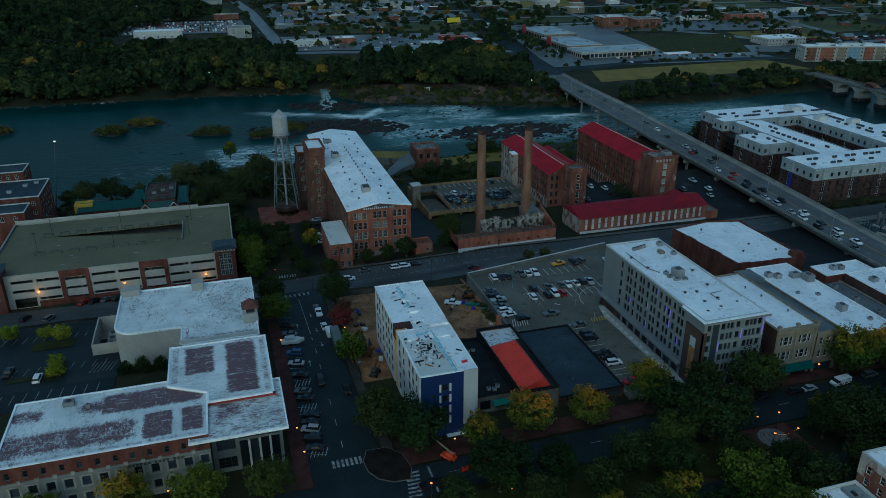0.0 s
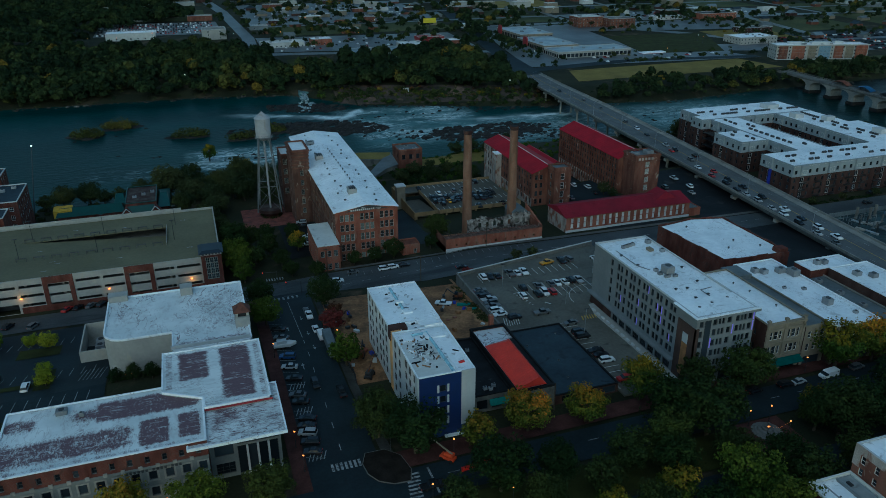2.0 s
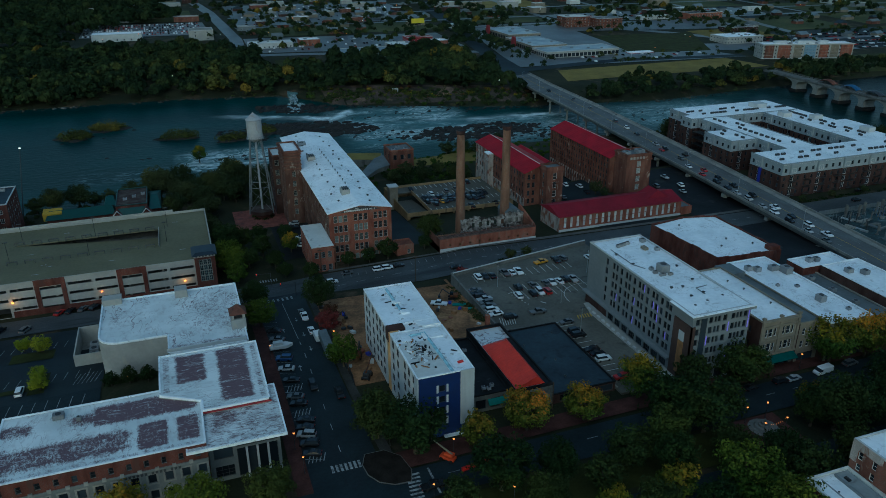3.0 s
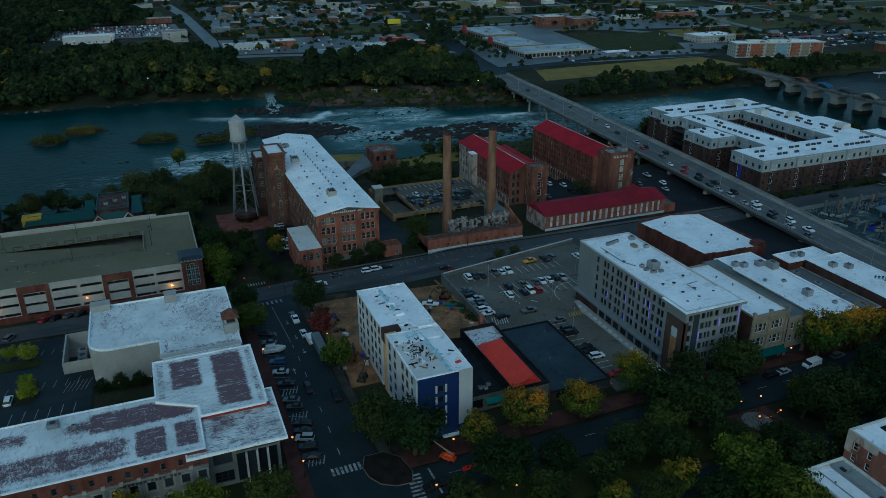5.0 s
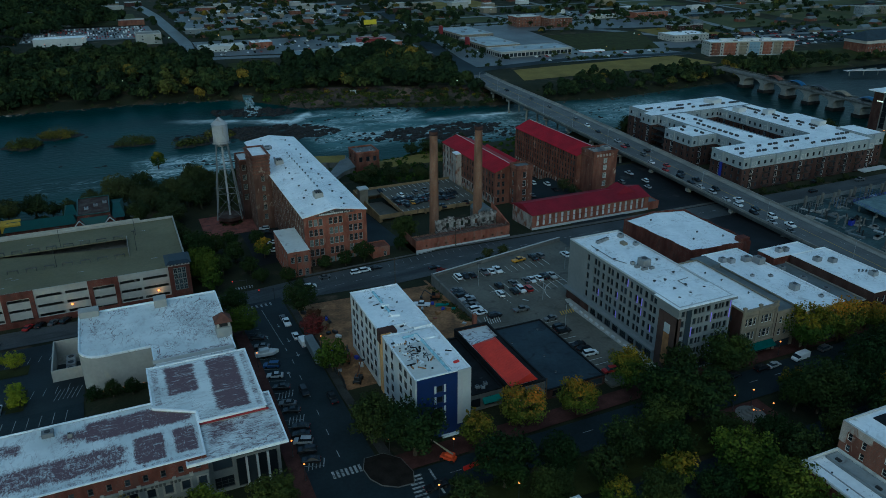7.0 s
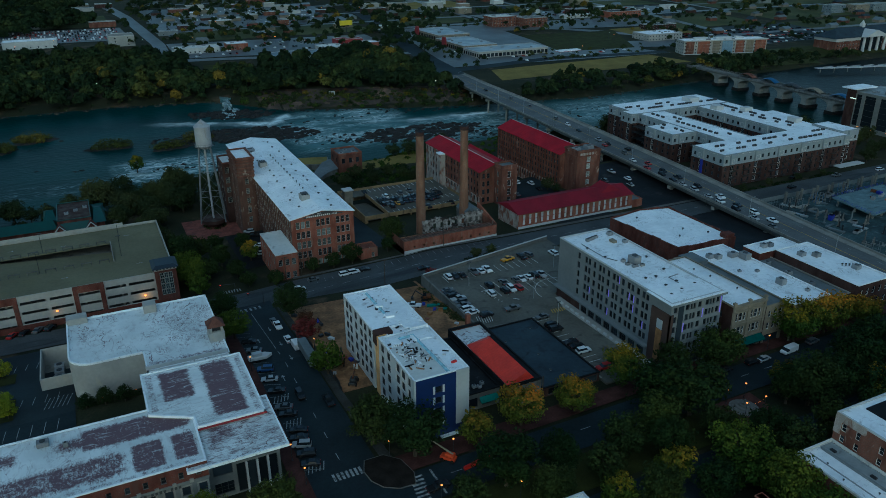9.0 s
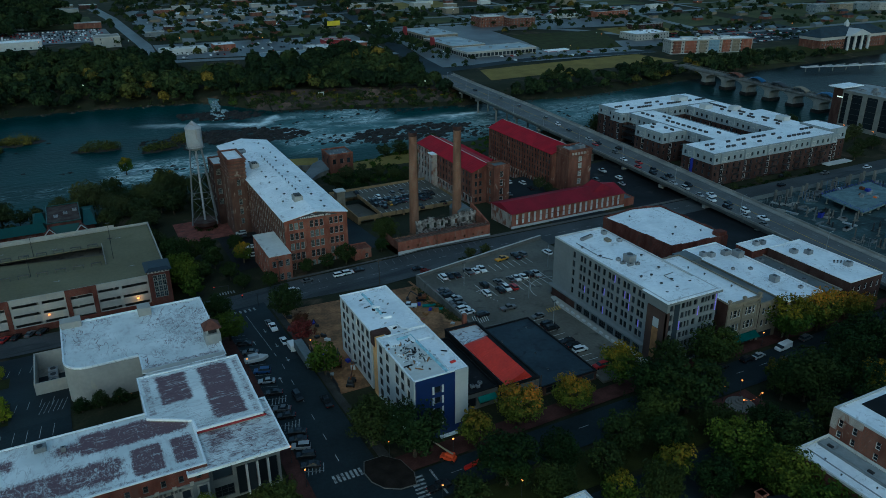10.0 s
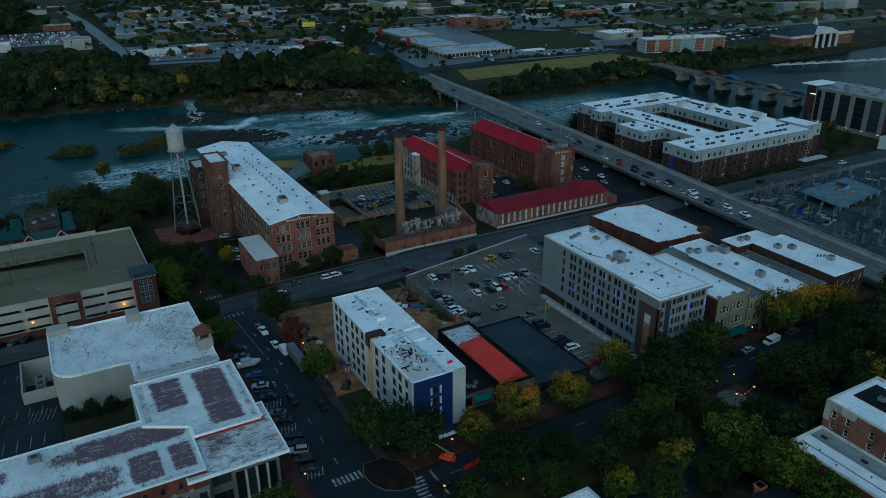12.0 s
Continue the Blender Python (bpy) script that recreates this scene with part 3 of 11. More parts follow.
def ring(bm, x0, y0, x1, y1, z0, z1, t):
    """A parapet round a rectangle, t thick, inwards."""
    box(bm, x0, y0, z0, x1, y0 + t, z1)
    box(bm, x0, y1 - t, z0, x1, y1, z1)
    box(bm, x0, y0 + t, z0, x0 + t, y1 - t, z1)
    box(bm, x1 - t, y0 + t, z0, x1, y1 - t, z1)


def shell(owner, x0, y0, x1, y1, z0, z1, walls, holes, roof, coping, lip=0.6, depth=0.22):
    """Four walls with openings, a roof slab below the parapet, and a coping. walls: one material or one for each face."""
    corner = {"S": (x0, y0, x1 - x0), "W": (x0, y1, y1 - y0), "E": (x1, y0, y1 - y0), "N": (x1, y1, x1 - x0)}
    blank = [f for f in corner if not holes.get(f)]
    for m in sorted({(walls[f] if isinstance(walls, dict) else walls).name for f in blank}):
        verts, faces = [], []
        for f in blank:
            if (walls[f] if isinstance(walls, dict) else walls).name == m:
                sx, sy, w = corner[f]
                ex, ey = sx + FACES[f][0] * w, sy + FACES[f][1] * w
                faces.append(tuple(range(len(verts), len(verts) + 4)))
                verts += [(sx, sy, z0), (ex, ey, z0), (ex, ey, z1), (sx, sy, z1)]
        me = bpy.data.meshes.new("wall")
        me.from_pydata(verts, [], faces)
        me.materials.append(bpy.data.materials[m])
        hang(new("wall", me), owner)
    for f, (sx, sy, w) in corner.items():
        if f in blank:
            continue
        facade(owner, walls[f] if isinstance(walls, dict) else walls, (sx, sy), FACES[f], w, z0, z1, holes.get(f, ()), depth)
    if roof:
        b1 = bmesh.new()
        box(b1, x0 + 0.02, y0 + 0.02, z1 - lip - 0.3, x1 - 0.02, y1 - 0.02, z1 - lip)
        part("roof", b1, roof, owner)
    b1 = bmesh.new()
    ring(b1, x0 - 0.06, y0 - 0.06, x1 + 0.06, y1 + 0.06, z1 - lip * 0.6, z1 + 0.06, 0.42)
    part("parapet", b1, coping, owner)


def rows_of(us, w, zs, h, style):
    """Openings at each place along the wall and each sill height."""
    return [(u, u + w, z, z + h, style) for z in zs for u in us]


def spread(a, b2, n):
    return [a + (b2 - a) * i / (n - 1) for i in range(n)] if n > 1 else [a]


W_DARK = ("plain", M_FRAME_D, M_GLASS)
W_PAIR = ("pair", M_FRAME_W, M_GLASS)
W_SASH = ("sash", M_FRAME_W, M_GLASS)
W_MILL = ("mill", M_FRAME_G, M_GLASS)
W_MILL_L = ("mill", M_FRAME_W, M_GLASS_L)
W_BLIND = ("cross", M_FRAME_W, M_BLIND)
W_CROSS = ("cross", M_FRAME_W, M_GLASS)


def roof_unit(x, y, z, w, d, h, label="grey air conditioning unit on the roof"):
    """A packaged rooftop unit: casing, curb, fan ring and cap."""
    t = thing("roof_unit", x, y, z, label, "air conditioner", "rooftop units")
    b1 = bmesh.new()
    box(b1, x - w / 2, y - d / 2, z, x + w / 2, y + d / 2, z + h)
    bmesh.ops.bevel(b1, geom=b1.edges[:], offset=min(w, d, h) * 0.06, segments=1, affect='EDGES')
    casing = part("casing", b1, M_AC, t)
    b1 = bmesh.new()
    r = min(w, d) * 0.33
    tube(b1, (x, y, z + h), (x, y, z + h + 0.12), r, r, 10)
    part("fan", b1, M_DARKSTEEL, casing)
    return t


def roof_vent(x, y, z, r=0.35, h=0.8):
    """A round roof vent with a cap."""
    t = thing("roof_vent", x, y, z, "small metal vent pipe on the roof", "vent", "roof vents")
    b1 = bmesh.new()
    tube(b1, (x, y, z), (x, y, z + h * 0.7), r * 0.6, r * 0.6, 8)
    pipe = part("pipe", b1, M_AC, t)
    b1 = bmesh.new()
    tube(b1, (x, y, z + h * 0.7), (x, y, z + h), r, r * 0.4, 8)
    part("cap", b1, M_DARKSTEEL, pipe)
    return t


# ---- the ground ----
def ramp(v, a, b, p, q):
    t = min(1, max(0, (v - a) / (b - a)))
    return p + (q - p) * t


def far_bank(x):
    pts = ((-600, 690), (-166, 675), (6, 672), (80, 655), (125, 600), (220, 560), (270, 545), (380, 528), (500, 540), (900, 560))
    for (x0, y0), (x1, y1) in zip(pts, pts[1:]):
        if x < x1:
            return ramp(x, x0, x1, y0, y1)
    return 560


def near_bank(x):
    pts = ((-600, 395), (-90, 405), (0, 405), (40, 425), (120, 425), (200, 430), (300, 420), (380, 392), (430, 345), (520, 335), (900, 320))
    for (x0, y0), (x1, y1) in zip(pts, pts[1:]):
        if x < x1:
            return ramp(x, x0, x1, y0, y1)
    return 320


WATER_Z = -19.0


def gz(x, y):
    """Height of the ground."""
    street = ramp(x, 20, 95, -9.5, -4.3)
    nb, fb = near_bank(x), far_bank(x)
    mid = (nb + fb) / 2
    if y < mid:
        if y < 262:
            return ramp(y, 195, 262, 0, street)
        if y < 330:
            return ramp(y, 262, 330, street, ramp(x, 60, 250, -11, -4))
        return min(ramp(y, 330, nb - 12, ramp(x, 60, 250, -11, -4), ramp(x, 60, 250, -14, -9)), ramp(y, nb - 12, nb + 14, ramp(x, 60, 250, -14, -9), -24))
    if y < fb + 40:
        return ramp(y, fb - 14, fb + 14, -24, -15) if y < fb + 14 else ramp(y, fb + 14, fb + 40, -15, -11)
    return ramp(y, fb + 40, 900, -11, -1) if y < 900 else ramp(y, 900, 1300, -1, 6)


def sheet(name, xs, ys, material, lift=0.0):
    verts = [(x, y, gz(x, y) + lift) for y in ys for x in xs]
    w = len(xs)
    faces = [(j * w + i, j * w + i + 1, (j + 1) * w + i + 1, (j + 1) * w + i) for j in range(len(ys) - 1) for i in range(w - 1)]
    me = bpy.data.meshes.new(name)
    me.from_pydata(verts, [], faces)
    me.materials.append(material)
    return new(name, me)


def steps(a, b, d):
    n = max(1, round(abs(b - a) / d))
    return [a + (b - a) * i / n for i in range(n + 1)]


tagged(sheet("ground", [-4000, -1500, -800] + steps(-500, -100, 20) + steps(-95, 140, 5) + steps(150, 700, 11) + [900, 1400, 2200, 4500], [-4000, -600, -200] + steps(-50, 190, 20) + steps(195, 262, 6.7)[0:] + steps(268, 760, 6) + steps(780, 1400, 40) + [2000, 4500], M_GRASS), kind="structure")
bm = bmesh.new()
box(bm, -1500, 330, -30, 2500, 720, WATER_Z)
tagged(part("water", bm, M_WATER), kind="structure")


# ---- the hotel ----
def hotel():
    t = thing("hotel", 122, 168, 0, "six-storey grey hotel with white flat roof and dark brick corner", "hotel")
    x0, y0, x1, y1, z1 = 112.8, 142.0, 131.4, 195.2, 21.4
    floors = [5.6 + 3.12 * i for i in range(5)]
    west = []
    for u in (10.2, 14.0, 15.7, 18.3, 21.0, 22.7, 25.2, 27.8, 29.5, 32.0, 34.6, 36.3, 38.8, 41.2, 42.8):
        west += [(u, u + 1.4, z - 0.1, z + 2.1, W_DARK) for z in floors]
    west += [(u, u + 3.1, 0.5, 3.6, ("mill", M_FRAME_D, M_GLASS)) for u in spread(13.5, 41, 8)]
    south = []
    for u in (1.0, 5.2, 6.9, 8.0, 9.7, 12.4, 13.9, 15.0, 16.4):
        south += [(u, u + (0.9 if u in (6.9, 8.0, 13.9, 15.0) else 1.3), z, z + 2.0, W_DARK) for z in floors]
    south += [(u, u + 3.2, 0.5, 3.6, ("pair", M_FRAME_D, M_GLASS)) for u in (5.2, 9.4, 13.6)]
    shell(t, x0, y0, x1, y1, -1, z1, M_GREY, {"W": west, "S": south}, M_WHITE, M_RENDER, 0.45, 0.3)
    b1 = bmesh.new()
    box(b1, x0 - 0.9, y0 - 0.9, 20.5, x1 + 0.9, y0 + 9.5, 21.2)
    part("cornice", b1, M_GREY, t, "deep pale grey cornice")
    b1 = bmesh.new()
    box(b1, x0 - 0.85, y0 - 0.85, 21.2, x1 + 0.85, y0 + 9.45, 21.42)
    part("cornice_cap", b1, M_WHITE, t)
    b1 = bmesh.new()
    box(b1, x0 - 0.45, y0 - 0.3, -0.8, x0 - 0.02, y0 + 7.2, 17.9)
    box(b1, x0 - 0.45, y0 - 0.3, -0.8, x0 + 0.9, y0 - 0.02, 17.9)
    pier = part("corner_pier", b1, mat("brown_panel", (0.075, 0.05, 0.042), 0.8), t, "dark brick corner pier")
    b1 = bmesh.new()
    box(b1, x0 - 0.62, y0 + 2.2, 2.5, x0 - 0.45, y0 + 4.4, 12.2)
    part("wood_panel", b1, M_WOOD, pier, "vertical wood panel on the pier")
    b1 = bmesh.new()
    box(b1, x0 - 0.62, y0 + 2.2, 12.4, x0 - 0.45, y0 + 4.4, 15.2)
    part("sign_board", b1, M_SIDING, pier, "square sign panel")
    b1 = bmesh.new()
    box(b1, x0 + 2.6, y0 - 0.2, 0, x0 + 4.4, y0 - 0.02, 20.1)
    part("glass_strip", b1, M_GLASS, t, "dark vertical glass strip")
    b1 = bmesh.new()
    box(b1, x0 - 0.12, y0 + 7.4, -0.8, x0 - 0.02, y1 + 0.02, 0.4)
    box(b1, x0 - 0.12, y1 - 12.8, 0.4, x0 - 0.02, y1 + 0.02, 4.4)
    part("plinth", b1, M_BRICK_DARK, t, "dark brick base")
    b1 = bmesh.new()
    box(b1, x0 - 1.5, y0 + 7.2, 4.2, x0 - 0.02, y1 + 0.3, 4.75)
    part("canopy", b1, M_GREY, t, "grey band canopy over the ground floor")
    for u, k in ((17.2, 1), (26.6, 0), (26.6, 2), (31.0, 4), (35.8, 3), (37.9, 2), (37.9, 3), (42.4, 1)):
        b1 = bmesh.new()
        box(b1, x0 - 0.1, y1 - u - 0.35, floors[k] - 0.2, x0 - 0.03, y1 - u, floors[k] + 2.2)
        part("light_strip", b1, M_VIOLET, t, "violet light strip")
    for u, k in ((4.75, 2), (11.4, 3), (12.0, 0), (17.9, 4), (17.9, 3)):
        b1 = bmesh.new()
        box(b1, x0 + u, y0 - 0.1, floors[k] - 0.3, x0 + u + 0.35, y0 - 0.03, floors[k] + 2.6)
        part("light_strip", b1, M_VIOLET, t, "violet light strip")
    zr = z1 - 0.45
    roof_unit(122.0, 169.0, zr, 2.8, 3.2, 2.4, "large pale rooftop air handler")
    for x, y, w, d, h in ((119.4, 189.2, 1.1, 1.1, 0.9), (120.8, 189.6, 1.1, 1.1, 0.9), (122.2, 190.0, 1.1, 1.1, 0.9), (123.6, 190.4, 1.1, 1.1, 0.9), (119.4, 171.0, 1.2, 1.2, 0.9), (119.2, 168.6, 1.4, 1.0, 0.8), (120.2, 166.4, 2.0, 0.9, 0.7), (122.6, 166.0, 1.4, 0.9, 0.8), (129.2, 190.4, 1.6, 1.6, 1.2), (129.6, 183.0, 1.4, 1.4, 1.0)):
        roof_unit(x, y, zr, w, d, h)
    b1 = bmesh.new()
    box(b1, 125.6, 183.8, zr, 127.2, 186.2, zr + 0.9)
    bmesh.ops.bevel(b1, geom=b1.edges[:], offset=0.15, segments=1, affect='EDGES')
    tagged(part("roof_crate", b1, M_STONE), "tan covered crate on the hotel roof", "crate")
    for x, y in ((115.5, 184), (116.4, 176), (117.6, 158.5), (121.0, 158.0), (126.5, 161), (124.2, 153), (119.6, 152.2), (127.8, 149.5), (117.0, 147), (121.8, 148.2), (128.0, 170.5)):
        roof_vent(x, y, zr, 0.55, 0.6)
    b1 = bmesh.new()
    for p0, p1 in (((116, 188, zr + 0.2), (116, 176, zr + 0.2)), ((116, 176, zr + 0.2), (118, 172, zr + 0.2)), ((124, 156, zr + 0.2), (124, 151, zr + 0.2)), ((124, 156, zr + 0.2), (128, 156.5, zr + 0.2))):
        tube(b1, p0, p1, 0.12, 0.12, 6)
    tagged(part("roof_pipe", b1, M_AC), "thin grey pipe run along the hotel roof", "pipe")


hotel()


# ---- the white building under construction ----
def new_building():
    t = thing("new_building", 44, 168, 0, "unfinished five-storey white building with a blue panelled front", "building")
    rows = [1.6 + 3.25 * i for i in range(5)]
    x0, x1, z1 = 37.2, 51.6, 17.9
    fronts = [3.7 + 3.05 * i for i in range(4)]
    dark = ("pair", M_FRAME_D, M_VOID)
    # the rear wing, the recess and the front wing
    shell(t, x0, 170.5, x1, 194.0, -0.8, z1, M_RENDER, {"W": rows_of((1.4, 4.4, 8.8, 13.0, 16.2, 19.8), 2.3, rows, 2.4, dark)}, M_WHITE, M_WHITE, 0.35)
    shell(t, x0, 143.6, x1, 166.4, -0.8, z1, {"W": M_RENDER, "S": M_BLUE, "E": M_SIDING, "N": M_RENDER},
          {"W": rows_of((1.4, 5.6, 11.6, 15.0, 18.8), 2.2, rows, 2.4, dark), "S": [(5.5, 7.1, z + 0.1, z + 1.9, W_DARK) for z in fronts]}, M_WHITE, M_WHITE, 0.35)
    shell(t, x0 + 2.6, 166.4, x1, 170.5, -0.8, z1 - 0.3, M_SHEATH, {}, M_WHITE, M_WHITE, 0.3)
    b1 = bmesh.new()
    box(b1, x0 - 0.03, 166.42, -0.8, x0 + 2.6, 168.9, z1 - 0.2)
    part("sheathing", b1, M_SHEATH, t, "bare tan sheathing in the recess")
    b1 = bmesh.new()
    box(b1, x0 - 0.05, 167.6, 14.5, x0 + 4.6, 170.6, z1 + 0.12)
    part("stair_head", b1, M_BRICK_DARK, t, "brown boarded top of the stair shaft")
    b1 = bmesh.new()
    box(b1, x0 + 10.9, 143.45, 2.6, x1 + 0.06, 143.58, z1 + 0.1)
    part("siding", b1, M_SIDING, t, "pale grey ribbed siding")
    for i in range(12):
        b1 = bmesh.new()
        box(b1, x0 + 10.95 + i * 0.3, 143.40, 2.6, x0 + 11.02 + i * 0.3, 143.45, z1)
        part("rib", b1, M_SIDING, t)
    b1 = bmesh.new()
    box(b1, x0 - 0.04, 143.45, 0, x0 + 0.3, 143.58, z1 + 0.1)
    box(b1, x0 - 0.12, 143.5, 0, x0 - 0.02, 145.6, z1 + 0.1)
    part("corner_trim", b1, M_SIDING, t)
    for z in fronts:
        for u in (4.8, 7.3):
            b1 = bmesh.new()
            box(b1, x0 + u, 143.48, z, x0 + u + 0.5, 143.58, z + 2.1)
            part("shutter", b1, M_RENDER, t, "white strip beside the window")
    b1 = bmesh.new()
    box(b1, x0 + 6.6, 142.6, 0.1, x0 + 11.4, 143.5, 0.5)
    part("entrance_canopy", b1, M_WHITE, t)
    zr = z1 - 0.35
    b1 = bmesh.new()
    box(b1, x0 + 0.5, 144.2, zr, x0 + 8.6, 160.5, zr + 0.05)
    part("roof_patch", b1, M_TAN_ROOF, t, "unfinished grey roof deck")
    b1 = bmesh.new()
    for p0, p1 in (((x0 + 9.2, 144, zr + 0.15), (x0 + 8.6, 164, zr + 0.15)), ((x0 + 4.2, 163.5, zr + 0.15), (x0 + 8.8, 163.9, zr + 0.15)), ((x0 + 6.5, 178, zr + 0.15), (x0 + 6.3, 192, zr + 0.15))):
        tube(b1, p0, p1, 0.45, 0.45, 4)
    part("membrane_roll", b1, mat("blue_grey_membrane", (0.36, 0.58, 0.7), 0.6, 0.2, 0.8), t, "pale blue strips of roofing")
    b1 = bmesh.new()
    box(b1, x0 + 9, 166.4, zr + 0.1, x1 - 0.3, 166.9, zr + 0.9)
    part("roof_wall", b1, M_WHITE, t)
    b1 = bmesh.new()
    box(b1, x0 + 10, 143.9, zr, x0 + 10.3, 152, zr + 0.4)
    part("roof_wall", b1, M_WHITE, t)
    rnd = random.Random(4)
    for i in range(150):
        x, y = (x0 + rnd.gauss(4.4, 1.7), rnd.gauss(156.5, 4.0)) if i < 96 else (x0 + rnd.gauss(7.5, 2.4), rnd.uniform(150, 190))
        x, y = min(x1 - 1.2, max(x0 + 1, x)), min(192, max(145.5, y))
        w, d, h = rnd.choice((0.35, 0.5, 0.8, 1.2, 2.0)) * rnd.uniform(0.6, 1.1), rnd.uniform(0.12, 0.5), rnd.uniform(0.08, 0.4)
        b1 = bmesh.new()
        box(b1, -w / 2, -d / 2, 0, w / 2, d / 2, h)
        for vv in b1.verts:
            vv.co.x += rnd.uniform(-0.1, 0.1)
            vv.co.y += rnd.uniform(-0.1, 0.1)
        m = rnd.choice((M_DARKSTEEL, M_AC, M_BLACKROOF, M_RENDER, M_WHITE, M_BLACKROOF, M_WOOD, M_SIDING) if i < 96 else (M_RENDER, M_RENDER, M_SIDING, M_AC, M_BLACKROOF))
        o = part("offcut", b1, m)
        o.matrix_basis = pose(x, y, zr + 0.06, 0, 0, rnd.uniform(0, 180))
        tagged(o, "loose offcut of building material on the new roof", "material", "roof materials")
    for x, y, w, d, h in ((x0 + 3.0, 162.5, 2.6, 3.4, 0.5), (x0 + 10.2, 163.0, 5.2, 4.6, 0.45), (x0 + 10.6, 170.5, 5.0, 5.2, 0.35), (x0 + 7.2, 176.5, 2.4, 2.0, 0.6), (x0 + 6.6, 182.5, 2.0, 1.4, 0.8)):
        b1 = bmesh.new()
        box(b1, x - w / 2, y - d / 2, zr, x + w / 2, y + d / 2, zr + h)
        bmesh.ops.bevel(b1, geom=b1.edges[:], offset=0.08, segments=1, affect='EDGES')
        part("insulation_pile", b1, M_WHITE, t, "stack of white insulation boards")
    b1 = bmesh.new()
    box(b1, -0.7, -0.35, 0, 0.7, 0.35, 0.35)
    o = part("toolbox", b1, M_REDPLASTIC)
    o.matrix_basis = pose(x0 + 12.4, 147.6, zr + 0.02, 0, 0, 10)
    tagged(o, "red toolbox lying on the white roof", "toolbox")


new_building()


# ---- red-roofed hall and its low neighbours ----
def red_hall():
    t = thing("red_hall", 68, 158, 0, "low hall with a bright red hipped sheet roof", "building")
    shell(t, 64.2, 146.6, 74.9, 180.4, -0.6, 6.6, {"S": M_OLDCON, "W": M_BLACKROOF, "E": M_BLACKROOF, "N": M_BRICK_OLD}, {"S": [(1.2, 3.4, 1.0, 4.5, W_DARK), (5, 8.8, 1.0, 3.6, W_DARK)]}, M_WHITE_DIRTY, M_BLACKROOF, 1.2)
    b1 = bmesh.new()
    e, r = 6.9, 9.4
    p = [b1.verts.new(c) for c in ((64.5, 146.8, e), (72.7, 146.8, e), (72.7, 171.0, e), (64.5, 169.4, e), (70.4, 146.8, r), (70.4, 166.0, r))]
    for f in ((0, 1, 4), (1, 2, 5, 4), (2, 3, 5), (3, 0, 4, 5), (3, 2, 1, 0)):
        b1.faces.new([p[k] for k in f])
    part("roof", b1, M_ORANGE, t, "bright red sheet roof")
    b1 = bmesh.new()
    for i in range(22):
        y = 147.4 + i * 0.9
        tube(b1, (64.5, y, e + 0.03), (70.4, y, r + 0.03), 0.05, 0.05, 4)
    part("standing_seams", b1, M_ORANGE, t)
    b1 = bmesh.new()
    tube(b1, (70.4, 146.8, r), (70.4, 167.0, r), 0.12, 0.12, 6)
    part("ridge_cap", b1, M_ORANGE, t)
    b1 = bmesh.new()
    box(b1, 72.8, 146.7, 5.4, 74.6, 172, 6.3)
    part("gutter_roof", b1, M_BLACKROOF, t)
    b1 = bmesh.new()
    box(b1, 70.6, 180.6, -1, 71.8, 181.7, 9.6)
    part("chimney", b1, M_BRICK, t)
    t2 = thing("low_shop", 58, 163, 0, "single-storey shop with a black flat roof", "shop")
    shell(t2, 53.6, 149.6, 64.0, 178.0, -0.6, 5.2, {"S": M_OLDCON, "W": M_OLDCON, "E": M_BLACKROOF, "N": M_BRICK_OLD}, {"S": [(1.0, 4.0, 0.8, 3.6, W_DARK), (5.2, 8.0, 0.8, 3.6, W_DARK)]}, M_BLACKROOF, M_BLACKROOF, 0.5)
    b1 = bmesh.new()
    prism(b1, [(58, 148.4), (63.2, 148.4), (63.2, 149.5), (58, 149.5)], [2.2, 2.2, 2.5, 2.5], [2.4, 2.4, 3.6, 3.6])
    part("awning", b1, M_TARP, t2, "teal cloth awning")
    for x, y in ((58.6, 171.5), (60.2, 171.8), (58.0, 152.6), (59.3, 152.0), (60.6, 153.2)):
        roof_unit(x, y, 4.7, 1.0, 1.0, 0.8)
    t3 = thing("dark_shop", 84, 164, 0, "low building with a dark slate-coloured flat roof", "shop")
    shell(t3, 75.2, 146.4, 93.8, 181.0, -0.6, 3.0, {"S": M_BRICK_DARK, "W": M_BRICK_DARK, "E": M_BRICK_OLD, "N": M_BRICK_OLD}, {"S": [(2, 6, 0.3, 2.4, W_DARK), (8, 12, 0.3, 2.4, W_DARK), (14, 18, 0.3, 2.4, W_DARK)]}, M_SLATE_ROOF, M_BLACKROOF, 0.45)
    for x, y in ((79, 172), (84, 162), (82.5, 153.5), (90, 176)):
        roof_vent(x, y, 2.55, 0.4, 0.5)
    b1 = bmesh.new()
    tube(b1, (74.0, 144.6, 0), (74.0, 144.6, 8.2), 0.18, 0.14, 8)
    tagged(part("utility_pole", b1, M_BARK), "grey wooden pole at the shop front", "pole")


red_hall()


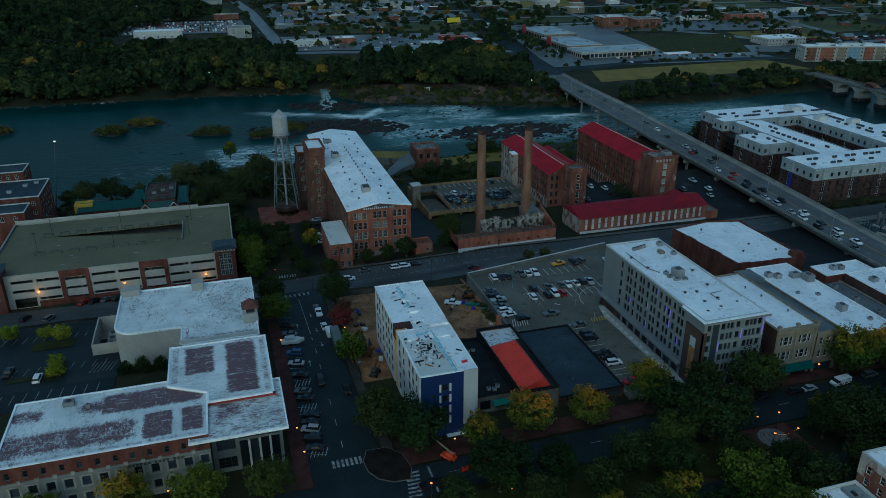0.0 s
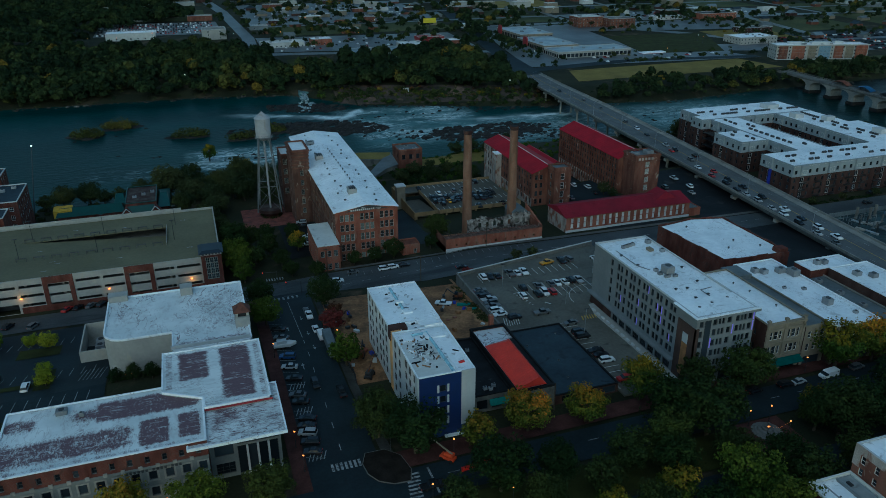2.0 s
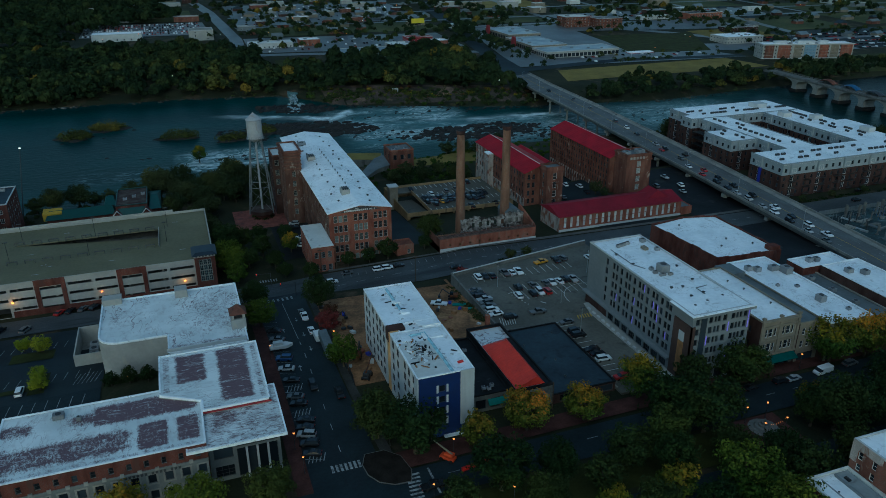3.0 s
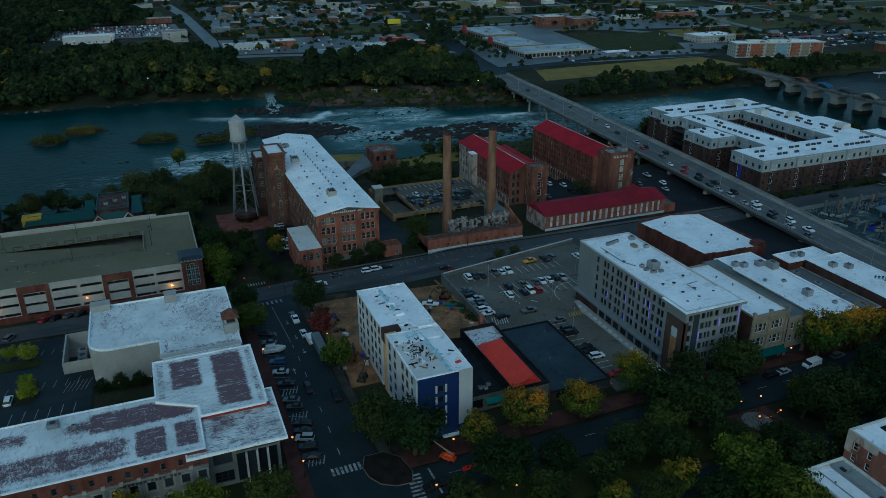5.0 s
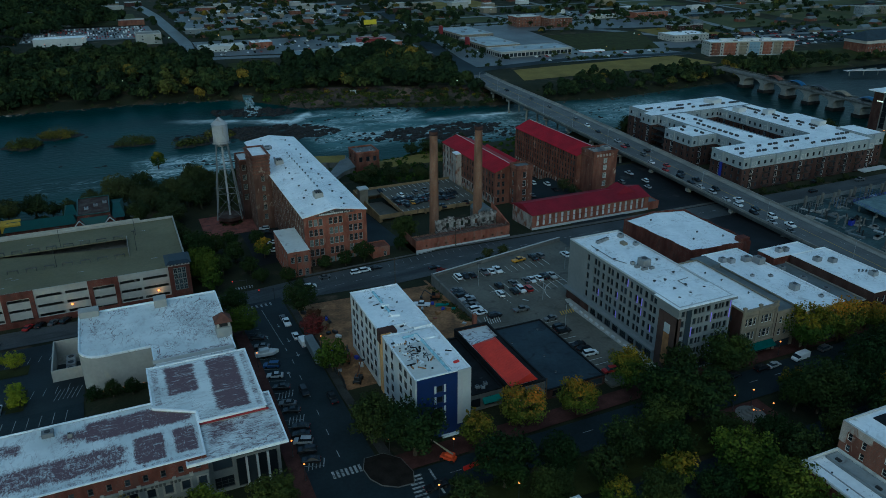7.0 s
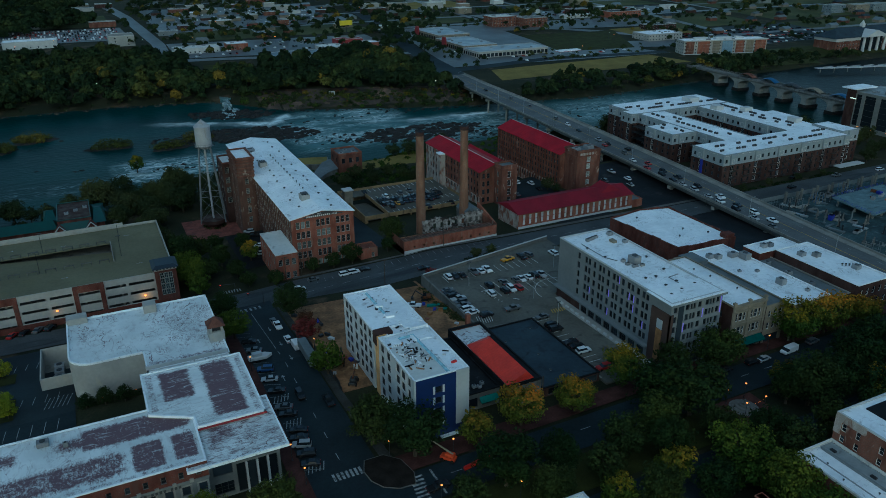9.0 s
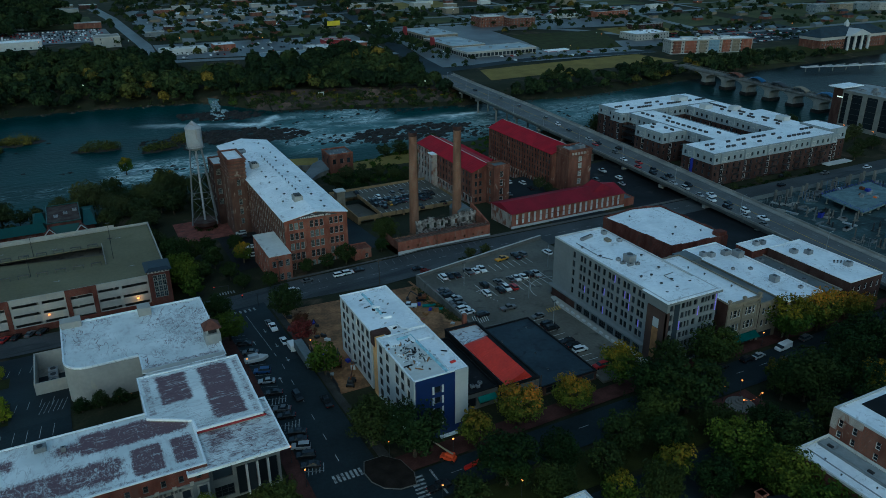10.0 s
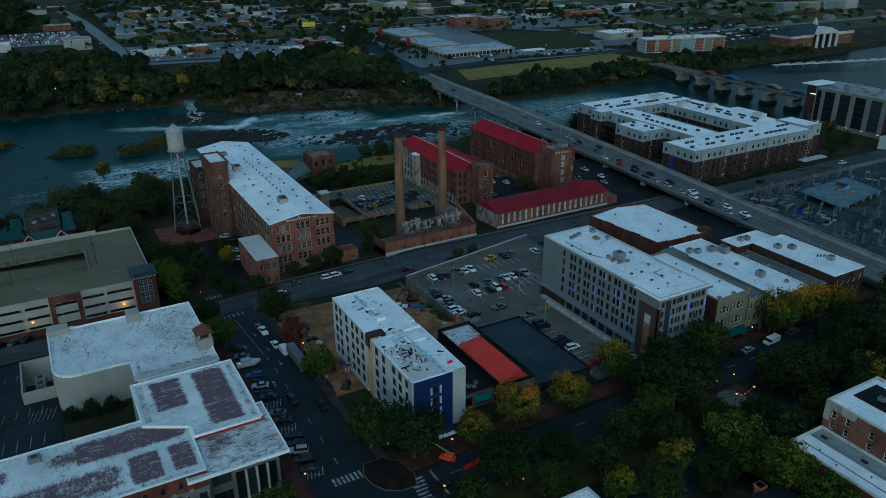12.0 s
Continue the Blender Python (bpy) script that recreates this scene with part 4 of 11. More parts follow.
# ---- stone-fronted store and the row behind the hotel ----
def store_row():
    t = thing("stone_store", 142, 158, 0, "three-storey tan stone store with carved cornice and green awning", "store")
    trio = lambda u, z: [(u, u + 0.95, z, z + 2.6, W_SASH), (u + 1.25, u + 2.75, z, z + 2.6, W_SASH), (u + 3.05, u + 4.0, z, z + 2.6, W_SASH)]
    south = trio(1.6, 10.2) + trio(7.6, 10.2) + trio(1.6, 5.6) + trio(7.6, 5.6) + [(1.2, 5.8, 0.4, 3.0, W_DARK), (7.0, 12.0, 0.4, 3.0, W_DARK)]
    shell(t, 135.5, 141.2, 148.6, 175, -0.6, 15.6, {"S": M_STONE, "W": M_BRICK_DARK, "E": M_BRICK_DARK, "N": M_BRICK_DARK}, {"S": south, "W": rows_of((24, 29), 1.1, (6, 10.5), 2.0, W_DARK)}, M_WHITE, M_STONE, 0.5)
    for z, h, o in ((13.4, 0.4, 0.25), (14.9, 0.55, 0.45), (9.2, 0.35, 0.2), (4.4, 0.5, 0.35)):
        b1 = bmesh.new()
        box(b1, 135.4, 141.1 - o, z, 148.7, 141.15, z + h)
        part("cornice", b1, M_STONE, t)
    for u in (135.6, 141.5, 147.8):
        b1 = bmesh.new()
        box(b1, u, 140.85, 4.4, u + 0.7, 141.15, 16.6)
        box(b1, u - 0.1, 140.75, 16.0, u + 0.8, 141.6, 16.7)
        part("pilaster", b1, M_STONE, t)
    b1 = bmesh.new()
    prism(b1, [(135.8, 138.8), (148.3, 138.8), (148.3, 141.1), (135.8, 141.1)], [3.0, 3.0, 3.2, 3.2], [3.15, 3.15, 4.35, 4.35])
    part("awning", b1, M_AWNING, t, "dark green cloth awning")
    for x, y in ((139, 168), (144, 166), (145, 160), (140, 155), (146, 150), (138.5, 161)):
        roof_vent(x, y, 15.1, 0.35, 0.7)
    t = thing("row_building", 155, 158, 0, "narrow building with a dark grey flat roof", "store")
    shell(t, 148.8, 140.8, 156.8, 180, -0.6, 12.9, {"S": M_STONE, "W": M_BRICK_DARK, "E": M_BRICK_DARK, "N": M_BRICK_DARK}, {"S": rows_of((1.2, 3.4, 5.6), 1.2, (4.8, 8.8), 2.2, W_SASH) + [(1, 6.8, 0.3, 3.0, W_DARK)]}, M_GREY_ROOF, M_STONE, 0.5)
    b1 = bmesh.new()
    box(b1, 150, 172, 12.4, 156, 179.4, 13.9)
    part("roof_house", b1, M_GREY_ROOF, t)
    t = thing("row_building", 165, 158, 0, "long store with a white membrane roof and cooling units", "store")
    shell(t, 157.0, 138.2, 172.4, 181.8, -0.6, 12.8, {"S": M_STONE, "W": M_BRICK_DARK, "E": M_BRICK_DARK, "N": M_BRICK_RED}, {"S": rows_of(spread(1.2, 13, 6), 1.3, (4.8, 8.8), 2.2, W_SASH) + [(1, 6.8, 0.3, 3.0, W_DARK), (8, 14, 0.3, 3.0, W_DARK)]}, M_WHITE, M_WHITE, 0.5)
    for x, y, w, d, h in ((160.4, 175.6, 2.0, 2.0, 1.5), (162.6, 174.0, 2.0, 2.0, 1.5), (168.2, 173.0, 3.0, 2.2, 1.6), (170.6, 170.0, 2.6, 3.4, 2.2), (165.6, 150.6, 2.2, 2.6, 2.0), (166.2, 160.5, 1.2, 1.2, 0.7), (161.0, 163.0, 1.0, 1.0, 0.7), (169.0, 143.5, 1.2, 1.2, 0.8)):
        roof_unit(x, y, 12.3, w, d, h)
    t = thing("row_building", 179, 157, 0, "low rear building with a service roof full of ducts", "store")
    shell(t, 172.8, 140, 184.6, 178.2, -0.6, 9.8, M_BRICK_DARK, {}, M_GREY_ROOF, M_CONCRETE, 0.5)
    for i in range(7):
        roof_unit(176 + (i % 2) * 3.2, 172 - i * 4.4, 9.3, 2.0, 1.8, 1.2)
    t = thing("row_building", 193, 154, 0, "dark brick building with a bright white roof", "store")
    shell(t, 185.0, 138.0, 200.4, 169.8, -0.6, 12.9, M_BRICK_DARK, {"S": rows_of(spread(1.2, 13, 5), 1.3, (4.8, 8.8), 2.2, W_SASH)}, M_WHITE, M_WHITE, 0.4)
    for x, y in ((189.4, 163), (193.2, 160.2), (196.4, 147.5)):
        roof_unit(x, y, 12.5, 2.2, 2.2, 1.4)
    for i in range(6):
        roof_vent(194.5 + i * 0.9, 151.2 - i * 0.6, 12.5, 0.4, 0.9)
    t = thing("row_building", 190, 174.5, 0, "small brick building with a white roof", "store")
    shell(t, 179.0, 171.0, 197.4, 178.4, -0.6, 12.2, M_BRICK_RED, {}, M_WHITE, M_WHITE, 0.4)
    for x, y in ((185, 175), (187.6, 174.6)):
        roof_unit(x, y, 11.8, 1.9, 1.9, 1.4)
    t = thing("brick_warehouse", 173, 209, 0, "dark red brick warehouse with a worn white roof", "warehouse")
    pts = [(161.6, 191.0), (187.6, 189.8), (187.6, 226.0), (175.0, 229.0), (158.4, 226.2)]
    b1 = bmesh.new()
    prism(b1, pts, -3.5, 9.2)
    part("wall", b1, M_BRICK_RED, t)
    b1 = bmesh.new()
    prism(b1, [(162.1, 191.5), (187.1, 190.3), (187.1, 225.5), (175.0, 228.4), (158.9, 225.7)], 9.2, 9.45)
    part("roof", b1, M_WHITE, t)
    for k, ((ax, ay), (bx, by)) in enumerate(zip(pts, pts[1:] + pts[:1])):
        dx, dy = -(by - ay), bx - ax
        s = 0.35 / math.hypot(dx, dy)
        n = max(3, int(math.hypot(bx - ax, by - ay) / 4))
        for i in range(n):
            f, f2 = i / n, (i + 0.985) / n
            q = [(ax + (bx - ax) * f, ay + (by - ay) * f), (ax + (bx - ax) * f2, ay + (by - ay) * f2)]
            b1 = bmesh.new()
            prism(b1, [q[0], q[1], (q[1][0] + dx * s, q[1][1] + dy * s), (q[0][0] + dx * s, q[0][1] + dy * s)], 9.2, 9.9 + 0.25 * ((i * 7 + k) % 3 == 0))
            part("parapet_step", b1, M_BRICK_RED, t)
    b1 = bmesh.new()
    box(b1, 183.4, 190.4, 9.3, 187.4, 193.6, 11.0)
    part("stair_head", b1, M_BRICK_RED, t)
    for x, y in ((168, 222), (176, 205), (182, 198), (170, 200)):
        roof_vent(x, y, 9.45, 0.5, 0.7)


store_row()


# ---- campus building ----
def campus():
    t = thing("campus_hall", -32, 152, 0, "long brick and stone hall with a peeling white roof", "building")
    upper = rows_of(spread(2.0, 40, 12), 1.05, (10.5,), 1.7, ("sash", M_FRAME_D, M_GLASS))
    lower = rows_of(spread(2.4, 40.2, 12), 1.7, (6.0, 1.8), 2.3, W_DARK)
    shell(t, -53.2, 142.3, -10.8, 166.4, -0.8, 13.6, {"S": M_LIMESTONE, "W": M_BRICK_RED, "E": M_BRICK_RED, "N": M_BRICK_RED}, {"S": upper + lower}, M_CAMPUS, M_WHITE, 0.3)
    facade(t, M_BRICK_RED, (-53.25, 142.22), FACES["S"], 42.5, 9.6, 13.4, [(a, b2, c, d, None) for a, b2, c, d, _ in upper], 0.08, "brick_band")
    for u in spread(2.4, 40.2, 12):
        for z in (6.0, 1.8):
            b1 = bmesh.new()
            for a, b2, c, d in ((u - 0.4, u, z - 0.35, z + 2.65), (u + 1.7, u + 2.1, z - 0.35, z + 2.65), (u, u + 1.7, z + 2.3, z + 2.65), (u, u + 1.7, z - 0.35, z)):
                box(b1, -53.2 + a, 142.18, c, -53.2 + b2, 142.29, d)
            part("window_surround", b1, M_CONCRETE, t)
    b1 = bmesh.new()
    box(b1, -53.3, 141.95, 9.3, -10.7, 142.28, 9.7)
    part("string_course", b1, M_LIMESTONE, t)
    for u in spread(3.9, 38.4, 11):
        b1 = bmesh.new()
        box(b1, -53.1 + u, 141.85, 9.3, -52.3 + u, 142.2, 10.1)
        part("keystone", b1, M_CONCRETE, t)
    for x, y, w in ((-41.4, 163.0, 2.4), (-37.0, 160.4, 1.0)):
        roof_unit(x, y, 13.35, w, w * 0.8, 1.1, "white rooftop unit on a peeling roof")
    b1 = bmesh.new()
    for i, (x, w) in enumerate(((-27.8, 0.5), (-27, 0.5), (-26.2, 0.5), (-25.4, 0.5), (-24.6, 0.5), (-23.8, 0.5), (-22.4, 0.5), (-21.6, 0.5), (-20.8, 0.5), (-20, 0.5), (-18.6, 0.5), (-17.8, 0.5), (-17, 0.5))):
        box(b1, x, 142.02, 8.5, x + w, 142.14, 9.1)
    part("sign_bars", b1, M_FRAME_D, t, "dark raised bars of wall writing")
    t = thing("campus_wing", -2, 151, 0, "glazed entrance wing with overhanging streaked white roof", "building")
    shell(t, -10.7, 145.4, 5.0, 161.2, -0.8, 12.0, {"S": M_LIMESTONE, "W": M_LIMESTONE, "E": M_LIMESTONE, "N": M_BRICK_RED}, {"S": [(1.0, 5.2, 1.0, 4.0, ("mill", M_FRAME_D, M_GLASS)), (1.0, 5.2, 6.0, 9.6, W_DARK), (6.0, 15.3, 8.4, 11.8, ("mill", M_FRAME_D, M_GLASS)), (6.0, 8.0, 0.3, 7.9, W_DARK), (8.35, 10.35, 0.3, 7.9, W_DARK), (10.7, 12.7, 0.3, 7.9, W_DARK), (13.05, 15.05, 0.3, 7.9, W_DARK)]}, None, M_RENDER)
    b1 = bmesh.new()
    box(b1, -14.9, 140.8, 12.2, 6.2, 161.2, 12.75)
    part("roof", b1, M_STREAK, t, "streaked white roof slab")
    b1 = bmesh.new()
    ring(b1, -15.0, 140.7, 6.3, 161.3, 12.3, 12.98, 0.35)
    part("parapet", b1, M_WHITE, t)
    for x in (-2.55, -0.2, 2.15):
        b1 = bmesh.new()
        box(b1, x - 0.22, 144.7, -0.6, x + 0.22, 145.3, 8.1)
        part("column", b1, M_RENDER, t)
    t = thing("campus_block", -8, 167, 0, "taller block with two dark peeling panels in its white roof", "building")
    pts = [(-20.0, 163.4), (-10.9, 158.2), (-10.7, 153.9), (4.5, 153.9), (4.5, 181.9), (-20.0, 181.9)]
    b1 = bmesh.new()
    prism(b1, pts, -0.8, 13.5)
    part("wall", b1, M_CREAM, t)
    b1 = bmesh.new()
    prism(b1, [(-8 + (x + 8) * 0.985, 168 + (y - 168) * 0.985) for x, y in pts], 13.5, 13.8)
    part("roof", b1, M_CAMPUS_BLOCK, t)
    for i, ((ax, ay), (bx, by)) in enumerate(zip(pts, pts[1:] + pts[:1])):
        dx, dy = -(by - ay), bx - ax
        k = 0.4 / math.hypot(dx, dy)
        b1 = bmesh.new()
        prism(b1, [(ax, ay), (bx, by), (bx + dx * k, by + dy * k), (ax + dx * k, ay + dy * k)], 13.45 - 0.01 * i, 14.0 + 0.012 * i)
        part("parapet", b1, M_WHITE, t)
    b1 = bmesh.new()
    box(b1, -10.8, 153.62, 13.1, 4.7, 153.82, 13.55)
    part("red_fascia", b1, M_REDSIGN, t)
    # rear hall with a curved corner
    t = thing("rear_hall", -17, 212, 0, "cream hall with a cracked white roof and rounded corner", "building")
    arc = [(-30.4 - 5.9 * math.cos(a), 206.2 - 5.9 * math.sin(a)) for a in [i * math.pi / 16 for i in range(9)]]
    pts = arc + [(-18, 200.3), (-18, 189.5), (3.2, 189.5), (3.2, 228.4), (-36.3, 228.4)]
    b1 = bmesh.new()
    prism(b1, pts, -6.5, 9.6)
    part("wall", b1, M_CREAM, t)
    b1 = bmesh.new()
    prism(b1, [(x * 0.985 - 0.25, (y - 210) * 0.985 + 210) for x, y in pts], 9.6, 9.72)
    part("roof", b1, M_REAR, t)
    b1 = bmesh.new()
    for (ax, ay), (bx, by) in zip(pts, pts[1:] + pts[:1]):
        dx, dy = -(by - ay), bx - ax
        s = 0.4 / max(0.1, math.hypot(dx, dy))
        prism(b1, [(ax, ay), (bx, by), (bx + dx * s, by + dy * s), (ax + dx * s, ay + dy * s)], 9.5, 10.15)
    part("parapet", b1, M_WHITE, t)
    b1 = bmesh.new()
    box(b1, -36.1, 225.6, 9.7, -30.6, 229.2, 11.6)
    part("stair_head", b1, M_CREAM, t)
    b1 = bmesh.new()
    box(b1, -15.2, 223.8, 9.7, -11.6, 227.6, 12.2)
    part("stair_head", b1, M_CREAM, t)
    b1 = bmesh.new()
    box(b1, -18.2, 190.2, 9.7, 2.8, 190.6, 11.0)
    part("roof_wall", b1, M_RENDER, t)
    # little belfry on the street side
    c = thing("belfry", 1.4, 200, 9, "small cream belfry with a brown tiled pyramid roof", "belfry")
    b1 = bmesh.new()
    box(b1, -0.6, 197.6, 9.0, 3.5, 202.2, 12.6)
    part("base", b1, M_CREAM, c)
    b1 = bmesh.new()
    for cx in (-0.3, 2.7):
        for cy in (198, 201.2):
            box(b1, cx, cy, 12.6, cx + 0.6, cy + 0.6, 14.2)
    part("posts", b1, M_CREAM, c)
    b1 = bmesh.new()
    box(b1, 0.3, 198.6, 12.6, 2.6, 201.2, 14.1)
    part("louvre", b1, M_DARKSTEEL, c)
    b1 = bmesh.new()
    p = [b1.verts.new(q) for q in ((-0.9, 197.4, 14.2), (3.9, 197.4, 14.2), (3.9, 202.4, 14.2), (-0.9, 202.4, 14.2), (1.5, 199.9, 16.6))]
    for f in ((0, 1, 4), (1, 2, 4), (2, 3, 4), (3, 0, 4), (3, 2, 1, 0)):
        b1.faces.new([p[k] for k in f])
    part("roof", b1, mat("brown_tiles", (0.13, 0.06, 0.045), 0.85, 0.15, 0.5, 3.0), c, "brown tiled pyramid roof")
    b1 = bmesh.new()
    tube(b1, (1.5, 199.9, 16.5), (1.5, 199.9, 17.6), 0.12, 0.03, 6)
    part("finial", b1, M_RENDER, c)
    # walled service yard
    y = thing("service_yard", -40.5, 222, -5, "white-walled service yard with air units inside", "yard")
    b1 = bmesh.new()
    ring(b1, -44.8, 213.4, -36.5, 231.6, -7.0, 1.2, 0.4)
    part("wall", b1, M_CREAM, y)
    b1 = bmesh.new()
    box(b1, -44.4, 213.8, -7, -36.7, 231.2, -4.2)
    part("floor", b1, M_CONCRETE, y)
    for i in range(4):
        roof_unit(-40.4, 216.4 + i * 3.4, -4.2, 2.6, 2.4, 2.0, "grey cooling unit in a walled yard")


campus()


# ---- parking garage ----
def garage():
    t = thing("parking_garage", -42, 295, -9, "cream and red brick parking garage with an empty tan top deck", "garage")
    x0, y0, x1, y1, top, deck = -86.0, 268.5, -1.4, 323.6, 3.1, 2.3
    plain = ((-69.2, -62.0), (-51.2, -43.2), (-42.2, -35.4), (-24.7, -18.1), (-17.1, -8.9))
    portals = ((-61.7, -51.8), (-35.0, -25.1))
    holes = [(a - x0, b2 - x0, z, z + 1.05, None) for a, b2 in plain for z in (-0.15, -3.7, -7.2)]
    holes += [(a + 1.6 - x0, b2 - 1.6 - x0, z, z + 0.95, None) for a, b2 in portals for z in (-0.65, -4.25, -7.9)]
    holes += [(-77.4 - x0, -70.4 - x0, -9.6, -5.9, None), (-77.4 - x0, -70.4 - x0, -0.15, 0.9, None), (-77.4 - x0, -70.4 - x0, -3.7, -2.65, None)]
    facade(t, M_CREAM, (x0, y0), FACES["S"], x1 - x0, -10.5, top, holes, 0.4)
    side = [(u, u + 11.5, z, z + 1.05, None) for u in spread(4, 40, 3) for z in (-3.7, -0.15)]
    facade(t, M_CREAM, (x1, y0), FACES["E"], y1 - y0, -10.5, top, side, 0.4)
    facade(t, M_CREAM, (x0, y1), FACES["W"], y1 - y0, -10.5, top, side, 0.4)
    facade(t, M_CREAM, (x1, y1), FACES["N"], x1 - x0, -10.5, top, (), 0.4)
    b1 = bmesh.new()
    ring(b1, x0 - 0.1, y0 - 0.1, x1 + 0.1, y1 + 0.1, top - 0.4, top + 0.12, 0.4)
    part("parapet", b1, M_CREAM, t)
    b1 = bmesh.new()
    box(b1, x0, y1 + 0.1, top - 0.6, -14.4, y1 + 0.5, top + 1.0)
    part("back_wall", b1, M_CREAM, t)
    hx0, hy0, hx1, hy1 = -74.0, 287.6, -20.5, 307.0
    for k, z in enumerate((-5.0, -1.4, deck)):
        b1 = bmesh.new()
        for a, b2, c, d in ((x0 + 0.4, y0 + 0.5, x1 - 0.4, hy0), (x0 + 0.4, hy1, x1 - 0.4, y1 - 0.4), (x0 + 0.4, hy0, hx0, hy1), (hx1, hy0, x1 - 0.4, hy1)):
            box(b1, a, b2, z - 0.35, c, d, z)
        # lower decks take a darker concrete: interior shade put into the colour
        part("deck", b1, M_DECK if k == 2 else M_OLDCON, t, "tan coated top deck" if k == 2 else "")
    b1 = bmesh.new()
    prism(b1, [(hx0, hy0 + 0.3), (hx1, hy0 + 0.3), (hx1, hy1 - 0.3), (hx0, hy1 - 0.3)], [deck - 0.4, -1.8, -1.8, deck - 0.4], [deck - 0.02, -1.4, -1.4, deck - 0.02])
    part("ramp", b1, M_DECK, t, "sloping ramp between decks")
    b1 = bmesh.new()
    box(b1, hx1, hy0 - 0.25, deck, hx1 + 0.3, hy1 + 0.25, deck + 1.0)
    part("well_wall", b1, M_CONCRETE, t)
    rail = mat("weathered_rail", (0.1, 0.1, 0.09), 0.8, 0.15, 0.5, 3.0)
    for y in (hy0, hy1):
        for i in range(9):
            x = hx0 + 1.4 + i * 5.9
            b1 = bmesh.new()
            for a in (x, x + 3.3):
                box(b1, a, y - 0.2, deck, a + 0.3, y + 0.2, deck + 1.05)
            box(b1, x, y - 0.2, deck + 1.05, x + 3.6, y + 0.2, deck + 1.4)
            part("rail_frame", b1, rail, t)
    # dark screen added close behind the slots so that they look unlit
    b1 = bmesh.new()
    box(b1, x0 + 3, y0 + 4.4, -10.4, x1 - 3, y0 + 4.7, deck - 0.4)
    part("inner_wall", b1, M_GREY_DARK, t)
    for i in range(7):
        b1 = bmesh.new()
        box(b1, -80 + i * 12, y0 + 2.6, -10.4, -79.3 + i * 12, y0 + 3.3, deck - 0.36)
        part("column", b1, M_CONCRETE, t)
    for xp in (-69.8, -42.7, -17.6):
        b1 = bmesh.new()
        box(b1, xp - 0.5, y0 - 0.14, -7.3, xp + 0.5, y0 - 0.01, top - 0.4)
        part("pilaster", b1, M_CREAM, t)
    for xa, xb in portals:
        b1 = bmesh.new()
        box(b1, xa, y0 - 0.35, -9.9, xa + 1.5, y0 - 0.02, top + 0.2)
        box(b1, xb - 1.5, y0 - 0.35, -9.9, xb, y0 - 0.02, top + 0.2)
        box(b1, xa + 1.5, y0 - 0.35, 0.7, xb - 1.5, y0 - 0.02, top + 0.2)
        part("brick_portal", b1, M_BRICK_RED, t, "red brick portal")
    b1 = bmesh.new()
    box(b1, -69.6, y0 - 0.32, -10.4, -8.3, y0 - 0.01, -7.4)
    part("brick_base", b1, M_BRICK_RED, t)
    navy = mat("navy_metal", (0.018, 0.028, 0.042), 0.6)
    for cx in (x1 - 6.9, x0 - 0.6):
        yf = y0 - 3.0
        b1 = bmesh.new()
        box(b1, cx, yf, -10.4, cx + 7.2, y0 + 5.4, 4.8)
        tower = part("stair_tower", b1, M_BRICK_RED, t, "red brick stair tower")
        b1 = bmesh.new()
        box(b1, cx - 0.15, yf - 0.15, 4.8, cx + 7.35, y0 + 5.55, 5.7)
        part("tower_band", b1, M_CREAM, tower)
        b1 = bmesh.new()
        q = [b1.verts.new(c) for c in ((cx - 0.8, yf - 0.9, 5.7), (cx + 8.0, yf - 0.9, 5.7), (cx + 8.0, y0 + 6.2, 5.7), (cx - 0.8, y0 + 6.2, 5.7), (cx + 0.6, yf + 0.8, 6.5), (cx + 6.6, yf + 0.8, 6.5), (cx + 6.6, y0 + 4.6, 6.5), (cx + 0.6, y0 + 4.6, 6.5))]
        for f in ((3, 2, 1, 0), (4, 5, 6, 7), (0, 1, 5, 4), (1, 2, 6, 5), (2, 3, 7, 6), (3, 0, 4, 7)):
            b1.faces.new([q[k] for k in f])
        part("tower_roof", b1, navy, tower, "dark blue metal roof with sloped edges")
        for k in range(6):
            b1 = bmesh.new()
            box(b1, cx + 0.5 + k * 1.15, yf - 0.2, 5.0, cx + 1.1 + k * 1.15, yf - 0.15, 5.5)
            part("band_panel", b1, M_FRAME_D, tower)
        for z in (-4.6, -2.45, -0.3, 1.85):
            for u in (1.5, 2.95, 4.4):
                ob = new("window", window_mesh(1.35, 2.05, ("cross", M_FRAME_G, M_GLASS)))
                ob.location = (cx + u, yf - 0.1, z)
                hang(ob, tower)
    for i, (x, z) in enumerate(((-69.2, -3.8), (-40.8, -4.3), (-12.5, -4.7))):
        b1 = bmesh.new()
        box(b1, x - 0.35, y0 - 0.5, z - 0.2, x + 0.35, y0 - 0.15, z + 0.25)
        part("wall_lamp", b1, M_LAMP, t, "lit orange wall lamp")
        glow = new("wall_lamp_light", bpy.data.lights.new("wall_lamp_light", 'POINT'))
        glow.data.energy, glow.data.color, glow.data.shadow_soft_size = (170, 40, 170)[i], (1.0, 0.42, 0.12), 0.3
        glow.location = (x, y0 - 1.3, z)
    for x, y in ((-72, 290), (-45, 288), (-44, 307.5), (-17.5, 292), (-17, 309), (-70, 309)):
        p = thing("deck_lamp", x, y, deck, "slim dark lamp post on the garage deck", "lamp", "deck lamps")
        b1 = bmesh.new()
        tube(b1, (x, y, deck), (x, y, deck + 8.0), 0.11, 0.08, 6)
        post = part("post", b1, M_DARKSTEEL, p)
        b1 = bmesh.new()
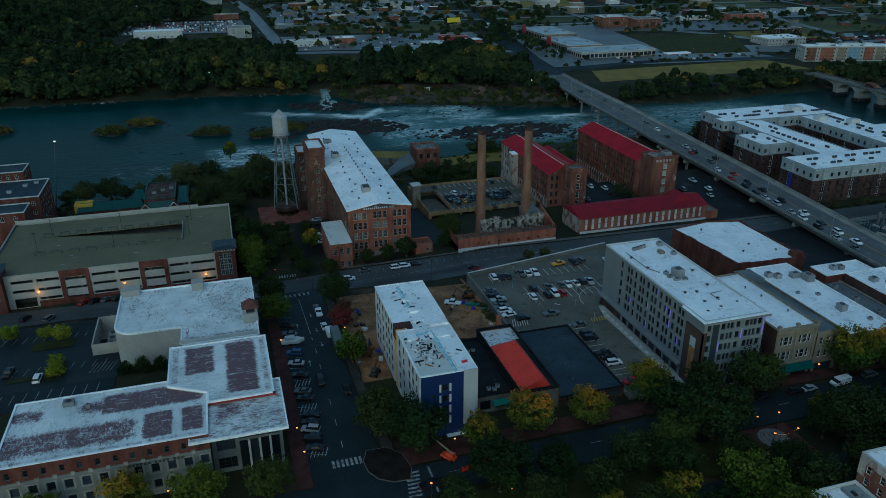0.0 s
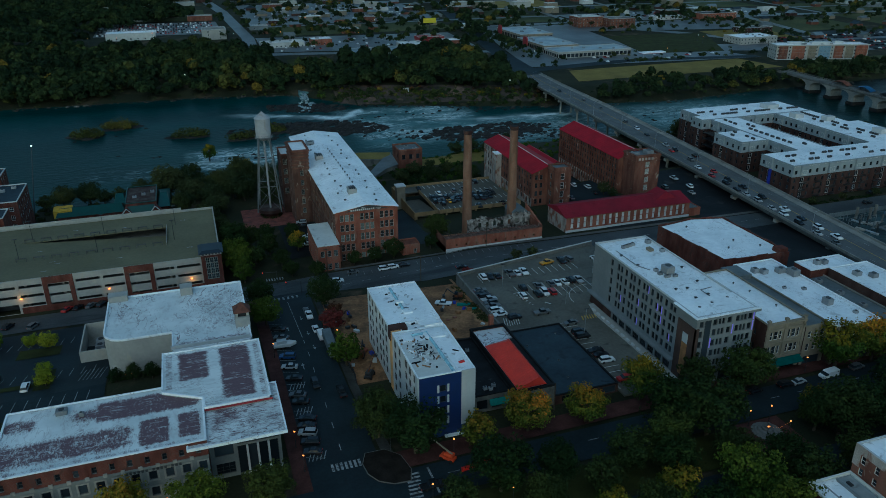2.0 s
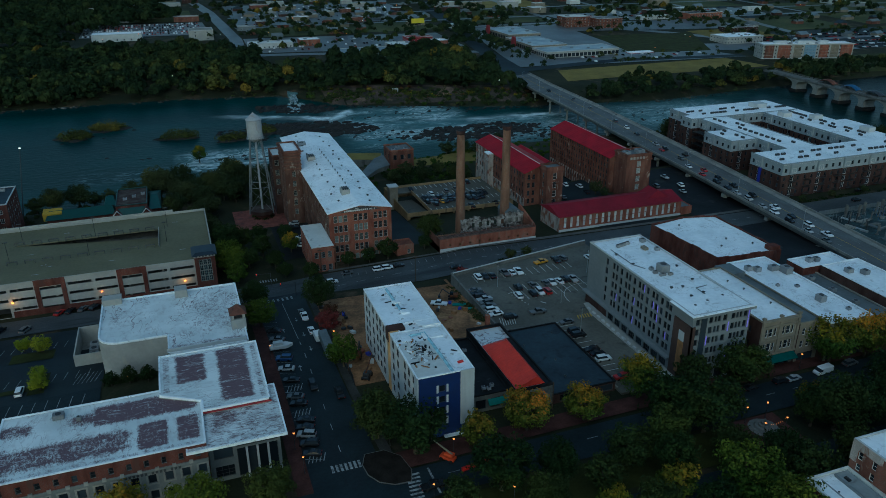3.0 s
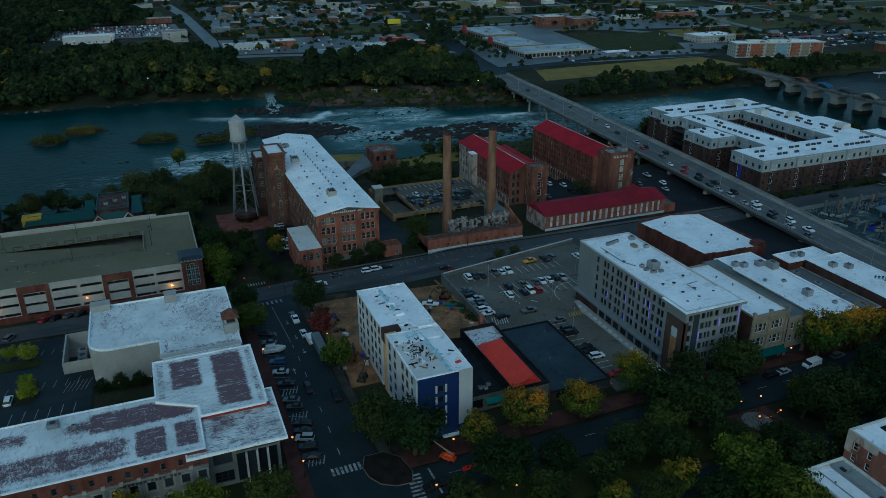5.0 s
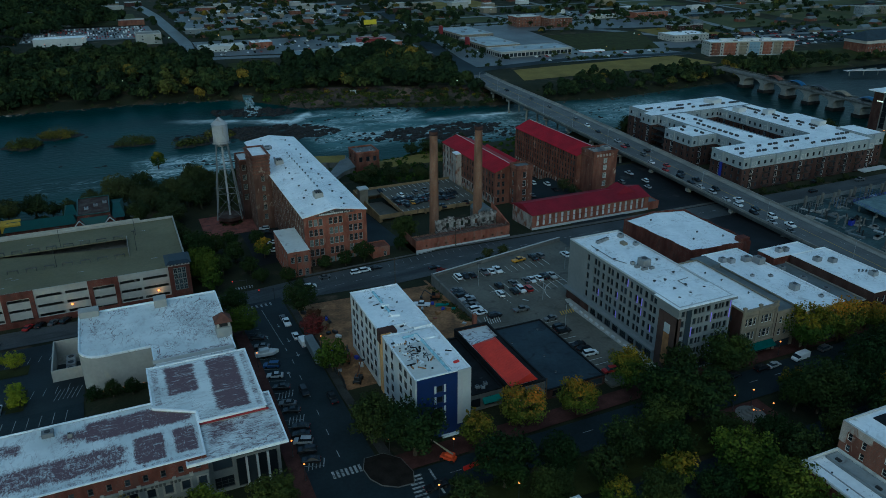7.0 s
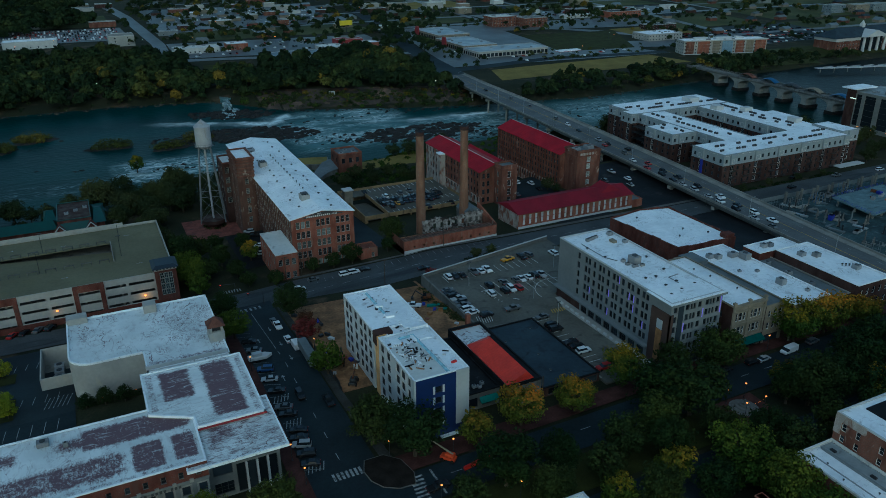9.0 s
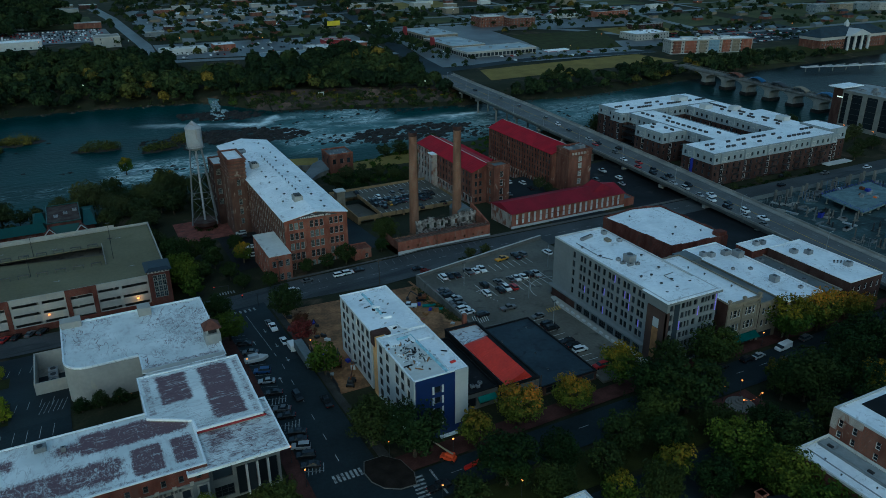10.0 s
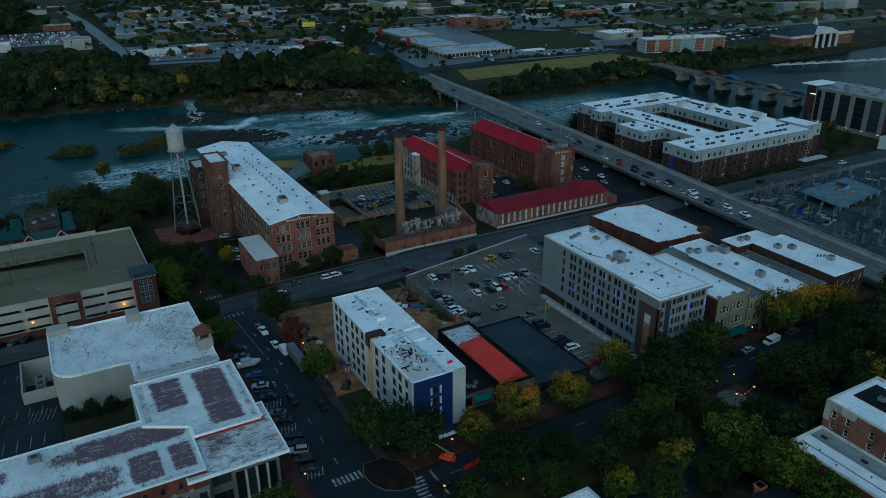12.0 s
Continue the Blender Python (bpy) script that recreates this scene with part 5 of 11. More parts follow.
        box(b1, x - 0.8, y - 0.2, deck + 8.0, x + 0.8, y + 0.2, deck + 8.2)
        part("head", b1, M_DARKSTEEL, post)
    for x, y in ((-62, 276), (-58, 282), (-60, 284), (-37, 280), (-12, 282), (-14, 313), (-37, 312), (-66, 296), (-55, 315)):
        b1 = bmesh.new()
        prism(b1, [(x - 1.1, y - 0.15), (x + 0.4, y - 0.15), (x + 0.4, y - 0.45), (x + 1.2, y), (x + 0.4, y + 0.45), (x + 0.4, y + 0.15), (x - 1.1, y + 0.15)], deck + 0.01, deck + 0.03)
        part("deck_arrow", b1, M_LINE, t)


garage()
# ---- mill and water tower ----
W_MILL_K = ("sash", M_SASH, M_GLASS_G)
W_MILL_N = ("sash", M_SASH, M_VOID)
W_MILL_D = ("cross", M_FRAME_D, M_GLASS)
M_RUIN = mat("ruined_wall", (0.36, 0.34, 0.32), 0.95, 0.2, 0.4, 2.0, second=(0.09, 0.075, 0.066), stain=((0.035, 0.028, 0.025), 0.5, 0.47))


def mill():
    t = thing("brick_mill", 56, 334, -9, "five-storey red brick mill with a white low-pitched roof", "mill")
    x0, y0, x1, y1, e, r = 43.0, 273.1, 68.3, 395.2, 12.4, 14.6
    sills = [-8.2 + 4.15 * i for i in range(5)]
    front = []
    for gx in (2.0, 10.1, 18.1):
        for k in range(3):
            front += [(gx + k * 2.0 - 0.1, gx + k * 2.0 + 1.45, z - 0.1, z + 2.8, W_MILL_N if (int(gx) * 3 + i * 5) % 7 in (0, 1, 4, 6) else W_MILL_K) for i, z in enumerate(sills)]
    side = rows_of(spread(2.0, 118, 40), 1.7, sills, 3.0, W_MILL_K)
    facade(t, M_BRICK, (x0, y0), FACES["S"], x1 - x0, -10, e, front, 0.3)
    facade(t, M_BRICK_BROWN, (x0, y1), FACES["W"], y1 - y0, -15, e, side, 0.35)
    facade(t, M_BRICK_OLD, (x1, y0), FACES["E"], y1 - y0, -15, e, (), 0.3)
    facade(t, M_BRICK_OLD, (x1, y1), FACES["N"], x1 - x0, -20, e, (), 0.3)
    b1 = bmesh.new()
    xm = (x0 + x1) / 2
    for y, m in ((y0 + 0.01, 0), (y1 - 0.4, 0)):
        prism(b1, [(x0, y), (x1, y), (x1, y + 0.4), (x0, y + 0.4)], e - 0.01, e)
        q = [b1.verts.new(c) for c in ((x0, y, e), (x1, y, e), (xm, y, r - 0.1), (x0, y + 0.4, e), (x1, y + 0.4, e), (xm, y + 0.4, r - 0.1))]
        for f in ((0, 1, 2), (5, 4, 3), (1, 4, 5, 2), (3, 0, 2, 5)):
            b1.faces.new([q[k] for k in f])
    part("gable", b1, M_BRICK, t)
    b1 = bmesh.new()
    q = [b1.verts.new(c) for c in ((x0 - 0.5, y0 - 0.35, e - 0.05), (xm, y0 - 0.35, r), (x1 + 0.5, y0 - 0.35, e - 0.05), (x0 - 0.5, y1 + 0.3, e - 0.05), (xm, y1 + 0.3, r), (x1 + 0.5, y1 + 0.3, e - 0.05))]
    p = [b1.verts.new((v.co.x, v.co.y, v.co.z + 0.3)) for v in q]
    for f in ((0, 3, 4, 1), (1, 4, 5, 2)):
        b1.faces.new([q[k] for k in f])
        b1.faces.new([p[k] for k in f][::-1])
    for a, b2 in ((0, 1), (1, 2), (2, 5), (5, 4), (4, 3), (3, 0)):
        b1.faces.new((q[a], q[b2], p[b2], p[a]))
    part("roof", b1, M_WHITE, t, "white low-pitched membrane roof")
    for u in (9.2, 17.5):
        b1 = bmesh.new()
        box(b1, x0 + u - 0.45, y0 - 0.12, -9.6, x0 + u + 0.45, y0 - 0.01, e)
        part("pilaster", b1, M_BRICK, t)
    b1 = bmesh.new()
    lo = [b1.verts.new((x, y0 - 0.22, z)) for x, z in ((x0 + 4.0, 12.35), (x1 - 4.0, 12.35), (xm + 2.2, 14.1), (xm - 2.2, 14.1))]
    hi = [b1.verts.new((v.co.x, y0 - 0.02, v.co.z)) for v in lo]
    b1.faces.new(lo)
    for k in range(4):
        b1.faces.new((lo[k], hi[k], hi[(k + 1) % 4], lo[(k + 1) % 4]))
    board = part("sign_board", b1, M_FRAME_D, t, "dark sign board in the gable")
    b1 = bmesh.new()
    for i in range(12):
        box(b1, x0 + 6.2 + i * 0.82, y0 - 0.3, 12.5, x0 + 6.75 + i * 0.82, y0 - 0.23, 13.1)
    part("sign_bars", b1, M_FRAME_W, board, "white raised bars of a name")
    for text, px, pz, sz in (("MILLS", x0 + 16.3, 12.45, 0.92), ("MILL", x0 + 10.6, 13.3, 0.8)):
        cu = bpy.data.curves.new("lettering", 'FONT')
        cu.body, cu.size, cu.extrude = text, sz, 0.03
        cu.materials.append(M_FRAME_W)
        ob = new("lettering", cu)
        ob.matrix_basis = pose(px, y0 - 0.36, pz, 90, 0, 0)
        hang(ob, board)
    def at(x, y):
        return r + 0.3 - (r - e) * abs(x - xm) / (xm - x0)
    rnd = random.Random(3)
    for i in range(26):
        x, y = xm + (-6 if i % 2 else 6) + rnd.uniform(-1.4, 1.4), y0 + 5 + i * 4.4 + rnd.uniform(-1.5, 1.5)
        roof_vent(x, y, at(x, y) - 0.1, 0.6, 0.7)
    for i in range(12):
        y = y0 + 28 + i * 5.0
        roof_vent(xm + 0.6, y, at(xm + 0.6, y) - 0.1, 0.4, 1.0)
    for x, y in ((53.6, 290.0), (49.8, 345.0)):
        h = thing("roof_house", x, y, 14, "cream louvred roof house on the mill", "roof house", "mill roof houses")
        b1 = bmesh.new()
        box(b1, x - 1.7, y - 2.2, at(x, y) - 0.5, x + 1.7, y + 2.2, at(x, y) + 1.9)
        part("body", b1, M_CREAM, h)
        for k in range(3):
            b1 = bmesh.new()
            box(b1, x - 1.2 + k * 0.9, y - 1.6, at(x, y) + 1.9, x - 0.6 + k * 0.9, y + 1.6, at(x, y) + 2.4)
            part("cowl", b1, M_DARKSTEEL, h)
    roof_unit(50, 372, at(50, 372) - 0.1, 4.0, 3.6, 1.6)
    # stair tower
    t = thing("mill_tower", 39.5, 341, -10, "square brick stair tower beside the mill", "tower")
    shell(t, 35.6, 332.8, 43.0, 350.0, -14, 22.3, M_BRICK_BROWN, {"S": rows_of((3.2,), 1.5, (-8, -3.5, 1, 5.5, 10), 2.6, W_MILL), "W": rows_of((4, 11), 1.5, (-8, -3.5, 1, 5.5, 10), 2.6, W_MILL)}, M_WHITE, M_BRICK_OLD, 0.7)
    for z, o in ((13.6, 0.25), (15.4, 0.3), (17.2, 0.3), (19.0, 0.35), (20.4, 0.5), (21.5, 0.75)):
        b1 = bmesh.new()
        ring(b1, 35.6 - o, 332.8 - o, 43.0 + o, 350.0 + o, z, z + 0.5, 0.4)
        part("string_course", b1, M_BRICK_OLD, t)
    t = thing("mill_outbuilding", 31, 357, -10, "lower brick block beside the tower", "building")
    shell(t, 32.6, 352.0, 42.8, 366.0, -15, 15.6, M_BRICK_DARK, {"S": rows_of((1.0,), 1.8, (-4, 1, 5.6, 10.4), 2.8, W_MILL), "W": rows_of((2, 6, 10), 1.8, (-4, 1, 5.6, 10.4), 2.8, W_MILL)}, M_TAN_ROOF, M_BRICK_OLD, 0.7)
    t = thing("mill_annex", 39, 277, -9, "low brick annex with a white flat roof", "annex")
    shell(t, 34.4, 266.2, 42.9, 291.0, -10, 2.2, M_BRICK, {"S": rows_of((1.0, 3.6, 6.2), 1.5, (-8, -2.6), 2.6, W_MILL), "W": rows_of(spread(2, 21, 6), 1.5, (-8, -2.6), 2.6, W_MILL)}, M_TAN_ROOF, M_TAN_ROOF, 0.3)
    t = thing("brick_wing", 74, 271, -6, "small red brick wing at the mill corner", "annex")
    shell(t, 68.4, 266.5, 75.4, 273.0, -9, -2.0, M_BRICK, {"S": rows_of((4.4,), 1.3, (-6,), 2.0, W_MILL)}, M_BRICK_OLD, M_BRICK, 0.5)


def water_tower():
    x, y, g = 25.7, 351.0, -10.5
    t = thing("water_tower", x, y, g, "grey steel water tower on four braced legs", "water tower")
    b1 = bmesh.new()
    tube(b1, (x, y, 25.2), (x, y, 33.9), 3.5, 3.5, 28)
    part("tank", b1, M_TANK, t)
    b1 = bmesh.new()
    tube(b1, (x, y, 33.9), (x, y, 37.1), 3.75, 0.12, 28)
    part("roof", b1, M_TANK, t)
    b1 = bmesh.new()
    tube(b1, (x, y, 23.4), (x, y, 25.2), 1.0, 3.5, 28)
    part("bowl", b1, M_TANK, t)
    b1 = bmesh.new()
    tube(b1, (x, y, 24.9), (x, y, 25.1), 4.1, 4.1, 28)
    deck = part("walkway", b1, M_OLDSTEEL, t)
    rail = bmesh.new()
    for i in range(24):
        a, b2 = 6.28318 * i / 24, 6.28318 * (i + 1) / 24
        b1 = bmesh.new()
        tube(rail, (x + 4.05 * math.cos(a), y + 4.05 * math.sin(a), 26.1), (x + 4.05 * math.cos(b2), y + 4.05 * math.sin(b2), 26.1), 0.05, 0.05, 4)
        tube(b1, (x + 4.05 * math.cos(a), y + 4.05 * math.sin(a), 25.1), (x + 4.05 * math.cos(a), y + 4.05 * math.sin(a), 26.1), 0.04, 0.04, 4)
        part("post", b1, M_OLDSTEEL, deck)
    part("handrail", rail, M_OLDSTEEL, deck)
    b1 = bmesh.new()
    tube(b1, (x, y, g), (x, y, 24.0), 0.45, 0.45, 10)
    part("riser", b1, M_TANK, t)
    feet = [(x + 7.8 * math.cos(a), y + 7.8 * math.sin(a)) for a in [0.6 + i * math.pi / 2 for i in range(4)]]
    tops = [(x + 3.4 * math.cos(a), y + 3.4 * math.sin(a)) for a in [0.6 + i * math.pi / 2 for i in range(4)]]
    def leg_at(i, z):
        f = (z - g) / (25.2 - g)
        return (feet[i % 4][0] + (tops[i % 4][0] - feet[i % 4][0]) * f, feet[i % 4][1] + (tops[i % 4][1] - feet[i % 4][1]) * f, z)
    for i in range(4):
        b1 = bmesh.new()
        tube(b1, leg_at(i, g), leg_at(i, 25.2), 0.28, 0.24, 8)
        part("leg", b1, M_OLDSTEEL, t)
        for z0, z1 in ((-9.5, 2.0), (2.0, 13.5), (13.5, 24.6)):
            for p, q in ((i, i + 1), (i + 1, i)):
                b1 = bmesh.new()
                tube(b1, leg_at(p, z0), leg_at(q, z1), 0.07, 0.07, 4)
                part("brace", b1, M_OLDSTEEL, t)
        for z in (2.0, 13.5, 24.2):
            b1 = bmesh.new()
            tube(b1, leg_at(i, z), leg_at(i + 1, z), 0.14, 0.14, 6)
            part("strut", b1, M_OLDSTEEL, t)
    b1 = bmesh.new()
    tube(b1, (x, y, g - 1), (x, y, g + 0.6), 5.6, 5.6, 28)
    o = part("planter", b1, M_BRICK_DARK)
    tagged(o, "round brick planter under the water tower", "planter")


mill()
water_tower()


# ---- ruined power house, chimneys and deck ----
def power_house():
    t = thing("power_house", 106, 268, -6, "roofless red brick power house with a white-painted base", "ruin")
    arch = rows_of(spread(4, 38, 9), 0.8, (-2.4,), 0.9, None)
    facade(t, M_BRICK, (84.2, 259.6), FACES["S"], 42.0, -5.5, 0.9, arch, 0.5)
    facade(t, M_BRICK_OLD, (84.2, 272.6), FACES["W"], 13, -7.5, 0.9, (), 0.5)
    facade(t, M_BRICK_OLD, (126.2, 259.6), FACES["E"], 13, -6.5, 1.6, (), 0.5)
    b1 = bmesh.new()
    box(b1, 84.2, 260.1, -6, 126.1, 272.6, -2.6)
    part("floor", b1, M_DIRT, t)
    b1 = bmesh.new()
    box(b1, 84.1, 259.38, -5.4, 126.3, 259.56, -3.1)
    part("painted_base", b1, M_RENDER, t, "white-painted wall base")
    b1 = bmesh.new()
    box(b1, 84.2, 260.0, 0.3, 126.2, 260.5, 0.9)
    box(b1, 84.7, 264.8, -2.6, 125.8, 265.3, 0.2)
    part("inner_wall", b1, M_BRICK_OLD, t)
    facade(t, M_RUIN, (97.5, 271.4), FACES["S"], 28.4, -5, 2.2, rows_of(spread(5, 25, 7), 1.4, (-0.8,), 2.2, None), 0.5)
    rnd = random.Random(12)
    x, h = 97.5, 1.0
    while x < 125.4:
        w = rnd.uniform(0.4, 2.2)
        h = min(2.2, max(0.1, h + rnd.uniform(-0.8, 0.8)))
        b1 = bmesh.new()
        prism(b1, [(x, 271.4), (x + w, 271.4), (x + w, 271.9), (x, 271.9)], 2.2, [2.2 + h, 2.2 + h * rnd.uniform(0.4, 1), 2.2 + h * rnd.uniform(0.4, 1), 2.2 + h])
        part("broken_course", b1, M_RUIN, t)
        x += w
    b1 = bmesh.new()
    prism(b1, [(84.7, 260.6), (125.8, 260.6), (125.8, 264.7), (84.7, 264.7)], [-0.3, -0.3, -0.6, -0.6], [0.5, 0.5, 0.2, 0.2])
    part("rotten_roof", b1, mat("rotten_boards", (0.17, 0.1, 0.08), 0.95, 0.25, 0.4, 3.0, second=(0.06, 0.04, 0.033), stain=((0.2, 0.17, 0.14), 0.9, 0.6)), t, "rotten boarded strip of roof")
    for i in range(30):
        x = 85.3 + i * 1.38
        b1 = bmesh.new()
        tube(b1, (x, 260.3, 0.75), (x + rnd.uniform(-0.7, 0.7), 265.2 + rnd.uniform(-1.2, 3.5), 0.4 + rnd.uniform(-0.5, 0.3)), 0.13, 0.1, 5)
        part("roof_beam", b1, M_BARK, t, "charred roof beam")
    for i in range(46):
        b1 = bmesh.new()
        x, y, r = rnd.uniform(86, 125), rnd.uniform(266, 271), rnd.uniform(0.4, 1.3)
        prism(b1, [(x - r, y - r * 0.5), (x + r, y - r * 0.6), (x + r * 0.8, y + r * 0.5), (x - r * 0.7, y + r * 0.6)], -2.6, [-2.6 + rnd.uniform(0.2, 1.3) for k in range(4)])
        part("rubble", b1, rnd.choice((M_RUIN, M_RUIN, M_BRICK_OLD, M_BARK)), t)
    t = thing("brick_end_wall", 126, 268, -5, "taller red brick gable beside the ruin", "wall")
    b1 = bmesh.new()
    prism(b1, [(126.3, 262.0), (127.0, 262.0), (127.0, 277.0), (126.3, 277.0)], -6, [1.4, 1.4, 5.4, 5.4])
    part("wall", b1, M_BRICK, t)
    for x, y in ((99.8, 277.8), (120.4, 278.2)):
        c = thing("mill_chimney", x, y, -6, "tall tapering buff brick mill chimney", "chimney", "mill chimneys")
        b1 = bmesh.new()
        tube(b1, (x, y, -7), (x, y, 37.9), 2.15, 1.6, 14)
        part("shaft", b1, M_CHIMNEY, c)
        b1 = bmesh.new()
        tube(b1, (x, y, 37.9), (x, y, 38.4), 1.6, 1.9, 12)
        tube(b1, (x, y, 38.4), (x, y, 39.5), 1.9, 1.8, 12)
        crown = part("crown", b1, M_BRICK_DARK, c)
        b1 = bmesh.new()
        tube(b1, (x, y, 39.5), (x, y, 39.56), 1.3, 1.3, 12)
        part("flue", b1, M_BLACKROOF, crown)
    k = thing("boiler_shed", 122, 281, -6, "dark curved-roofed shed behind the ruined wall", "shed")
    b1 = bmesh.new()
    lo = [b1.verts.new((123.2 + 3.6 * -math.cos(a), 274.5, 2.0 + 2.0 * math.sin(a))) for a in [i * math.pi / 8 for i in range(9)]]
    hi = [b1.verts.new((v.co.x, 284.0, v.co.z)) for v in lo]
    for i in range(8):
        b1.faces.new((lo[i], lo[i + 1], hi[i + 1], hi[i]))
    b1.faces.new(lo)
    part("roof", b1, M_GREY_ROOF, k)
    b1 = bmesh.new()
    box(b1, 119.8, 274.6, -7, 126.6, 283.9, 2.0)
    part("wall", b1, M_OLDCON, k)
    d = thing("parking_deck", 113, 314, -6, "concrete parking deck behind the ruined power house", "deck")
    concrete = mat("deck_concrete", (0.115, 0.11, 0.092), 0.85, 0.15, 0.06, 1.2, stain=((0.07, 0.067, 0.058), 0.2, 0.56))
    ochre = mat("ochre_concrete", (0.27, 0.19, 0.1), 0.9, 0.12, 0.2, 1.5, stain=((0.13, 0.095, 0.06), 0.4, 0.56, (1, 1, 0.3)))
    b1 = bmesh.new()
    box(b1, 97.5, 308, -6.6, 138, 347, -6.0)
    box(b1, 86, 339, -6.6, 97.5, 347, -6.0)
    part("slab", b1, concrete, d)
    b1 = bmesh.new()
    prism(b1, [(86, 308), (97.4, 308), (97.4, 338.8), (86, 338.8)], [-7.3, -7.3, -10.6, -10.6], [-6.8, -6.8, -10.0, -10.0])
    part("ramp", b1, concrete, d, "concrete ramp down to the lower level")
    for a, z0, z1 in (((86, 307.5, 138, 308.0), -6.7, -4.9), ((86, 307.5, 138, 308.0), -10.2, -8.7), ((86, 347, 138, 347.4), -11, -4.9), ((85.5, 307.5, 86, 347.4), -11, -4.9), ((138, 307.5, 138.4, 330), -11, -4.9), ((97.1, 309, 97.5, 338.8), -6.7, -5.0)):
        b1 = bmesh.new()
        box(b1, a[0], a[1], z0, a[2], a[3], z1)
        part("edge_wall", b1, ochre, d, "stained ochre concrete edge wall")
    for x in spread(86.2, 137, 8):
        b1 = bmesh.new()
        box(b1, x, 307.6, -12, x + 0.7, 308.4, -6.7)
        part("column", b1, ochre, d)
    # dark screen added under the slab so the open lower level looks unlit
    b1 = bmesh.new()
    box(b1, 86.5, 312, -12, 137.5, 312.4, -6.7)
    part("inner_wall", b1, M_GREY_DARK, d)
    for y in (344.4, 332.5, 320.6, 311):
        b1 = bmesh.new()
        for i in range(15):
            x = 98.5 + i * 2.65
            box(b1, x, y - 2.3, -5.999, x + 0.26, y + 2.3, -5.98)
        part("bay_paint", b1, M_BAY, d)
    p = thing("deck_stair", 84.5, 328, -6, "cream stair head at the deck edge", "stair")
    b1 = bmesh.new()
    box(b1, 83.6, 329.6, -11, 87.6, 333.6, 0.6)
    part("shaft", b1, M_STONE, p)
    b1 = bmesh.new()
    box(b1, 83.2, 329.2, 0.6, 88.0, 334.0, 1.1)
    part("cap", b1, M_RENDER, p)


power_house()


# ---- red-roofed mills ----
def gabled(owner, x0, y0, x1, y1, eave, ridge, over=0.4):
    """A pitched roof with its ridge along y, and its gable ends."""
    xm = (x0 + x1) / 2
    b1 = bmesh.new()
    q = [b1.verts.new(c) for c in ((x0 - over, y0 - over, eave), (xm, y0 - over, ridge), (x1 + over, y0 - over, eave), (x0 - over, y1 + over, eave), (xm, y1 + over, ridge), (x1 + over, y1 + over, eave))]
    p = [b1.verts.new((v.co.x, v.co.y, v.co.z + 0.25)) for v in q]
    for f in ((0, 3, 4, 1), (1, 4, 5, 2)):
        b1.faces.new([q[k] for k in f])
        b1.faces.new([p[k] for k in f][::-1])
    for a, b2 in ((0, 1), (1, 2), (2, 5), (5, 4), (4, 3), (3, 0)):
        b1.faces.new((q[a], q[b2], p[b2], p[a]))
    return b1, (xm, ridge)


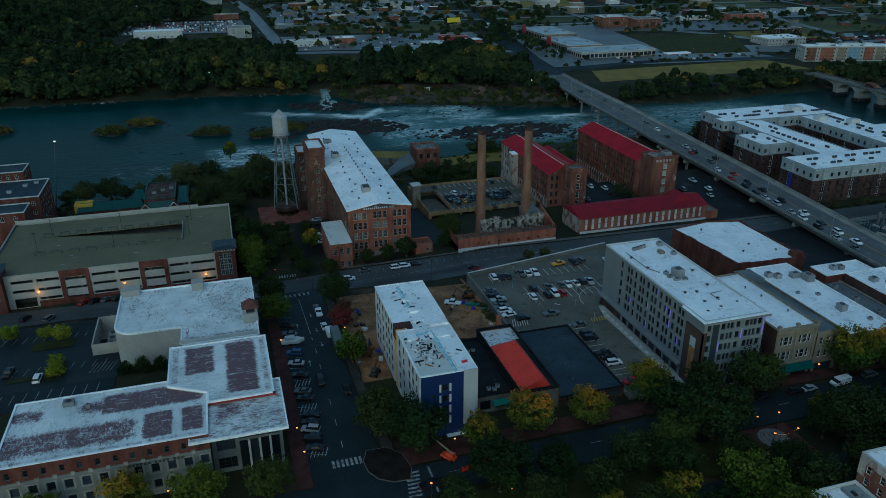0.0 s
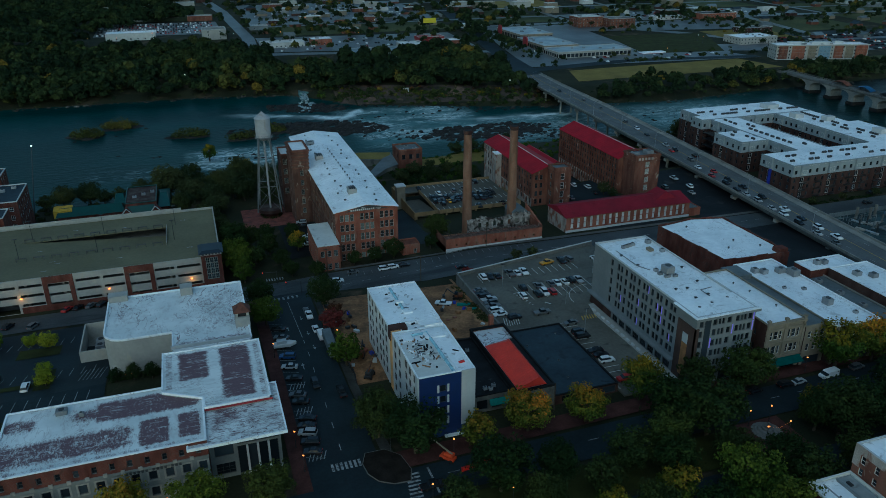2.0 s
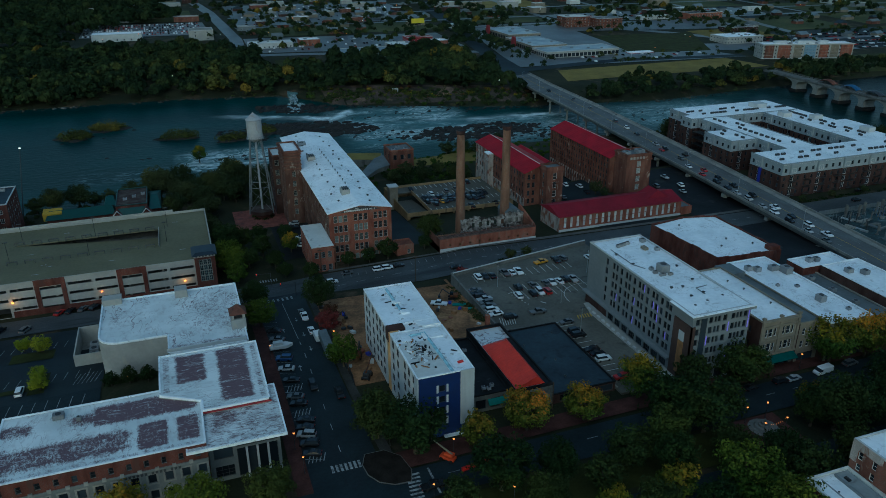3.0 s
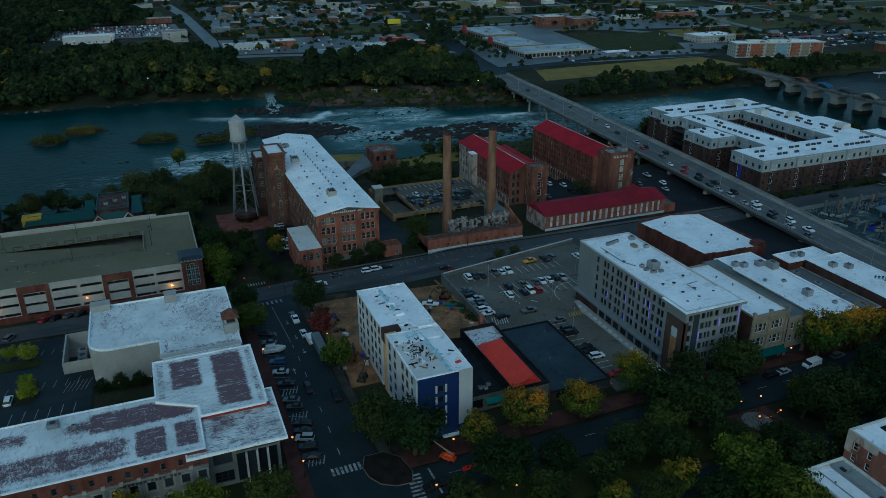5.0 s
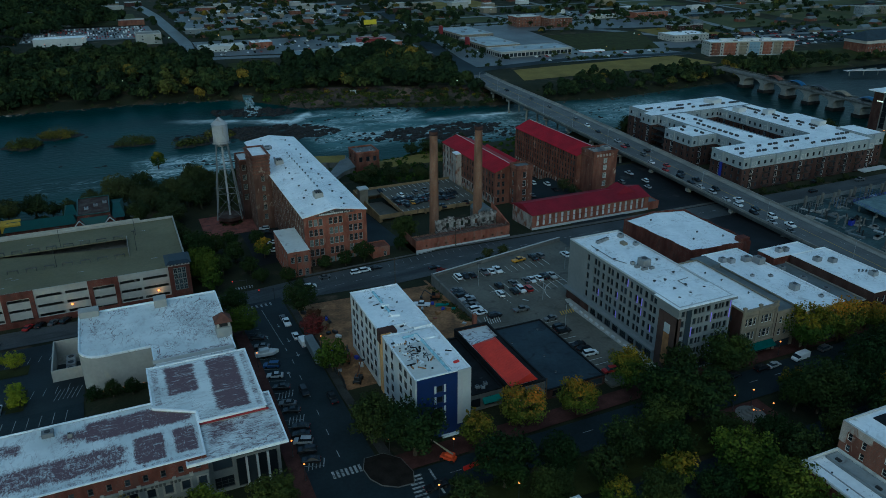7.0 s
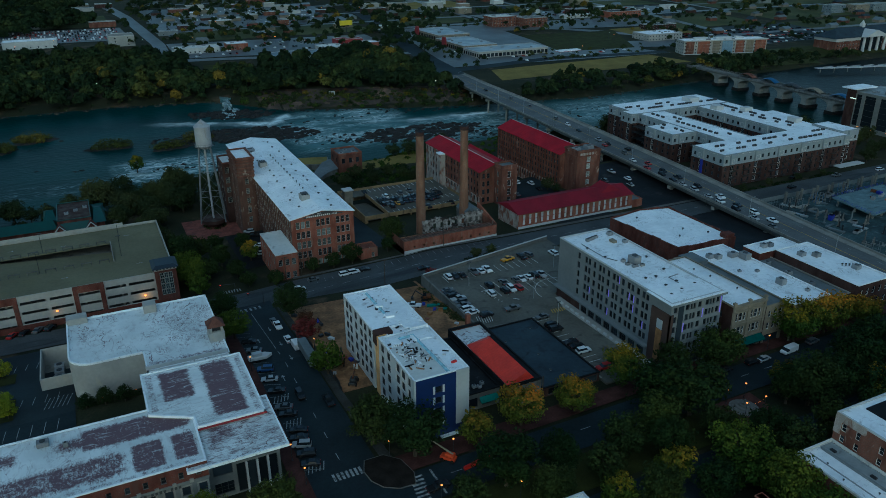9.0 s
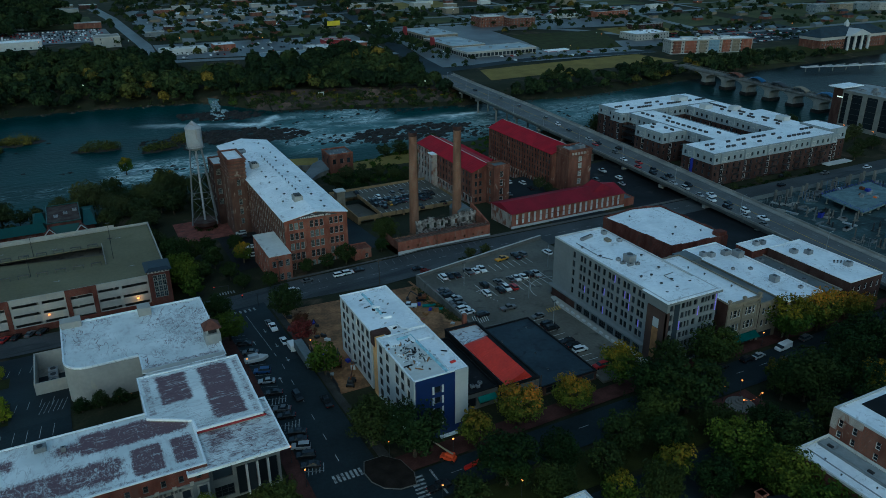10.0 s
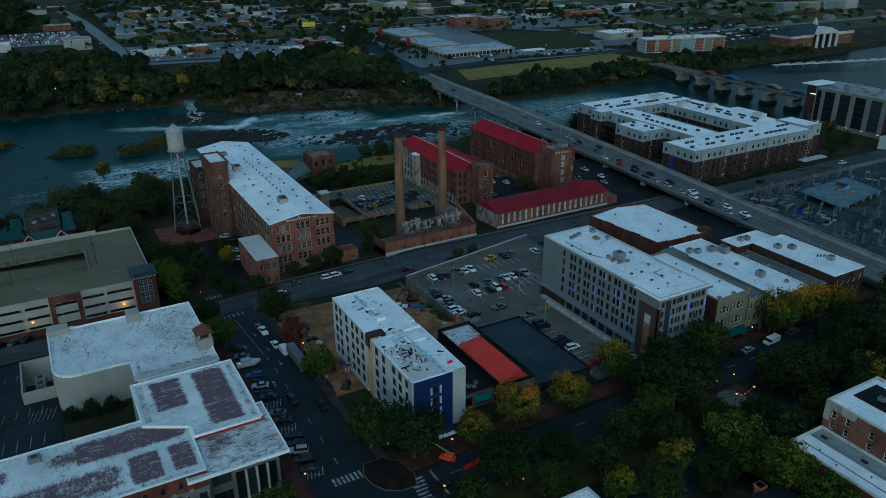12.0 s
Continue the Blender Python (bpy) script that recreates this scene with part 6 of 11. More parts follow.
def red_mills():
    # west mill
    t = thing("red_roofed_mill", 147, 332, -8, "four-storey old brick mill with a crimson metal roof", "mill")
    sills = [-5.4 + 3.9 * i for i in range(4)]
    facade(t, M_CHALKY, (141.2, 362), FACES["W"], 22, -10, 9.6, rows_of(spread(1.5, 19, 6), 1.4, sills, 2.4, W_MILL_D), 0.3)
    facade(t, M_BRICK_OLD, (141.2, 340), FACES["W"], 38, -2.4, 9.6, rows_of(spread(1.5, 35, 12), 1.4, sills[1:], 2.4, W_MILL_D), 0.3)
    facade(t, M_CHALKY, (141.2, 340), FACES["W"], 38, -10, -2.4, rows_of(spread(1.5, 35, 12), 1.4, sills[:1], 2.4, W_MILL_D), 0.3)
    facade(t, M_BRICK_OLD, (141.2, 302), FACES["S"], 16.4, -10, 9.6, rows_of((1.5, 4.0), 1.4, sills, 2.4, W_MILL_D), 0.3)
    facade(t, M_BRICK_OLD, (157.6, 302), FACES["E"], 60, -10, 9.6, (), 0.3)
    facade(t, M_CHALKY, (157.6, 362), FACES["N"], 16.4, -10, 9.6, (), 0.3)
    b1, _ = gabled(t, 141.2, 302, 157.6, 362, 9.5, 12.8)
    part("roof", b1, M_RED, t, "crimson standing-seam roof")
    b1 = bmesh.new()
    for y in (302.01, 361.99):
        b1.faces.new([b1.verts.new(c) for c in ((141.2, y, 9.55), (157.6, y, 9.55), (149.4, y, 12.8))])
    part("gable", b1, M_BRICK_OLD, t)
    b1 = bmesh.new()
    for i in range(30):
        y = 303 + i * 2.0
        tube(b1, (140.9, y, 9.8), (149.4, y, 13.1), 0.06, 0.06, 4)
    part("standing_seams", b1, M_RED, t)
    b1 = bmesh.new()
    box(b1, 149.3, 302, 13.0, 149.5, 362, 13.2)
    part("ridge_cap", b1, M_TAN_ROOF, t)
    b1 = bmesh.new()
    box(b1, 138.2, 338.6, -10, 141.3, 342.6, 9.2)
    part("stair_shaft", b1, M_CHALKY, t)
    b1 = bmesh.new()
    box(b1, 137.9, 338.3, 9.2, 141.5, 342.9, 9.7)
    part("shaft_cap", b1, M_WHITE, t)
    w = thing("red_roofed_wing", 161.8, 335, -8, "lower brick wing with a crimson metal roof", "mill")
    shell(w, 157.7, 318, 166, 350, -10, 6.4, M_BRICK_OLD, {}, None, M_BRICK_OLD)
    b1, _ = gabled(w, 157.7, 318, 166, 350, 6.4, 9.0)
    part("roof", b1, M_RED, w)
    white = ("sash", M_FRAME_W, M_VOID)
    t2 = thing("mill_tower", 153, 299, -8, "brick stair tower with tall arched openings", "tower")
    shell(t2, 149.0, 295.0, 157.4, 302.0, -9, 13.6, M_BRICK_OLD, {"S": rows_of((3.2,), 1.9, (-5.0, -0.8, 3.4, 7.6), 3.0, white), "W": rows_of((2.6,), 1.6, (-5.0, -0.8, 3.4, 7.6), 2.6, W_MILL)}, M_GREY_ROOF, M_BRICK_OLD, 0.9)
    b1 = bmesh.new()
    ring(b1, 148.6, 294.6, 157.8, 302.4, 11.6, 12.2, 0.4)
    part("string_course", b1, M_BRICK_OLD, t2)
    # east mill
    t = thing("red_roofed_mill", 194, 335, -8, "five-storey dark brick mill with a crimson metal roof", "mill")
    x0, x1, y0, y1 = 187.0, 204.4, 303.0, 364.5
    sills = [-2.6 + 3.05 * i for i in range(5)]
    facade(t, M_BRICK_OLD, (x0, y1), FACES["W"], y1 - y0, -3.6, 12.0, rows_of(spread(1.4, 58.4, 24), 1.35, sills, 2.2, W_MILL_D), 0.35)
    facade(t, M_CHALKY, (x0, y1), FACES["W"], y1 - y0, -10, -3.6, rows_of(spread(1.4, 58.4, 24), 1.3, (-7.2,), 2.6, W_MILL_D), 0.35)
    facade(t, M_BRICK_OLD, (x0, y0), FACES["S"], x1 - x0, -10, 12.0, (), 0.3)
    facade(t, M_BRICK_OLD, (x1, y0), FACES["E"], y1 - y0, -10, 12.0, (), 0.3)
    facade(t, M_BRICK_OLD, (x1, y1), FACES["N"], x1 - x0, -10, 12.0, (), 0.3)
    for i in range(24):
        b1 = bmesh.new()
        y = y1 - 1.4 - i * (57 / 23) + 0.35
        box(b1, x0 - 0.28, y - 0.12, -9.6, x0 - 0.02, y + 0.42, 11.8)
        part("pier", b1, M_BRICK_OLD, t)
    b1, _ = gabled(t, x0, y0, x1, y1, 11.9, 15.8)
    part("roof", b1, M_RED, t, "crimson standing-seam roof")
    b1 = bmesh.new()
    for y in (y0 + 0.01, y1 - 0.01):
        b1.faces.new([b1.verts.new(c) for c in ((x0, y, 11.95), (x1, y, 11.95), ((x0 + x1) / 2, y, 15.8))])
    part("gable", b1, M_BRICK_OLD, t)
    b1 = bmesh.new()
    for i in range(30):
        y = y0 + 1 + i * 2.05
        tube(b1, (x0 - 0.3, y, 12.2), ((x0 + x1) / 2, y, 16.1), 0.06, 0.06, 4)
    part("standing_seams", b1, M_RED, t)
    b1 = bmesh.new()
    box(b1, 195.62, y0, 16.0, 195.8, y1, 16.2)
    part("ridge_cap", b1, M_RENDER, t)
    t2 = thing("mill_tower", 195, 298, -8, "dark brick stair tower with a corbelled top", "tower")
    shell(t2, 189.6, 292.4, 203.0, 303.0, -9, 16.2, M_BRICK_OLD, {"S": rows_of((5.6,), 2.2, (-5.4, -1.4, 2.6, 6.6, 10.0), 2.7, W_MILL_L)}, M_GREY_ROOF, M_BRICK_OLD, 1.0)
    for z in (12.9, 15.4):
        b1 = bmesh.new()
        ring(b1, 189.2, 292.0, 203.4, 303.4, z, z + 0.5, 0.42)
        part("string_course", b1, M_BRICK_OLD, t2)
    for i in range(6):
        b1 = bmesh.new()
        box(b1, 191.2 + i * 1.7, 292.0, 13.7, 192.2 + i * 1.7, 292.38, 14.8)
        part("corbel_panel", b1, M_CHALKY, t2)
    roof_unit(192.6, 298, 15.2, 3.0, 3.4, 1.2)
    roof_unit(199.6, 297.6, 15.2, 3.6, 4.0, 1.6)
    # long low building by the road
    t = thing("long_shed", 170, 269, -5, "long brick building with crimson roof and tall white windows", "building")
    x0, x1, y0, y1 = 138.6, 199.6, 262.2, 279.4
    facade(t, M_BRICK, (x0, y0), FACES["S"], x1 - x0, -5.6, 2.4, rows_of(spread(2.2, 57.2, 19), 1.25, (-0.4,), 2.2, W_BLIND) + rows_of(spread(2.2, 57.2, 19), 1.25, (-2.7,), 2.2, W_BLIND), 0.3)
    facade(t, M_CHALKY, (x0, y1), FACES["W"], y1 - y0, -6, 2.4, (), 0.3)
    facade(t, M_BRICK_OLD, (x1, y0), FACES["E"], y1 - y0, -6, 2.4, (), 0.3)
    facade(t, M_BRICK_OLD, (x1, y1), FACES["N"], x1 - x0, -6, 2.4, (), 0.3)
    b1 = bmesh.new()
    box(b1, x0 - 0.1, y0 - 0.22, -5.6, x1 + 0.1, y0 - 0.02, -3.3)
    part("painted_base", b1, M_RENDER, t, "white-painted wall base")
    xa, xb, ym, e, r = x0 - 0.5, x1 + 0.5, (y0 + y1) / 2, 2.4, 5.1
    b1 = bmesh.new()
    q = [b1.verts.new(c) for c in ((xa, y0 - 0.5, e), (xb, y0 - 0.5, e), (xb, y1 + 0.5, e), (xa, y1 + 0.5, e), (xa, ym, r), (xb, ym, r))]
    for f in ((0, 1, 5, 4), (2, 3, 4, 5), (3, 0, 4), (1, 2, 5), (3, 2, 1, 0)):
        b1.faces.new([q[k] for k in f])
    part("roof", b1, M_RED_OLD, t, "crimson standing-seam roof")
    b1 = bmesh.new()
    for i in range(60):
        x = xa + 0.6 + i * 1.02
        tube(b1, (x, y0 - 0.5, e + 0.02), (x, ym, r + 0.02), 0.05, 0.05, 4)
    part("standing_seams", b1, M_RED_OLD, t)
    b1 = bmesh.new()
    q = [b1.verts.new(c) for c in ((184, y0 + 4, 3.4), (196, y0 + 4, 3.4), (196, y1 - 4, 3.4), (184, y1 - 4, 3.4), (190, y0 + 5, 7.0), (190, y1 - 5, 7.0))]
    for f in ((0, 1, 4), (1, 2, 5, 4), (2, 3, 5), (3, 0, 4, 5)):
        b1.faces.new([q[k] for k in f])
    part("cross_roof", b1, M_RED_OLD, t)
    t = thing("brick_lean_to", 202.5, 266, -5, "small brick lean-to at the shed end", "annex")
    shell(t, 199.8, 262.0, 205.5, 270, -6, -0.6, M_BRICK, {}, M_GREY_ROOF, M_BRICK, 0.4)
    # small brick gatehouse by the river
    t = thing("gatehouse", 112, 410, -12, "square brick gatehouse with a recessed roof", "building")
    shell(t, 103.6, 398.0, 117.4, 412.0, -18, -1.2, M_BRICK_OLD, {"S": rows_of((1.8, 6.0, 10.2), 2.0, (-7.0,), 2.9, W_DARK), "W": rows_of((2, 9), 1.8, (-7.0,), 2.9, W_DARK)}, M_GREY_ROOF, M_BRICK, 1.0)
    for x, y in ((106.5, 402), (110.5, 407), (114, 402)):
        roof_unit(x, y, -2.2, 2.2, 2.2, 0.8)
    t = thing("sluice_gallery", 95, 400, -13, "grey roofed gallery sloping down from the brick gatehouse", "gallery")
    eaves = [(103.5, 399.4), (103.5, 413.5), (97.5, 411.0), (84.6, 393.0), (85.6, 386.0), (96.0, 396.8)]
    tops = [-9.6, -7.6, -8.6, -11.2, -11.6, -10.6]
    b1 = bmesh.new()
    prism(b1, eaves, [z - 0.35 for z in tops], tops)
    part("roof", b1, M_GREY_ROOF, t)
    b1 = bmesh.new()
    prism(b1, [(95 + (x - 95) * 0.93, 400 + (y - 400) * 0.93) for x, y in eaves], -18, [z - 0.5 for z in tops])
    part("wall", b1, M_OLDCON, t)
    t = thing("canal_embankment", 95, 424, -18, "stone-faced embankment with a yellow grass top beside the canal", "embankment")
    top = [(70, 430.5), (84.5, 426.0), (103.4, 417.2), (108, 433), (86, 440), (70, 441)]
    b1 = bmesh.new()
    prism(b1, top, -24, -12.2)
    part("wall", b1, M_OLDCON, t)
    b1 = bmesh.new()
    prism(b1, [(89 + (x - 89) * 0.97, 430 + (y - 430) * 0.9) for x, y in top], -12.3, -12.0)
    part("grass_top", b1, M_DRYGRASS, t, "yellow grass")


red_mills()
# ---- streets and lots ----
def strip(name, left, right, material, lift=0.12, across=4, along=5.0, parent=None):
    """A surface between two edges, laid on the ground."""
    pts = []
    for (a, b2), (c, d) in zip(zip(left, left[1:]), zip(right, right[1:])):
        n = max(1, round(max(math.dist(a, b2), math.dist(c, d)) / along))
        for i in range(n):
            f = i / n
            pts.append(((a[0] + (b2[0] - a[0]) * f, a[1] + (b2[1] - a[1]) * f), (c[0] + (d[0] - c[0]) * f, c[1] + (d[1] - c[1]) * f)))
    pts.append((left[-1], right[-1]))
    verts, faces = [], []
    for (ax, ay), (bx, by) in pts:
        for k in range(across + 1):
            f = k / across
            x, y = ax + (bx - ax) * f, ay + (by - ay) * f
            verts.append((x, y, gz(x, y) + lift))
    w = across + 1
    for j in range(len(pts) - 1):
        for k in range(across):
            faces.append((j * w + k, j * w + k + 1, (j + 1) * w + k + 1, (j + 1) * w + k))
    me = bpy.data.meshes.new(name)
    me.from_pydata(verts, [], faces)
    me.materials.append(material)
    ob = new(name, me)
    if parent is None:
        tagged(ob, kind="structure")
    else:
        hang(ob, parent)
    return ob


def mark(points, z=0.34, material=None, name="road_mark", parent=None):
    """A painted shape on the road."""
    b1 = bmesh.new()
    b1.faces.new([b1.verts.new((x, y, gz(x, y) + z)) for x, y in points])
    ob = part(name, b1, material or M_LINE, parent)
    if parent is None:
        tagged(ob, kind="structure")
    return ob


def dash(x0, y0, x1, y1, w=0.16, z=0.34, material=None, parent=None):
    dx, dy = x1 - x0, y1 - y0
    s = w / math.hypot(dx, dy)
    return mark([(x0 + dy * s, y0 - dx * s), (x1 + dy * s, y1 - dx * s), (x1 - dy * s, y1 + dx * s), (x0 - dy * s, y0 + dx * s)], z, material, "road_mark", parent)


road_main = strip("road", [(-260, 250), (-43, 249.5), (12, 247.5), (69, 235.6), (119, 236.4), (240, 238.5), (520, 241)], [(-260, 268), (-45, 264.5), (37, 263.5), (82, 258.2), (129, 255.8), (240, 253.5), (520, 254)], M_ROAD, 0.26, 8)
road_side = strip("road", [(10.0, 40), (10.0, 140), (10.0, 195), (10.0, 249)], [(29.5, 40), (26.5, 140), (25.5, 195), (27, 249)], M_ASPHALT, 0.3, 8)
road_avenue = strip("road", [(-200, 116), (10, 116), (34, 124), (330, 124)], [(-200, 134), (10, 134), (40, 134.5), (330, 136.5)], M_ASPHALT, 0.33, 4)
road_south = strip("road", [(26, 98), (330, 98)], [(26, 110), (330, 110)], M_ASPHALT, 0.16, 3)
strip("pavement", [(6.4, 134), (6.4, 247)], [(10.0, 134), (10.0, 247)], M_PAVING, 0.42, 2)
strip("pavement", [(30, 134.8), (112.5, 136.8), (330, 136.8)], [(30, 141), (112.5, 142), (330, 139.5)], M_PAVING, 0.45, 2)
strip("pavement", [(27.6, 141), (26.2, 170), (26, 200), (27.5, 240)], [(30.2, 141), (28.6, 170), (28.4, 200), (29.5, 240)], M_DARKWALK, 0.42, 1)
strip("pavement", [(40, 264.2), (83, 259), (130, 256.4), (240, 254.2)], [(40, 266), (83, 260.5), (130, 259), (240, 256.5)], M_SIDEWALK, 0.4, 1)
strip("lawn", [(30, 111.5), (112, 111.5)], [(30, 122.5), (112, 122.5)], M_LAWN, 0.4, 2)
strip("plaza", [(113, 112), (126, 112)], [(113, 123.5), (126, 123.5)], M_PAVING, 0.42, 3)
strip("dirt_yard", [(28.6, 172), (28.6, 234)], [(37.4, 172), (37.4, 236)], M_DIRT, 0.14, 3)
strip("dirt_yard", [(37.4, 194), (37.4, 236)], [(77, 183), (77, 233)], M_DIRT, 0.14, 8)
strip("verge", [(30, 236), (76, 228)], [(30, 245), (76, 233.5)], M_GRASS, 0.2, 2)
strip("parking_area", [(-130, 180), (-130, 247)], [(-36.5, 186), (-36.5, 247)], M_ASPHALT, 0.26, 20)
for x0, y0, x1, y1 in ((-66, 200.6, -50.5, 203.4), (-64, 223.5, -52, 231), (-55.2, 198, -51, 212)):
    strip("verge", [(x0, y0), (x1, y0)], [(x0, y1), (x1, y1)], M_LAWN, 0.4, 2)
strip("mill_yard", [(26, 285), (26, 332)], [(43, 285), (43, 332)], M_BLACKTOP, 0.14, 3)
strip("tower_court", [(12, 332), (12, 362)], [(36, 332), (36, 362)], M_COURT, 0.14, 4)
strip("mill_road", [(158, 258), (158, 360)], [(187, 258), (187, 372)], M_ASPHALT, 0.14, 4)
strip("under_bridge_yard", [(204, 256), (205, 380)], [(236, 256), (256, 380)], M_BLACKTOP, 0.13, 5)
strip("service_yard", [(187.8, 150), (187.8, 256)], [(213, 150), (236, 256)], M_BLACKTOP, 0.12, 5)
strip("mill_drive", [(70, 275), (70, 380)], [(85, 275), (85, 380)], M_ASPHALT, 0.14, 3)
strip("mill_lawn", [(118, 399), (118, 424)], [(185, 392), (185, 424)], M_DRYGRASS, 0.16, 14)

# road paint
for y in range(146, 240, 9):
    dash(18.6, y, 18.6, y + 2.6, 0.1)
dash(18.6, 205, 18.6, 240, 0.08)
for i in range(7):
    mark([(15.2 + i * 1.05, 139.0), (15.8 + i * 1.05, 139.0), (15.8 + i * 1.05, 141.6), (15.2 + i * 1.05, 141.6)], 0.36)
    mark([(29.6 + 0.2 * i, 124.6 + i * 1.25), (32.6 + 0.2 * i, 124.6 + i * 1.25), (32.6 + 0.2 * i, 125.2 + i * 1.25), (29.6 + 0.2 * i, 125.2 + i * 1.25)], 0.38)
    mark([(12.6 + i * 1.6, 243.2), (13.3 + i * 1.6, 243.2), (13.3 + i * 1.6, 246.0), (12.6 + i * 1.6, 246.0)], 0.36)
    mark([(14.0 + i * 1.0, 266.2), (14.5 + i * 1.0, 266.2), (14.5 + i * 1.0, 268.5), (14.0 + i * 1.0, 268.5)], 0.3)
dash(36.2, 124.5, 36.2, 133.5, 0.25, 0.38)
for x, y, up in ((15.4, 214, 1), (20.8, 196, -1), (20.8, 208, -1), (16.0, 186, 1), (20.6, 222, -1)):
    mark([(x - 0.12, y - 1.6 * up), (x + 0.12, y - 1.6 * up), (x + 0.12, y + 0.5 * up), (x + 0.55, y + 0.5 * up), (x, y + 1.7 * up), (x - 0.55, y + 0.5 * up), (x - 0.12, y + 0.5 * up)][::up], 0.36)
for y in (176.5, 164.5, 145.5):
    for k in range(5):
        dash(10.6 + k * 0.9, y - 1.4, 11.6 + k * 0.9, y + 1.6, 0.12, 0.36)
for y in spread(146, 240, 30):
    dash(10.2, y, 14.4, y - 1.6, 0.07, 0.36)
for x in range(40, 230, 7):
    f = ramp(x, 37, 240, 0, 1)
    dash(x, 247.5 - 1.6 * f, x + 3.4, 247.5 - 1.6 * f, 0.12)
for x in range(44, 120, 3):
    dash(x, 257.6 - (x - 44) * 0.03, x - 0.5, 254.0 - (x - 44) * 0.03, 0.06)
b1 = bmesh.new()
for x in range(-125, -40, 3):
    for y0, y1 in ((188, 193), (205, 210), (232, 237)):
        if x % 6 or y0 != 205:
            b1.faces.new([b1.verts.new((px, py, gz(px, py) + 0.36)) for px, py in ((x, y0), (x + 0.16, y0), (x + 0.76, y1), (x + 0.6, y1))])
tagged(part("bay_paint", b1, M_LINE), kind="structure")
for i in range(6):
    dash(-44 + i * 1.1, 200, -42.6 + i * 1.1, 207, 0.09, 0.36)
for x in range(40, 320, 9):
    dash(x, 130.2, x + 3, 130.2, 0.09, 0.38)
# kerb islands at the corner
isl = thing("kerb_island", 26, 136.2, 0, "planted traffic island with a pale concrete kerb", "island")
BED = [(22.2, 139.4), (22.6, 135.6), (24.4, 132.4), (27.6, 130.4), (31.4, 130.2), (32.6, 134.0), (31.6, 139.6), (28.4, 143.0), (23.6, 143.0)]
b1 = bmesh.new()
prism(b1, BED, 0.0, 0.5)
part("kerb", b1, M_SIDEWALK, isl)
b1 = bmesh.new()
prism(b1, [(27.2 + (x - 27.2) * 0.965, 136.6 + (y - 136.6) * 0.965) for x, y in BED], 0.1, 0.54)
part("soil", b1, M_MULCH, isl, "dark bark mulch")


